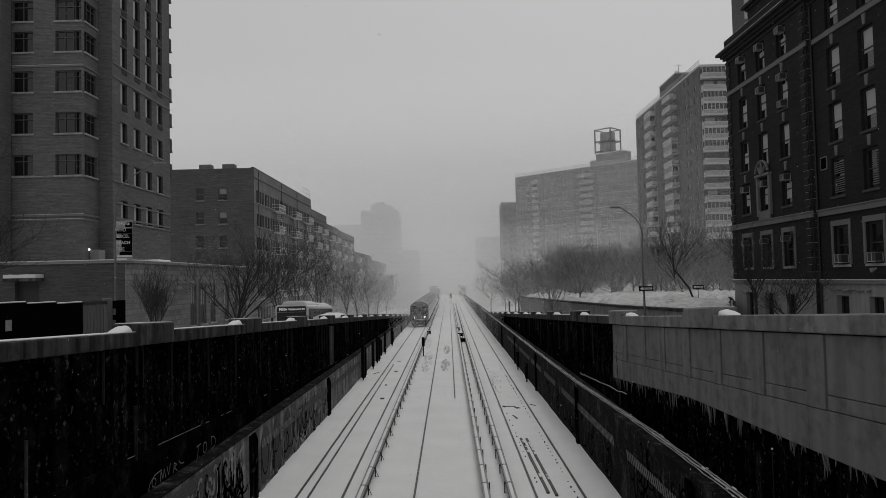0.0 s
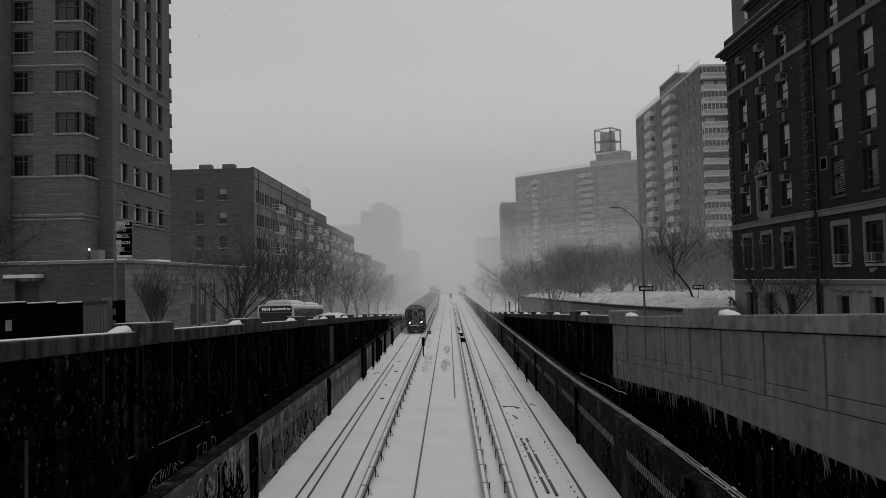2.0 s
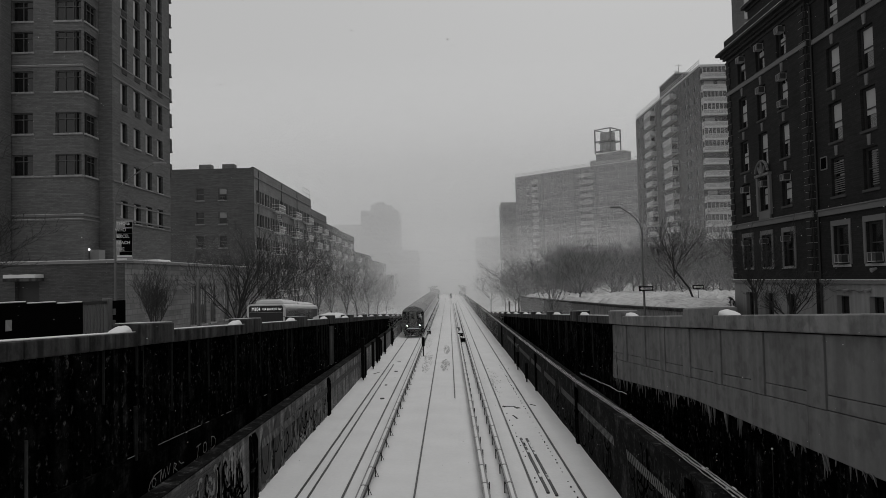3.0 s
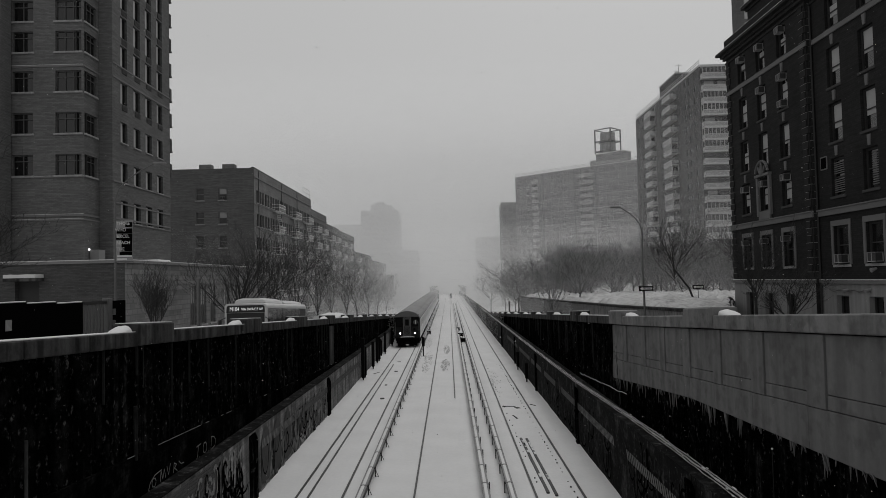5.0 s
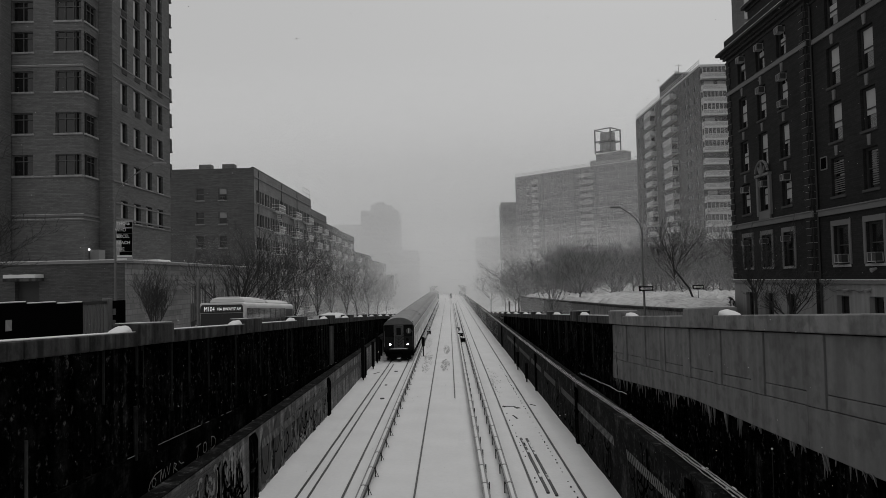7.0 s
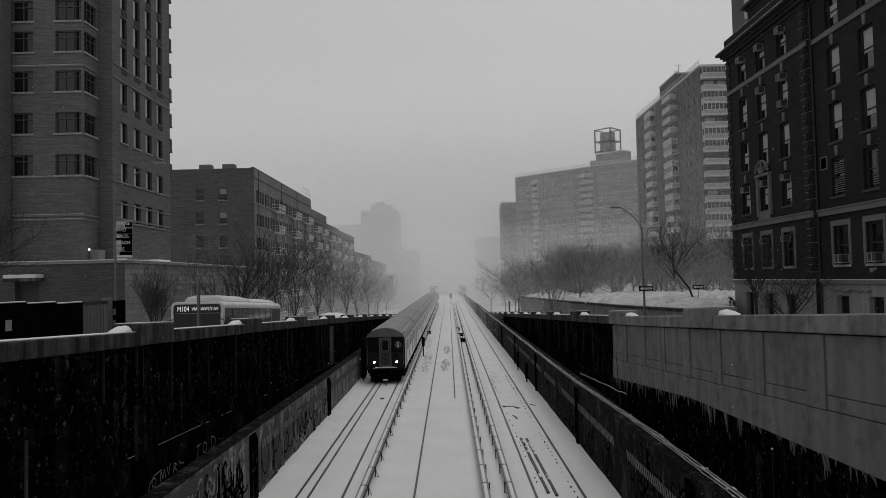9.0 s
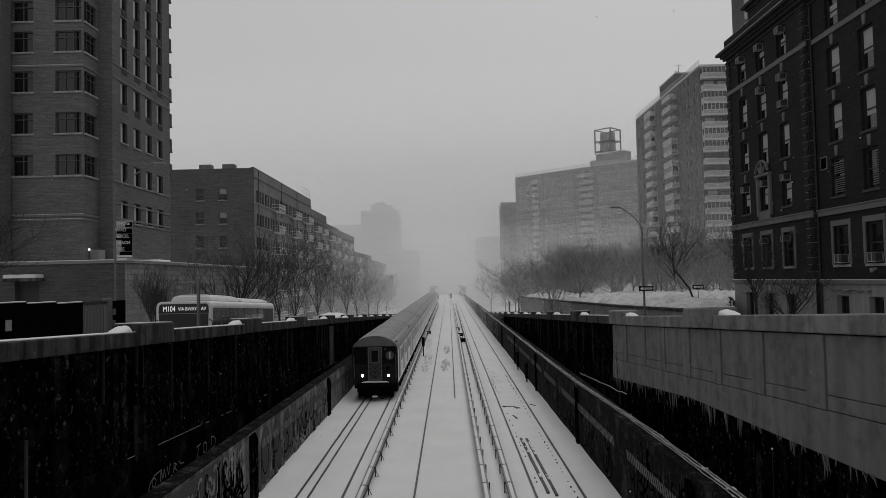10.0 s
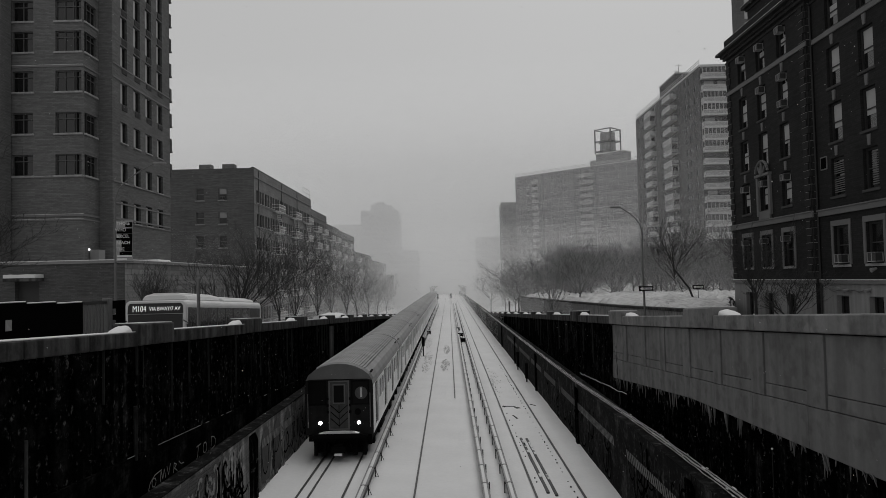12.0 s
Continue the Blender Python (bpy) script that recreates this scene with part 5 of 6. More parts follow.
def train():
    t = thing("subway_train", Matrix.Translation((-4.33, 106.5, 0)), "stainless steel subway train with dark cab front and lit headlamps", "train")
    d, doors, wins = car_meshes()
    for i in range(10):
        m = Matrix.Translation((0, 0.12 + i * (CAR + GAP), 0))
        car = shared("car", d["side"], t, m, "ribbed stainless steel car")
        for k in ("flute", "roof", "rib", "inside", "under"):
            tagged(shared(d[k].name.split(".")[0], d[k], car, Matrix()), kind="stuff" if k in ("flute", "rib") else "")
        if i:
            shared("end_wall", d["bellows"], car, Matrix())
        if i < 6:
            for a, b in doors:
                for ms in (side(1.31, 0, 0, 1), side(-1.31, CAR, 0, -1)):
                    mm = ms @ Matrix.Translation(((a + b) / 2, 0.06, 1.11))
                    shared("door", d["door"], car, mm)
                    shared("door_pane", d["doorpane"], car, mm)
            for a, b in wins:
                for ms in (side(1.31, 0, 0, 1), side(-1.31, CAR, 0, -1)):
                    shared("pane", d["pane"], car, ms @ Matrix.Translation(((a + b) / 2, 0.0, 1.85)) @ Matrix.Diagonal(((b - a), 1, 1, 1)))
            for y in (1.0, CAR - 1.0):
                for s in (-1, 1):
                    shared("roof_vent", d["vent"], car, pose(s * 0.98, y, 3.27, 0, s * 34, 0))
    # the cab front
    bm = bmesh.new()
    prism(bm, FULL, 0.0, 0.118)
    cab = part("cab_front", bm, CAB, t, "dark grimy cab front")
    bm = bmesh.new()
    loop = [(x * 1.005, z + 0.012) for x, z in ARC if z > 2.95] + [(-1.1, 3.04), (1.1, 3.04)]
    prism(bm, loop, -0.05, 0.6)
    part("bonnet", bm, CAB_CAP, cab, "paler roof bonnet")
    bm = bmesh.new()
    for x0, x1, z0, z1 in ((-0.40, -0.345, 1.1, 2.98), (0.345, 0.40, 1.1, 2.98), (-0.345, 0.345, 2.92, 2.98), (-0.345, 0.345, 1.1, 1.15)):
        box(bm, x0, x1, -0.05, -0.001, z0, z1)
    part("door_frame", bm, CAB_CAP, cab)
    bm = bmesh.new()
    box(bm, -0.34, 0.34, -0.03, -0.002, 1.155, 2.915)
    part("end_door", bm, DOOR_GREY, cab, bevel=0.01)
    bm = bmesh.new()
    box(bm, -0.24, 0.24, -0.055, -0.032, 2.1, 2.85)
    part("door_window_frame", bm, CAB_CAP, cab, bevel=0.02)
    bm = bmesh.new()
    box(bm, -0.195, 0.195, -0.066, -0.056, 2.15, 2.8)
    part("door_window", bm, CAB_GLASS, cab)
    for x in (-0.83, 0.83):
        bm = bmesh.new()
        box(bm, x - 0.35, x + 0.35, -0.03, -0.002, 2.05, 2.98)
        part("window_gasket", bm, UNDER, cab, bevel=0.012)
        bm = bmesh.new()
        box(bm, x - 0.3, x + 0.3, -0.04, -0.031, 2.1, 2.93)
        part("cab_window", bm, CAB_GLASS, cab)
    bm = bmesh.new()
    disc(bm, (0.86, -0.052, 2.5), 0.24, 0.011, 24)
    part("route_disc", bm, DOOR_GREY, cab, "grey round route sign")
    text("route_number", "1", 0.5, BALCONY, cab, Matrix.Translation((0.86, -0.06, 2.5)) @ FACING, "white numeral").data.offset = 0.014
    for x in (-0.72, 0.76):
        bm = bmesh.new()
        disc(bm, (x, -0.06, 1.38), 0.1, 0.055, 20)
        ring = part("headlamp_bezel", bm, UNDER, cab)
        bm = bmesh.new()
        disc(bm, (x, -0.078, 1.38), 0.07, 0.014, 20)
        part("headlamp", bm, LAMP, ring, "glowing white headlamp")
    bm = bmesh.new()
    disc(bm, (0.72, -0.05, 1.78), 0.12, 0.045, 16)
    disc(bm, (0.72, -0.07, 1.78), 0.06, 0.015, 12)
    part("horn", bm, UNDER, cab)
    bm = bmesh.new()
    for k in range(3):
        for s in (-1, 1):
            a, b = Vector((0, -0.045, 1.25 + 0.25 * k)), Vector((s * 0.33, -0.045, 1.55 + 0.25 * k))
            tube(bm, a, b, 0.018, 0.018, 4)
    tube(bm, (0, -0.045, 1.2), (0, -0.045, 2.05), 0.014, 0.014, 4)
    part("safety_chain", bm, UNDER, cab)
    for s in (-1, 1):
        bm = bmesh.new()
        for z in (1.75, 2.0, 2.25):
            box(bm, s * 0.43 - 0.04, s * 0.43 + 0.04, -0.09, -0.004, z, z + 0.09)
        part("chain_hook", bm, UNDER, cab)
    bm = bmesh.new()
    prism(bm, [(-1.05, 0.82), (1.05, 0.82), (1.12, 0.9), (0.8, 1.0), (-0.8, 1.0), (-1.12, 0.9)], -0.28, -0.004)
    sill = part("anticlimber", bm, UNDER, cab)
    bm = bmesh.new()
    prism(bm, [(-0.78, 1.002), (0.78, 1.002), (0.6, 1.05), (0.2, 1.075), (-0.3, 1.07), (-0.62, 1.045)], -0.27, -0.03)
    part("snow_cap", bm, SNOW, sill, "white snow on the step")
    bm = bmesh.new()
    box(bm, -0.16, 0.16, -0.35, -0.02, 0.36, 0.6)
    box(bm, -0.26, 0.26, -0.42, -0.36, 0.3, 0.52)
    box(bm, -1.0, 1.0, -0.02, 0.3, 0.64, 0.815)
    box(bm, -0.12, 0.12, 0.0, 1.2, 0.38, 0.635)
    box(bm, -1.02, 1.02, 0.35, 0.5, 0.16, 0.638)
    for q in (-0.95, -0.6, 0.6, 0.95):
        box(bm, q - 0.06, q + 0.06, 0.1, 0.345, 0.1, 0.636)
    for q in (-0.4, 0.4):
        tube(bm, (q, -0.1, 0.6), (q * 1.3, 0.1, 0.2), 0.03, 0.03, 6)
    part("coupler", bm, UNDER, cab)
    bm = bmesh.new()
    box(bm, -0.15, 0.15, -0.43, -0.421, 0.2, 0.29)
    part("coupler_plate", bm, STEEL, cab)
    for s in (-1, 1):
        bm = bmesh.new()
        tube(bm, (s * 1.2, -0.05, 1.2), (s * 1.2, -0.05, 2.5), 0.02, 0.02, 6)
        part("grab_rail", bm, CAB_CAP, cab)
    return t


# ---- the bus ----
def bus():
    t = thing("city_bus", Matrix.Translation((-12.4, 58, street(58))), "white low-floor city bus with black windscreen and snowy roof", "bus")
    L, W, H = 12.4, 1.3, 3.2
    loop = [(W, 0.35), (W, 3.0), (W - 0.05, 3.12), (W - 0.18, H), (-W + 0.18, H), (-W + 0.05, 3.12), (-W, 3.0), (-W, 0.35)]
    bm = bmesh.new()
    prism(bm, loop, 0.12, L)
    part("body", bm, BUS_WHITE, t, bevel=0.03)
    bm = bmesh.new()
    prism(bm, [(x, 0.36 + (z - 0.35) * 0.995) for x, z in loop], 0.0, 0.118)
    part("front_panel", bm, BUS_WHITE, t, bevel=0.03)
    bm = bmesh.new()
    box(bm, -1.16, 1.16, -0.02, -0.002, 1.05, 2.62)
    ws = part("windscreen", bm, BUS_BLACK, t, "wide dark windscreen")
    bm = bmesh.new()
    prism(bm, [(-1.18, 2.64), (1.18, 2.64), (1.16, 2.98), (1.08, 3.08), (-1.08, 3.08), (-1.16, 2.98)], -0.03, -0.002)
    sb = part("destination_box", bm, BUS_BLACK, t, "black destination box with lit letters")
    text("route_letters", "M104", 0.36, LED, sb, Matrix.Translation((-0.68, -0.036, 2.84)) @ FACING @ Matrix.Diagonal((0.72, 1, 1, 1)), "lit route number", 0.003)
    text("destination_letters", "VIA BWAY/7 AV", 0.23, LED, sb, Matrix.Translation((0.4, -0.036, 2.84)) @ FACING @ Matrix.Diagonal((0.82, 1, 1, 1)), "lit destination", 0.003)
    bm = bmesh.new()
    box(bm, -0.02, 0.02, -0.03, -0.021, 1.05, 2.62)
    part("divider", bm, BUS_BLACK, ws)
    for s in (-1, 1):
        bm = bmesh.new()
        box(bm, s * (W + 0.002) - 0.012, s * (W + 0.002) + 0.012, 0.25, L - 2.6, 1.25, 2.88)
        part("window_band", bm, BUS_GLASS, t, "dark side windows")
        for k in range(7):
            bm = bmesh.new()
            y = 1.5 + 1.35 * k
            box(bm, s * (W + 0.004) - 0.018, s * (W + 0.004) + 0.018, y - 0.04, y + 0.04, 1.25, 2.88)
            part("window_post", bm, BUS_BLACK, t)
        bm = bmesh.new()
        box(bm, s * (W + 0.002) - 0.01, s * (W + 0.002) + 0.01, L - 2.5, L - 0.25, 1.3, 2.86)
        part("vent_panel", bm, BUS_BLACK, t)
        bm = bmesh.new()
        box(bm, s * (W + 0.002) - 0.008, s * (W + 0.002) + 0.008, 0.3, L - 0.2, 0.45, 1.0)
        part("skirt", bm, BUS_GREY, t)
        bm = bmesh.new()
        box(bm, s * 1.5 - 0.09, s * 1.5 + 0.09, -0.25, -0.12, 1.75, 2.2)
        tube(bm, (s * 1.2, -0.02, 2.35), (s * 1.5, -0.18, 2.2), 0.025, 0.025, 6)
        part("mirror", bm, BUS_BLACK, t)
        for y in (2.6, 9.0):
            bm = bmesh.new()
            tube(bm, (s * 1.0, y, 0.48), (s * 1.27, y, 0.48), 0.48, 0.48, 24)
            tyre = part("wheel", bm, UNDER, t)
            bm = bmesh.new()
            tube(bm, (s * 1.272, y, 0.48), (s * 1.29, y, 0.48), 0.27, 0.25, 18)
            part("rim", bm, STEEL, tyre)
        bm = bmesh.new()
        disc(bm, (s * 0.95, -0.03, 0.75), 0.12, 0.028, 16)
        part("headlamp", bm, SIGN_WHITE, t)
    for y0, y1, h, w in ((1.0, 5.6, 0.28, 1.02), (6.2, 11.9, 0.19, 1.05)):
        bm = bmesh.new()
        prism(bm, [(-w, H + 0.004), (w, H + 0.004), (w - 0.12, H + h * 0.8), (w - 0.3, H + h), (-w + 0.3, H + h), (-w + 0.12, H + h * 0.8)], y0, y1)
        pod = part("roof_pod", bm, BUS_WHITE, t, bevel=0.05)
        bm = bmesh.new()
        prism(bm, [(-w + 0.32, H + h + 0.003), (w - 0.32, H + h + 0.003), (w - 0.5, H + h + 0.06), (-w + 0.5, H + h + 0.06)], y0 + 0.1, y1 - 0.1)
        part("snow_cap", bm, SNOW, pod, "white snow layer")
    return t


# ---- trees ----
def tree(name, x, y, base, height, spread, seed, label, trunk_r=0.16, clear=0.25, upright=0.55, levels=4, group="bare street trees", lean=(0, 0), twigs=TWIG):
    """A bare tree: tapered trunk, limbs that fork into twigs."""
    rnd = random.Random(seed)
    root = thing(name, Matrix.Translation((x, y, base)), label, "tree", group)
    verts, faces = [], []
    tv, tf = [], []

    def seg(V, F, a, b, r0, r1, sides):
        d = (b - a).normalized()
        s = d.orthogonal().normalized()
        t = d.cross(s)
        k = len(V)
        for c, r in ((a, r0), (b, r1)):
            for i in range(sides):
                w = i * math.tau / sides
                V.append(c + (s * math.cos(w) + t * math.sin(w)) * r)
        for i in range(sides):
            F.append((k + i, k + (i + 1) % sides, k + sides + (i + 1) % sides, k + sides + i))

    def grow(a, d, length, r, level):
        n = 3 if level < 3 else 2
        p = a
        for k in range(n):
            d = (d + Vector((rnd.gauss(0, 0.16), rnd.gauss(0, 0.16), rnd.gauss(0.03, 0.1)))).normalized()
            q = p + d * length / n
            seg(verts, faces, p, q, r * (1 - 0.4 * k / n), r * (1 - 0.4 * (k + 1) / n), 5 if level < 2 else 3)
            if level < levels:
                for _ in range(2 if level < 2 or (level < 4 and k) else 1):
                    ax = Vector((rnd.gauss(0, 1), rnd.gauss(0, 1), rnd.gauss(0, 0.7))).normalized()
                    e = (d + ax * rnd.uniform(0.6, 1.15) + Vector((0, 0, upright * 0.55))).normalized()
                    grow(q, e, length * rnd.uniform(0.42, 0.68), max(0.009, r * rnd.uniform(0.36, 0.5)), level + 1)
            p = q

    top = Vector((lean[0], lean[1], height * clear))
    mid = Vector((lean[0] * 0.4, lean[1] * 0.4, height * clear * 0.55))
    seg(tv, tf, Vector((0, 0, -0.3)), mid, trunk_r * 1.15, trunk_r * 0.92, 9)
    seg(tv, tf, mid, top, trunk_r * 0.92, trunk_r * 0.75, 9)
    crown_h = height * (1 - clear)
    n_limb = rnd.randint(7, 10)
    for i in range(n_limb):
        w = i * math.tau / n_limb + rnd.uniform(-0.4, 0.4)
        out = rnd.uniform(0.7, 1.3) * spread
        d = Vector((math.cos(w) * out, math.sin(w) * out, rnd.uniform(0.75, 1.25))).normalized()
        grow(top - Vector((0, 0, rnd.uniform(0, height * clear * 0.3))), d, crown_h * rnd.uniform(0.5, 0.72), trunk_r * rnd.uniform(0.26, 0.4), 1)
    grow(top, Vector((lean[0] * 0.15, rnd.uniform(-0.2, 0.2), 1)).normalized(), crown_h * 0.62, trunk_r * 0.55, 1)
    fit = (height - top.z) / (max(v.z for v in verts) - top.z)
    verts[:] = [Vector((top.x + (v.x - top.x) * min(1, fit * 1.2), top.y + (v.y - top.y) * min(1, fit * 1.2), top.z + (v.z - top.z) * fit)) for v in verts]
    for nm, V, F, mt in (("trunk", tv, tf, BARK), ("crown", verts, faces, twigs)):
        me = bpy.data.meshes.new(nm)
        me.from_pydata([tuple(v) for v in V], [], F)
        me.materials.append(mt)
        ob = new(nm, me)
        ob.parent = root
    return root


def trees():
    bare = "bare dark street tree with fine twigs"
    tree("tree", -17.2, 60, street(60) + 0.15, 10.4, 0.6, 3, "large spreading bare tree on the snowy pavement", 0.22, 0.18, 0.9, levels=5)
    tree("tree", -18.2, 45.5, street(45) + 0.15, 6.0, 0.3, 5, "narrow upright bare tree beside the podium", 0.12, 0.25, 1.8, 5)
    tree("tree", -19.6, 27, street(27) + 0.15, 9.6, 0.75, 7, bare, 0.2, 0.35, levels=5, twigs=BARK)
    for i, (x, y, h) in enumerate(((-17.5, 76, 12), (-17.5, 84, 12), (-17.3, 97, 13), (-17.6, 110, 13), (-17.2, 124, 12.5), (-17.5, 140, 13), (-17.3, 158, 12.5), (-17.5, 180, 13), (-17.4, 205, 13))):
        tree("tree", x, y, street(y) + 0.1, h, 0.2, 20 + i, bare, 0.13, 0.2, 1.3, 4)
    tree("tree", 20.6, 61, 3.6, 8.6, 0.55, 41, "leaning bare tree above the snow bank", 0.09, 0.42, 0.6, 4, lean=(-2.0, 0), twigs=BARK)
    tree("tree", 18.6, 40.5, street(40) + 0.15, 5.2, 0.95, 43, "low wide bare tree before the stone base", 0.15, 0.3, 0.5, twigs=BARK)
    tree("tree", 18.2, 44.0, street(44) + 0.15, 7.6, 0.35, 44, "slim bare tree before the brick facade", 0.1, 0.4, 1.2)
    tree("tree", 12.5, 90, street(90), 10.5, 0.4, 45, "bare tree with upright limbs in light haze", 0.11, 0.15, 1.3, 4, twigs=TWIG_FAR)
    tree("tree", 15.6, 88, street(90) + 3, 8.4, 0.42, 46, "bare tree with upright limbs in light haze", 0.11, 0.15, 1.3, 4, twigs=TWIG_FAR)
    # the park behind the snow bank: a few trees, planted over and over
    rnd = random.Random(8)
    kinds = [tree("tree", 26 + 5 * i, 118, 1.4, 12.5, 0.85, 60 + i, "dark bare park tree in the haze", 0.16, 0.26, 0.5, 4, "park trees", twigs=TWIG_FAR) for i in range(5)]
    for i in range(74):
        deep = i >= 58
        x, y = (rnd.uniform(20, 56), rnd.uniform(110, 150)) if not deep else (rnd.uniform(11, 24), rnd.uniform(128, 210))
        if x / y < 0.155 and not deep:
            x = 0.16 * y + rnd.uniform(0, 10)
        z = rnd.uniform(0.4, 2.0) if not deep else street(y) + 1.0
        copy_thing(kinds[i % 5], pose(x, y, z, 0, 0, rnd.uniform(0, 360)))


# ---- street furniture ----
def street_lamp(x, y, height, reach, label):
    t = thing("street_lamp", Matrix.Translation((x, y, street(y) + 0.1)), label, "street lamp", "street lamps")
    bm = bmesh.new()
    tube(bm, (0, 0, 0), (0, 0, height * 0.82), 0.085, 0.05, 8)
    tube(bm, (0, 0, 0), (0, 0, 0.5), 0.2, 0.16, 8)
    part("pole", bm, GALVANISED, t)
    bm = bmesh.new()
    pts = [Vector((reach * math.sin(a * math.pi / 2) ** 1.6, 0, height * 0.82 + height * 0.18 * math.sin(a * math.pi / 2) ** 0.8)) for a in (0, 0.15, 0.3, 0.45, 0.6, 0.75, 0.9, 1.0)]
    for a, b in zip(pts, pts[1:]):
        tube(bm, a, b, 0.032, 0.032, 6)
    arm = part("arm", bm, GALVANISED, t)
    e = pts[-1]
    s = 1 if reach > 0 else -1
    bm = bmesh.new()
    box(bm, e.x - 0.1 if s > 0 else e.x - 0.55, e.x + 0.55 if s > 0 else e.x + 0.1, -0.12, 0.12, e.z - 0.06, e.z + 0.05)
    part("lamp_head", bm, BAND, arm, "pale cobra lamp head", bevel=0.03)
    return t


def banner():
    t = thing("street_banner", Matrix.Translation((-17.12, 37.9, 8.1)), "weathered lamp-post banner with large printed words", "banner")
    bm = bmesh.new()
    n = 12
    for i in range(n):
        z0, z1 = 2.1 * i / n, 2.1 * (i + 1) / n
        y0, y1 = 0.03 * math.sin(i * 1.1), 0.03 * math.sin((i + 1) * 1.1)
        vs = box(bm, 0.0, 0.86, -0.012, 0.012, z0, z1)
        for v in vs:
            v.co.y += y0 if v.co.z < (z0 + z1) / 2 else y1
    bmesh.ops.remove_doubles(bm, verts=list(bm.verts), dist=0.0005)
    part("cloth", bm, BANNER_GREY, t, "grey printed cloth")
    bm = bmesh.new()
    for z0, z1, x0 in ((0.5, 1.4, 0.3), (1.42, 1.68, 0.05), (0.3, 0.47, 0.2), (1.75, 2.0, 0.5), (1.1, 1.2, 0.02)):
        box(bm, x0, 0.855, -0.062, -0.046, z0, z1)
    part("dark_print", bm, SIGN_BLACK, t, "dark printed picture area")
    for k, w in enumerate(("THOSE", "WHO", "EXCEL", "REACH", "THE")):
        text("printed_word", w, 0.24, SIGN_WHITE, t, Matrix.Translation((0.4 if len(w) > 3 else 0.26, -0.07, 1.93 - 0.33 * k)) @ FACING @ Matrix.Diagonal((0.92, 1, 1, 1)), "white printed word", 0.003)
    bm = bmesh.new()
    for z, w in ((0.2, 0.75), (0.04, 0.5)):
        box(bm, 0.08, 0.08 + w, -0.066, -0.05, z, z + 0.1)
    part("small_print", bm, SIGN_WHITE, t)
    for z in (-0.03, 2.13):
        bm = bmesh.new()
        tube(bm, (-0.1, 0, z), (0.9, 0, z), 0.022, 0.022, 6)
        part("bracket", bm, GALVANISED, t)


def one_way(x, y, z, pole):
    t = thing("one_way_sign", Matrix.Translation((x, y, z)), "small black one-way sign with a white arrow", "road sign", "one-way signs")
    bm = bmesh.new()
    box(bm, -0.46, 0.46, -0.015, 0.0, -0.15, 0.15)
    part("plate", bm, SIGN_BLACK, t, bevel=0.004)
    bm = bmesh.new()
    prism(bm, [(-0.4, 0), (-0.22, -0.11), (-0.22, -0.06), (0.4, -0.06), (0.4, 0.06), (-0.22, 0.06), (-0.22, 0.11)], -0.021, -0.016)
    arrow = part("arrow", bm, SIGN_WHITE, t, "white arrow")
    text("lettering", "ONE WAY", 0.11, SIGN_BLACK, arrow, Matrix.Translation((0.06, -0.024, 0)) @ FACING, "", 0.002)
    if pole:
        bm = bmesh.new()
        tube(bm, (0, 0.035, street(y) - z), (0, 0.035, 0.25), 0.03, 0.03, 6)
        part("post", bm, GALVANISED, t)


def hoarding():
    """The dark boarded fence by the wall: stepped boards, then railings and a gate post."""
    t = thing("fence", Matrix(), "tall black boarded fence stepping down with snowy tops", "fence")
    x = -9.0
    for i in range(7):
        y0 = 9.6 + 1.2 * i
        z = 6.66 - 0.032 * (y0 - 9.6)
        bm = bmesh.new()
        box(bm, x - 0.05, x + 0.05, y0, y0 + 1.19, street(y0) - 0.4, z)
        p = part("board", bm, SIGN_BLACK, t)
        bm = bmesh.new()
        box(bm, x - 0.05, x + 0.05, y0 + 0.02, y0 + 1.17, z + 0.002, z + 0.03)
        part("snow_cap", bm, SNOW, p, "thin white snow line", bevel=0.008)
    for i in range(7):
        bm = bmesh.new()
        y0 = 18.05 + 0.17 * i
        box(bm, x - 0.03, x + 0.03, y0, y0 + 0.07, street(y0) - 0.3, 6.42)
        part("picket", bm, GALVANISED, t)
    bm = bmesh.new()
    box(bm, x - 0.04, x + 0.04, 18.0, 19.3, 6.36, 6.44)
    part("top_rail", bm, IRON, t)
    bm = bmesh.new()
    box(bm, x - 0.09, x + 0.09, 19.28, 19.5, street(19) - 0.3, 6.5)
    gp = part("gate_post", bm, GALVANISED, t, bevel=0.01)
    for z in (5.75, 6.05):
        bm = bmesh.new()
        tube(bm, (x + 0.1, 19.55, z), (x + 0.1, 19.55, z + 0.16), 0.05, 0.05, 8)
        part("hinge", bm, GALVANISED, gp)
    for y0 in (19.62, 20.02):
        bm = bmesh.new()
        box(bm, x - 0.06, x + 0.06, y0, y0 + 0.33, street(y0) - 0.3, 6.42)
        part("gate_board", bm, SIGN_BLACK, t)
    s = thing("notice", Matrix.Translation((-8.93, 14.9, 6.05)), "small pale notice on the black fence", "notice")
    bm = bmesh.new()
    box(bm, 0, 0.015, -0.1, 0.1, -0.1, 0.12)
    part("sheet", bm, BANNER_GREY, s)


def post(x, y, z0, z1, r, label):
    bm = bmesh.new()
    tube(bm, (0, 0, z0), (0, 0, z1), r, r, 8)
    tube(bm, (0, 0, z1), (0, 0, z1 + 0.06), r * 1.3, r * 0.6, 8)
    ob = part("post", bm, GALVANISED, None, "", at=Matrix.Translation((x, y, 0)))
    tagged(ob, label, "post")


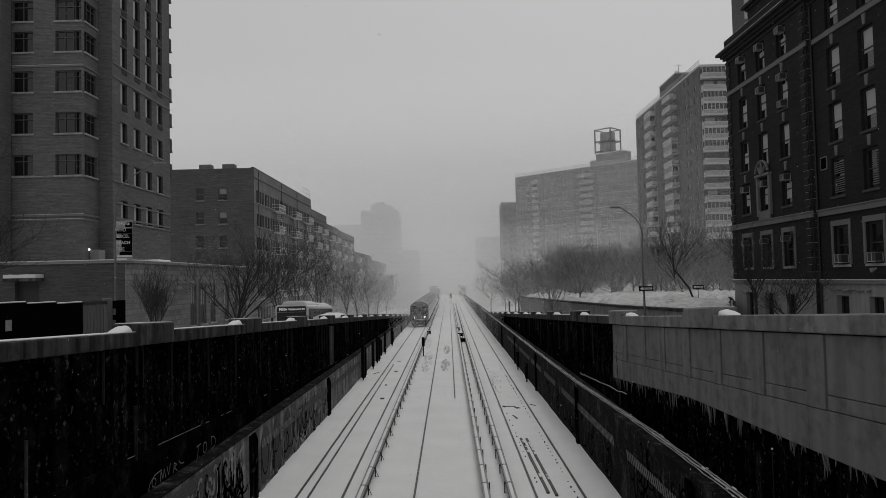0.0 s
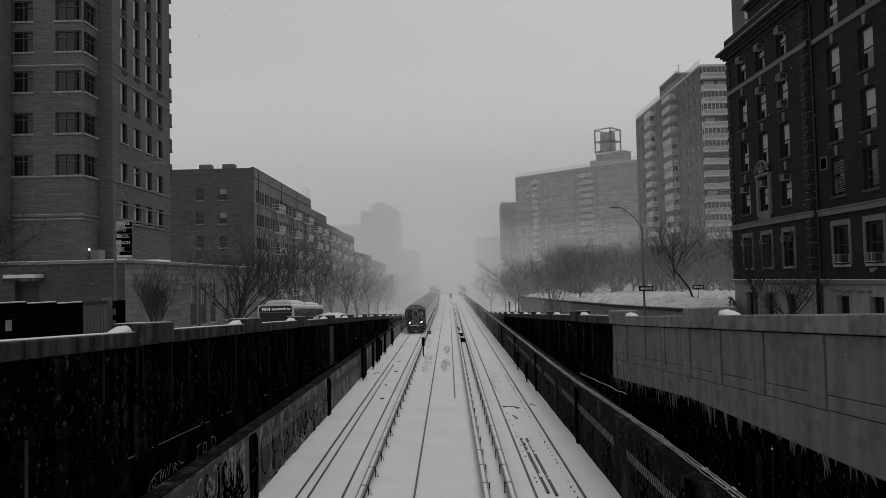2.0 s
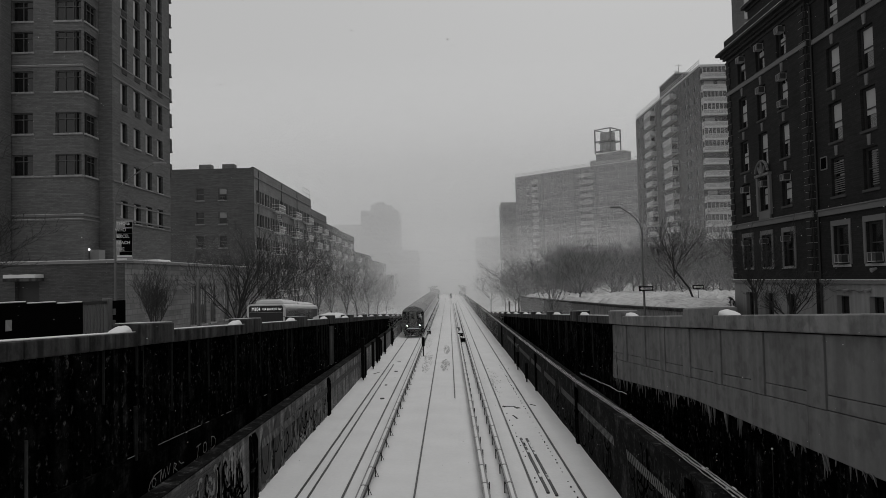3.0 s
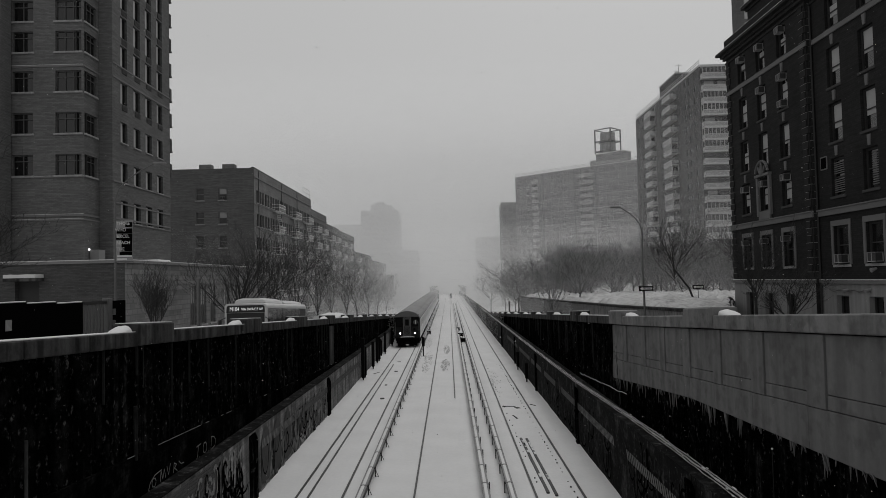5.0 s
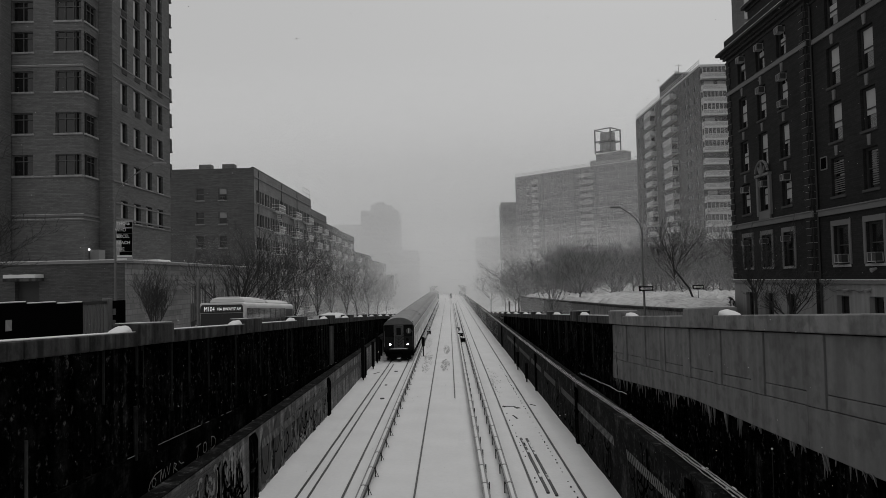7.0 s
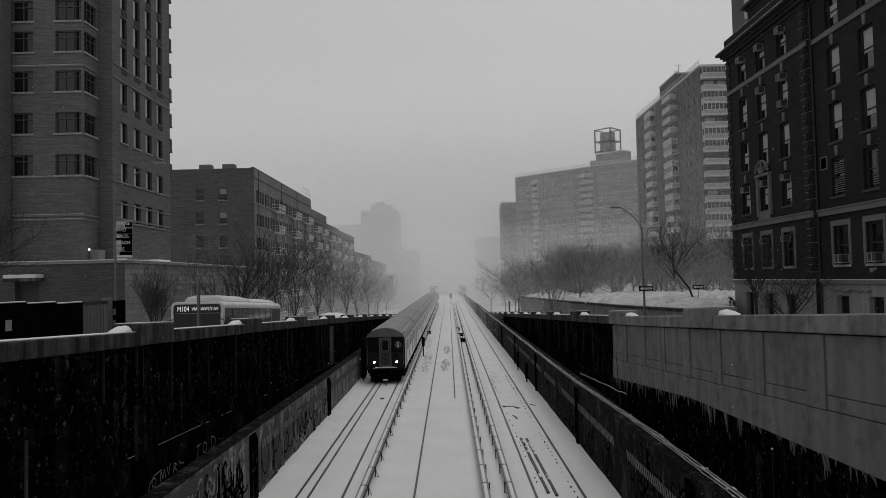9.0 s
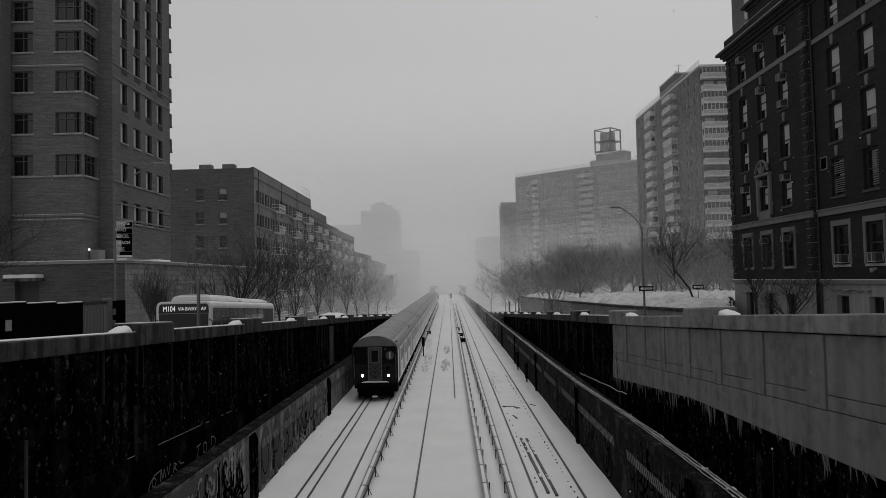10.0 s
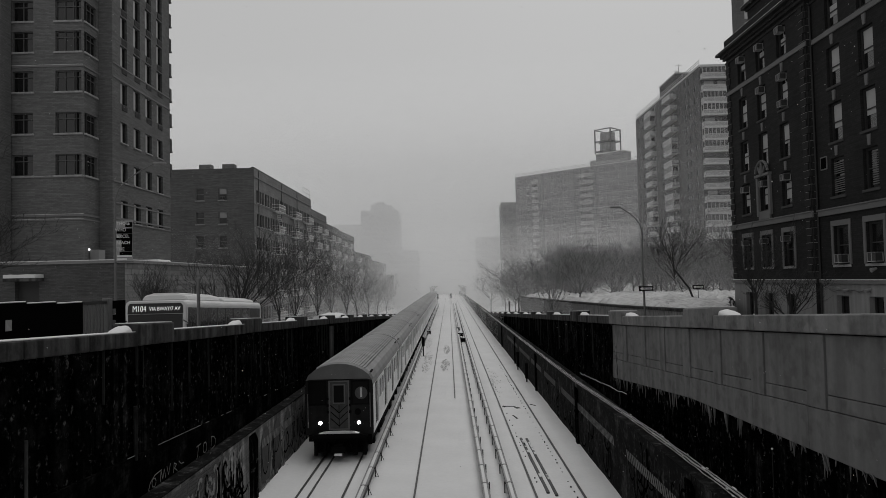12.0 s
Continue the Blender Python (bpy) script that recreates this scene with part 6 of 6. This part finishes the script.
def snow_bank():
    """The park edge: a stone wall that falls with the street, and lumpy ploughed snow on the higher ground behind."""
    def wall_top(y):
        return 4.82 - 0.023 * (y - 42.4) if y < 57.6 else 4.47 - 0.0164 * (y - 57.6) if y < 86 else 4.0 - 0.0136 * (y - 86)

    bm = bmesh.new()
    nx, ny = 150, 170
    rows = []
    for j in range(ny + 1):
        y = 43 + 97 * j / ny
        row = []
        for i in range(nx + 1):
            x = 13.75 + 30 * (i / nx) ** 1.4
            e = min(1, j / 6, (ny - j) / 8, i / 8)
            lump = 0.3 * noise.noise(Vector((x * 0.4, y * 0.22, 1))) + 0.6 * abs(noise.noise(Vector((x * 0.9, y * 0.45, 5)))) + 0.16 * abs(noise.noise(Vector((x * 2.6, y * 1.6, 8))))
            row.append(bm.verts.new((x, y, wall_top(y) - 0.05 + e * (0.1 + min(1, (x - 13.75) / 6) * 0.1 + lump))))
        rows.append(row)
    for r, s in zip(rows, rows[1:]):
        for i in range(nx):
            if r[i + 1].co.x > 0.38 * r[i].co.y and r[i].co.y < 57:
                continue
            bm.faces.new((r[i], r[i + 1], s[i + 1], s[i])).smooth = True
    bmesh.ops.delete(bm, geom=[v for v in bm.verts if not v.link_faces], context="VERTS")
    tagged(part("snow_bank", bm, SNOW_BANK), "long lumpy snow bank along the park edge", "snow bank", kind="stuff")
    w = thing("park_wall", Matrix(), "long grey stone park wall holding back the snow bank", "wall", kind="structure")
    for k in range(24):
        y0, y1 = 42.4 + 4 * k, 42.4 + 4 * (k + 1)
        bm = bmesh.new()
        vs = box(bm, 13.3, 13.75, y0 + 0.01, y1 - 0.01, street(y1) - 0.5, 1)
        for v in vs[4:]:
            v.co.z = wall_top(v.co.y) - 0.2
        s = part("block", bm, COPING_LIGHT, w)
        bm = bmesh.new()
        vs = box(bm, 13.22, 13.83, y0 + 0.01, y1 - 0.01, 0, 1)
        for i, v in enumerate(vs):
            v.co.z = wall_top(v.co.y) - (0.196 if i < 4 else 0.02)
        part("coping_stone", bm, COPING, s, bevel=0.02)
    for k in range(2):
        bm = bmesh.new()
        box(bm, 13.76, 16.0, 42.4 + 0.3 * k, 42.69 + 0.3 * k, street(42) - 0.4, wall_top(42.4) - 0.1 - 0.1 * k)
        part("end_wall", bm, COPING_LIGHT, w)


def parked_van():
    y = 50.2
    t = thing("parked_van", Matrix.Translation((-8.5, y, street(y) + 0.12)), "parked van under thick white snow beside the wall", "van")
    bm = bmesh.new()
    prism(bm, [(-0.9, 0.3), (0.9, 0.3), (0.92, 1.1), (0.82, 1.95), (-0.82, 1.95), (-0.92, 1.1)], 0, 4.6)
    part("body", bm, BUS_GREY, t, bevel=0.08)
    bm = bmesh.new()
    box(bm, -0.74, 0.74, -0.012, 0.02, 1.2, 1.8)
    part("windscreen", bm, GLASS, t)
    bm = bmesh.new()
    box(bm, -0.78, 0.78, 0.1, 4.5, 1.955, 2.25)
    bmesh.ops.subdivide_edges(bm, edges=list(bm.edges), cuts=3, use_grid_fill=True)
    for v in bm.verts:
        if v.co.z > 2.1:
            v.co.z += 0.1 * noise.noise(v.co) - 0.15 * (abs(v.co.x) / 0.78) ** 4
    part("snow_cap", bm, SNOW, t, "thick white snow", bevel=0.0)
    for s in (-1, 1):
        for yy in (0.9, 3.6):
            bm = bmesh.new()
            tube(bm, (s * 0.7, yy, 0.33), (s * 0.93, yy, 0.33), 0.33, 0.33, 18)
            part("wheel", bm, UNDER, t)


# ---- details of the cutting ----
def cables():
    """Three snow-crusted cables on the eastern low wall, and a snowy branch fallen behind it."""
    def lane(y):
        return 5.46 if y < 21 else 5.46 - 0.026 * (y - 21) if y < 31 else 5.2 - 0.004 * min(y - 31, 10)

    for k, (dx, dz, r) in enumerate(((-0.085, 0.09, 0.012), (0.0, 0.095, 0.018), (0.085, 0.09, 0.012))):
        t = thing("cable", Matrix(), "snow-crusted cable lying along the low wall", "cable", "cables on the wall")
        bm = bmesh.new()
        rnd = random.Random(k)
        prev = None
        for i in range(240):
            y = 3 + 0.5 * i
            p = Vector((lane(y) + dx + rnd.uniform(-0.014, 0.014), y, 2.5 - 0.005 * y + dz + rnd.uniform(-0.01, 0.012)))
            if prev:
                tube(bm, prev, p, r, r, 6)
            prev = p
        part("sheath", bm, CABLE if k != 1 else SNOW_BANK, t)
        bm = bmesh.new()
        for i in range(80):
            y = rnd.uniform(6, 75)
            q = rnd.uniform(0.008, 0.024)
            m = Matrix.Translation((lane(y) + dx + rnd.uniform(-0.03, 0.05), y, 2.5 - 0.005 * y + dz + r * 0.8)) @ Matrix.Diagonal((1, rnd.uniform(2, 7), 0.7, 1))
            bmesh.ops.create_icosphere(bm, subdivisions=1, radius=q, matrix=m)
        tagged(part("snow_clumps", bm, SNOW, t, "small white snow clumps"), kind="stuff")
    rnd = random.Random(12)
    t = thing("fallen_branch", Matrix(), "snow-covered branch fallen along the foot of the wall", "branch")
    bm, snow = bmesh.new(), bmesh.new()
    prev = None
    for i in range(26):
        p = Vector((5.72, 24.3 + i * 0.34, 2.9 - 0.016 * i + rnd.uniform(-0.035, 0.035)))
        if prev:
            tube(bm, prev, p, 0.012, 0.012, 5)
            tube(snow, prev + Vector((0, 0, 0.016)), p + Vector((0, 0, 0.009)), 0.009, 0.009, 5)
        prev = p
    part("stem", bm, BARK, t)
    part("snow", snow, SNOW, t, "thin line of snow")
    t = thing("sapling", Matrix.Translation((5.74, 25.4, 2.4)), "thin bare sapling growing against the concrete wall", "sapling")
    bm = bmesh.new()
    stem = [Vector((0, -0.08 + 0.1 * k, 0.46 * k)) + Vector((0, rnd.uniform(-0.04, 0.04), 0)) for k in range(5)]
    for k, (a, b) in enumerate(zip(stem, stem[1:])):
        tube(bm, a, b, 0.02 - 0.004 * k, 0.016 - 0.004 * k, 5)
        for s in (-1, 1):
            tube(bm, b, b + Vector((rnd.uniform(-0.05, 0.02), s * rnd.uniform(0.15, 0.4), rnd.uniform(0.2, 0.5))), 0.007, 0.003, 4)
    part("stem", bm, BARK, t)
    t = thing("wall_rod", Matrix.Translation((5.74, 13.43, 0)), "thin iron rod with a snowy tip", "rod")
    bm = bmesh.new()
    tube(bm, (0, 0, 1.9), (0, 0, 3.6), 0.009, 0.009, 6)
    part("rod", bm, LIME, t)
    bm = bmesh.new()
    bmesh.ops.create_icosphere(bm, subdivisions=2, radius=0.02, matrix=Matrix.Translation((0, 0, 3.62)))
    part("snow_tip", bm, SNOW, t)


def stroke(bm, x, pts, w, face):
    """A flat stroke of paint on an upright wall, through (y, z) points."""
    for (y0, z0), (y1, z1) in zip(pts, pts[1:]):
        d = math.hypot(y1 - y0, z1 - z0) or 1
        ny, nz = -(z1 - z0) / d * w / 2, (y1 - y0) / d * w / 2
        q = [(y0 - ny, z0 - nz), (y1 - ny, z1 - nz), (y1 + ny, z1 + nz), (y0 + ny, z0 + nz)]
        bm.faces.new([bm.verts.new((x + face * 0.03, a, b)) for a, b in q])


def graffiti():
    rnd = random.Random(77)
    for x, face, y0, y1, n, zmax in ((-6.2, 1, 13, 22.4, 70, 2.1), (-6.2, 1, 23.6, 37.0, 34, 1.9), (5.15, -1, 13, 22.0, 46, 2.2), (5.15, -1, 23.6, 40.0, 24, 2.1)):
        for layer, mt in ((0, GRAFFITI if face > 0 else GRAFFITI_DARK), (1, SIGN_BLACK)):
            bm = bmesh.new()
            for k in range(n):
                cy, cz = rnd.uniform(y0 + 0.5, y1 - 0.5), rnd.uniform(0.4, zmax - 0.5)
                h, w = rnd.uniform(0.5, 1.15), rnd.uniform(0.16, 0.42)
                a0, turn = rnd.uniform(0, 6), rnd.uniform(2.2, 5.2)
                pts = [(cy + w * math.cos(a0 + turn * j / 9) + 0.04 * j, min(zmax, max(0.15, cz + h * 0.6 * math.sin(a0 + turn * j / 9)))) for j in range(10)]
                stroke(bm, x + face * 0.003 * layer, pts, rnd.uniform(0.04, 0.1) if layer else rnd.uniform(0.05, 0.15), face)
            t = thing("graffiti", Matrix(), "tangled painted graffiti strokes on the low wall", "graffiti", "graffiti on the walls")
            tagged(part("paint", bm, mt, t), kind="stuff")
    # pale strip along both walls, hatched where it is nearest
    for x, face, hatched, plain, z in ((-6.2, 1, ((24.0, 30.5),), ((31.0, 36.9), (38.2, 50.3)), lambda y: 1.55 - 0.0125 * (y - 16)), (5.15, -1, ((15.0, 21.9), (23.6, 29.5)), ((29.7, 34.5), (36.5, 40.6), (42.0, 47.0), (48.0, 55.0), (56.5, 66.0)), lambda y: 1.4)):
        for runs, pitch, wide, lean in ((hatched, 0.21, 0.13, 0.14), (plain, 1.1, 1.07, 0.0)):
            for y0, y1 in runs:
                t = thing("painted_strip", Matrix(), "pale hatched strip painted along the low wall" if lean else "faded pale strip painted along the low wall", "painted strip", "painted strips")
                bm = bmesh.new()
                y = y0
                while y < y1:
                    e = min(wide, y1 - y + 0.05)
                    q = [(y, z(y)), (y + e, z(y)), (y + e + lean, z(y) + 0.27), (y + lean, z(y) + 0.27)]
                    bm.faces.new([bm.verts.new((x + face * 0.036, a, b)) for a, b in q])
                    y += pitch
                tagged(part("hatching", bm, COPING_LIGHT if lean else BRICK_PODIUM, t), kind="stuff")
    # three big pale arches painted beside the niche
    t = thing("graffiti", Matrix(), "row of tall pale rounded shapes painted on the wall", "graffiti", "graffiti on the walls")
    bm = bmesh.new()
    for cy in (24.6, 26.2, 27.9):
        ring = [(cy + 0.55 * math.cos(a * math.pi / 8), 1.45 + 0.6 * math.sin(a * math.pi / 8)) for a in range(9)]
        pts = [(cy + 0.55, 0.3)] + ring + [(cy - 0.55, 0.3)]
        bm.faces.new([bm.verts.new((-6.168, a, b)) for a, b in pts])
    tagged(part("paint", bm, GRAFFITI_DULL, t), kind="stuff")
    # spray tags on the black plinth
    t = thing("graffiti", Matrix(), "white sprayed letters on the black wall", "graffiti", "graffiti on the walls")
    bm = bmesh.new()
    letters = [[(19.55, 2.62), (19.2, 2.6), (19.35, 2.62), (19.28, 2.36), (19.15, 2.24), (18.98, 2.22), (18.9, 2.28)], [(19.42, 2.3), (19.46, 2.3)],
               [(19.86 + 0.15 * math.cos(a * 0.7), 2.45 + 0.14 * math.sin(a * 0.7)) for a in range(10)], [(20.1, 2.3), (20.14, 2.3)],
               [(20.35, 2.28), (20.4, 2.62), (20.62, 2.58), (20.78, 2.46), (20.68, 2.32), (20.35, 2.28)],
               [(16.9, 2.62), (16.5, 2.6), (16.25, 2.5), (16.15, 2.36), (16.3, 2.28)], [(16.45 + 0.12 * math.cos(a), 2.45 + 0.1 * math.sin(a)) for a in range(7)],
               [(16.8, 2.36), (16.85, 2.6), (16.95, 2.4), (17.05, 2.6), (17.12, 2.38)], [(17.2, 2.62), (17.3, 2.4), (17.42, 2.64)], [(17.6, 2.36), (17.65, 2.58), (17.8, 2.52), (17.66, 2.46), (17.85, 2.36)],
               [(17.95, 2.56), (18.1, 2.46), (18.3, 2.44)]]
    for pts in letters:
        stroke(bm, -6.645, pts, 0.022, 1)
    tagged(part("paint", bm, GRAFFITI, t), kind="stuff")
    t = thing("wall_post", Matrix(), "upright pale pipe on the black wall", "pipe", "pipes on the wall")
    bm = bmesh.new()
    tube(bm, (-6.64, 15.57, 3.15), (-6.64, 15.57, 4.28), 0.045, 0.045, 8)
    part("pipe", bm, COPING, t)
    t = thing("wall_post", Matrix(), "upright pale pipe on the black wall", "pipe", "pipes on the wall")
    bm = bmesh.new()
    tube(bm, (-6.64, 11.55, 2.9), (-6.64, 11.55, 4.43), 0.03, 0.03, 8)
    part("pipe", bm, COPING, t)


def trackside():
    rnd = random.Random(15)
    # standing equipment by the low walls and between the tracks
    for x, y, h in ((-5.95, 50.4, 3.0), (-5.98, 51.8, 2.3), (-5.95, 57.0, 2.2), (-5.98, 60.5, 2.6), (-5.95, 62.0, 2.2), (-5.98, 68.0, 2.1), (-5.95, 76.0, 2.0), (4.95, 48.5, 1.3), (4.98, 55.0, 1.4)):
        t = thing("signal_box", Matrix.Translation((x, y, -0.1)), "slim dark trackside cabinet by the low wall", "cabinet", "trackside cabinets")
        bm = bmesh.new()
        box(bm, -0.1, 0.1, -0.16, 0.16, 0.3, h)
        part("case", bm, UNDER, t, bevel=0.02)
        bm = bmesh.new()
        tube(bm, (0, 0, -0.2), (0, 0, 0.3), 0.05, 0.05, 6)
        part("leg", bm, IRON, t)
    for x, y, h in ((-2.4, 66.1, 1.75), (-3.1, 199.0, 2.9), (0.5, 202.0, 2.9)):
        t = thing("signal_post", Matrix.Translation((x, y, -0.1)), "dark post-mounted track signal", "signal", "track signals")
        bm = bmesh.new()
        tube(bm, (0, 0, 0), (0, 0, h * 0.6), 0.06, 0.05, 8)
        tube(bm, (-0.2, 0, 0.05), (0.2, 0, 0.05), 0.05, 0.05, 6)
        part("post", bm, IRON, t)
        bm = bmesh.new()
        w = 0.13 if y < 100 else 0.3
        box(bm, -w, w, -0.14, 0.14, h * 0.55, h)
        part("head", bm, UNDER, t, bevel=0.03)
    for x, y, w in ((1.25, 87.0, 0.3), (1.4, 79.3, 0.24), (1.28, 80.4, 0.16), (-2.6, 92.0, 0.25), (1.1, 97.0, 0.2)):
        t = thing("switch_box", Matrix.Translation((x, y, -0.05)), "small dark switch box between the rails", "switch box", "switch boxes")
        bm = bmesh.new()
        box(bm, -w, w, -0.2, 0.2, 0.1, 0.5)
        case = part("case", bm, UNDER, t, bevel=0.03)
        bm = bmesh.new()
        box(bm, -w * 0.9, w * 0.9, -0.17, 0.17, 0.502, 0.53)
        part("snow_cap", bm, SNOW, case)
        bm = bmesh.new()
        for q in (-0.7, 0.7):
            tube(bm, (q * w, 0, -0.1), (q * w, 0, 0.12), 0.03, 0.03, 6)
        part("feet", bm, IRON, t)
    for x, y, ln, w, a in ((2.95, 27.6, 8.0, 0.10, 0.6), (3.18, 27.4, 8.2, 0.09, 0.6)):
        t = thing("loose_rail", pose(x, y, -0.02, 0, 0, a), "dark spare rail lying half clear of the snow", "rail", "spare rails")
        bm = bmesh.new()
        box(bm, -w / 2, w / 2, -ln / 2, ln / 2, -0.1, 0.03)
        r = part("bar", bm, RAIL, t, bevel=0.01)
        for k in range(6):
            bm = bmesh.new()
            y0 = rnd.uniform(-ln / 2, ln / 2 - 0.8)
            box(bm, -w / 2 + 0.01, w / 2 - 0.01, y0, y0 + rnd.uniform(0.25, 0.7), 0.031, 0.06)
            part("snow_cap", bm, SNOW, r, bevel=0.008)
    bm = bmesh.new()
    box(bm, -0.022, 0.022, -0.035, 0.035, -0.1, 0.0)
    clip = mesh_of("rail_clip", bm, IRON)
    t = thing("rail_fastenings", Matrix(), "row of dark rail clips poking through the snow", "rail clips")
    for i in range(60):
        y = 22.5 + 0.6 * i + rnd.uniform(-0.08, 0.08)
        shared("rail_clip", clip, t, Matrix.Translation((3.82 + rnd.uniform(-0.02, 0.02), y, rnd.uniform(-0.05, 0.0))))
        if i % 3:
            shared("rail_clip", clip, t, Matrix.Translation((2.78 + rnd.uniform(-0.02, 0.02), y, rnd.uniform(-0.06, -0.01))))
    # ties and rubbish that show through the snow
    for x, y, w, ln, a in ((3.05, 39.5, 0.16, 0.7, 80), (3.45, 39.0, 0.25, 0.35, 20), (4.35, 39.8, 0.08, 0.5, 30), (-4.0, 43.0, 0.25, 0.45, 10), (-4.1, 55.6, 0.25, 0.5, 5), (-5.5, 54.8, 0.12, 1.1, -20), (-4.3, 62.0, 0.3, 0.3, 0), (-4.25, 48.5, 0.15, 0.4, 0), (3.1, 36.5, 0.1, 0.9, 10)):
        t = thing("timber_scrap", pose(x, y, -0.06, 0, 0, a), "dark scrap of timber poking out of the snow", "timber", "scraps on the track")
        bm = bmesh.new()
        box(bm, -w / 2, w / 2, -ln / 2, ln / 2, -0.08, 0.04)
        part("piece", bm, WOOD, t, bevel=0.012)
    # patches of footmarks and grit in the snow
    for x, y, w, ln, n in ((-0.35, 72, 0.3, 9, 130), (-0.42, 59, 0.36, 8, 150), (-1.9, 62, 0.4, 16, 150), (-2.2, 80, 0.3, 14, 70), (2.9, 50, 0.4, 12, 50)):
        t = thing("slush_patch", Matrix.Translation((x, y, -0.03)), "patch of grey footmarks in the snow between tracks", "slush", "slush patches")
        bm = bmesh.new()
        for k in range(n):
            r, a = math.sqrt(rnd.random()), rnd.uniform(0, math.tau)
            cx, cy, q = w * r * math.cos(a), ln * 0.5 * r * math.sin(a), rnd.uniform(0.02, 0.06)
            vs = [bm.verts.new((cx + q * rnd.uniform(0.7, 1.3) * math.cos(g), cy + 2.2 * q * rnd.uniform(0.7, 1.3) * math.sin(g), rnd.uniform(0.0, 0.05))) for g in (0, 1.05, 2.1, 3.1, 4.2, 5.2)]
            bm.faces.new(vs)
        tagged(part("trodden_patch", bm, FOOTMARK, t), kind="stuff")


def station():
    for x in (-6.4, 5.6):
        t = thing("station_canopy", Matrix.Translation((x, 285, 0)), "faint station platform canopy in the haze", "station", "station canopies")
        bm = bmesh.new()
        box(bm, -1.2, 1.2, 0, 60, 3.4, 3.7)
        part("roof", bm, IRON_SNOWY, t, bevel=0.05)
        bm = bmesh.new()
        box(bm, -1.0, 1.0, -1, 60, -0.4, 1.1)
        part("platform", bm, COPING, t)
        bm = bmesh.new()
        box(bm, -0.95, 0.95, 2.0, 9.0, 1.1, 3.39)
        part("waiting_room", bm, COPING, t)
        for k in range(5):
            bm = bmesh.new()
            box(bm, -0.12, 0.12, 1 + 12 * k, 1.24 + 12 * k, 1.1, 3.4)
            part("column", bm, IRON, t)


TRAIN, BUS = train(), bus()
trees()
street_lamp(-17.2, 38.0, 10.4, 2.1, "tall grey street lamp carrying a banner")
street_lamp(12.65, 48.0, 8.9, -1.45, "tall grey street lamp carrying a road sign")
banner()
one_way(12.74, 47.85, 5.89, False)
one_way(20.2, 60.0, 5.7, True)
hoarding()
post(-8.5, 25.0, 2.9, 7.0, 0.06, "plain grey steel post behind the wall")
post(6.5, 80.0, 0.6, 4.2, 0.09, "short dark post beside the wall")
snow_bank()
parked_van()
cables()
graffiti()
trackside()
station()


# ---- falling snow ----
def flakes(seed, n, x0, x1, y0, y1, size):
    rnd = random.Random(seed)
    V, F = [], []
    for i in range(n):
        y = rnd.uniform(y0, y1)
        c = Vector((rnd.uniform(x0, x1) * y / y1, y, rnd.uniform(-6, 32)))
        r = size * rnd.uniform(0.5, 1.2)
        k = len(V)
        for d in ((r, 0, 0), (-r, 0, 0), (0, r, 0), (0, -r, 0), (0, 0, r), (0, 0, -r)):
            V.append(tuple(c + Vector(d) * rnd.uniform(0.7, 1.1)))
        F += [(k + a, k + b, k + e) for a, b, e in ((0, 2, 4), (2, 1, 4), (1, 3, 4), (3, 0, 4), (2, 0, 5), (1, 2, 5), (3, 1, 5), (0, 3, 5))]
    me = bpy.data.meshes.new("snowflakes")
    me.from_pydata(V, [], F)
    me.materials.append(FLAKE)
    return tagged(new("snowflakes", me), "loose snowflakes drifting down through the air", "snow", "falling flakes", "stuff")


FLAKES = [flakes(1, 1500, -9, 9, 5, 14, 0.0055), flakes(2, 2200, -22, 22, 10, 30, 0.0085)]


def motions():
    way = ((0.0, 106.5), (1.5, 97.0), (2.5, 90.9), (5.5, 72.0), (6.5, 65.7), (9.5, 45.9), (10.5, 39.0), (12.0, 28.6))
    walk(TRAIN, [(t, Matrix.Translation((-4.33, y, 0))) for t, y in way])
    way = ((0.0, 58.2), (1.5, 54.2), (2.5, 51.4), (5.5, 43.8), (6.5, 41.4), (9.5, 35.4), (10.5, 33.6), (12.0, 31.15))
    walk(BUS, [(t, pose(-12.46, y, street(y) + 0.03, -2.4)) for t, y in way])
    for k, ob in enumerate(FLAKES):
        walk(ob, [(0.0, Matrix()), (12.0, Matrix.Translation((2.5 - 4 * k, -1.0, -13.0)))])


motions()
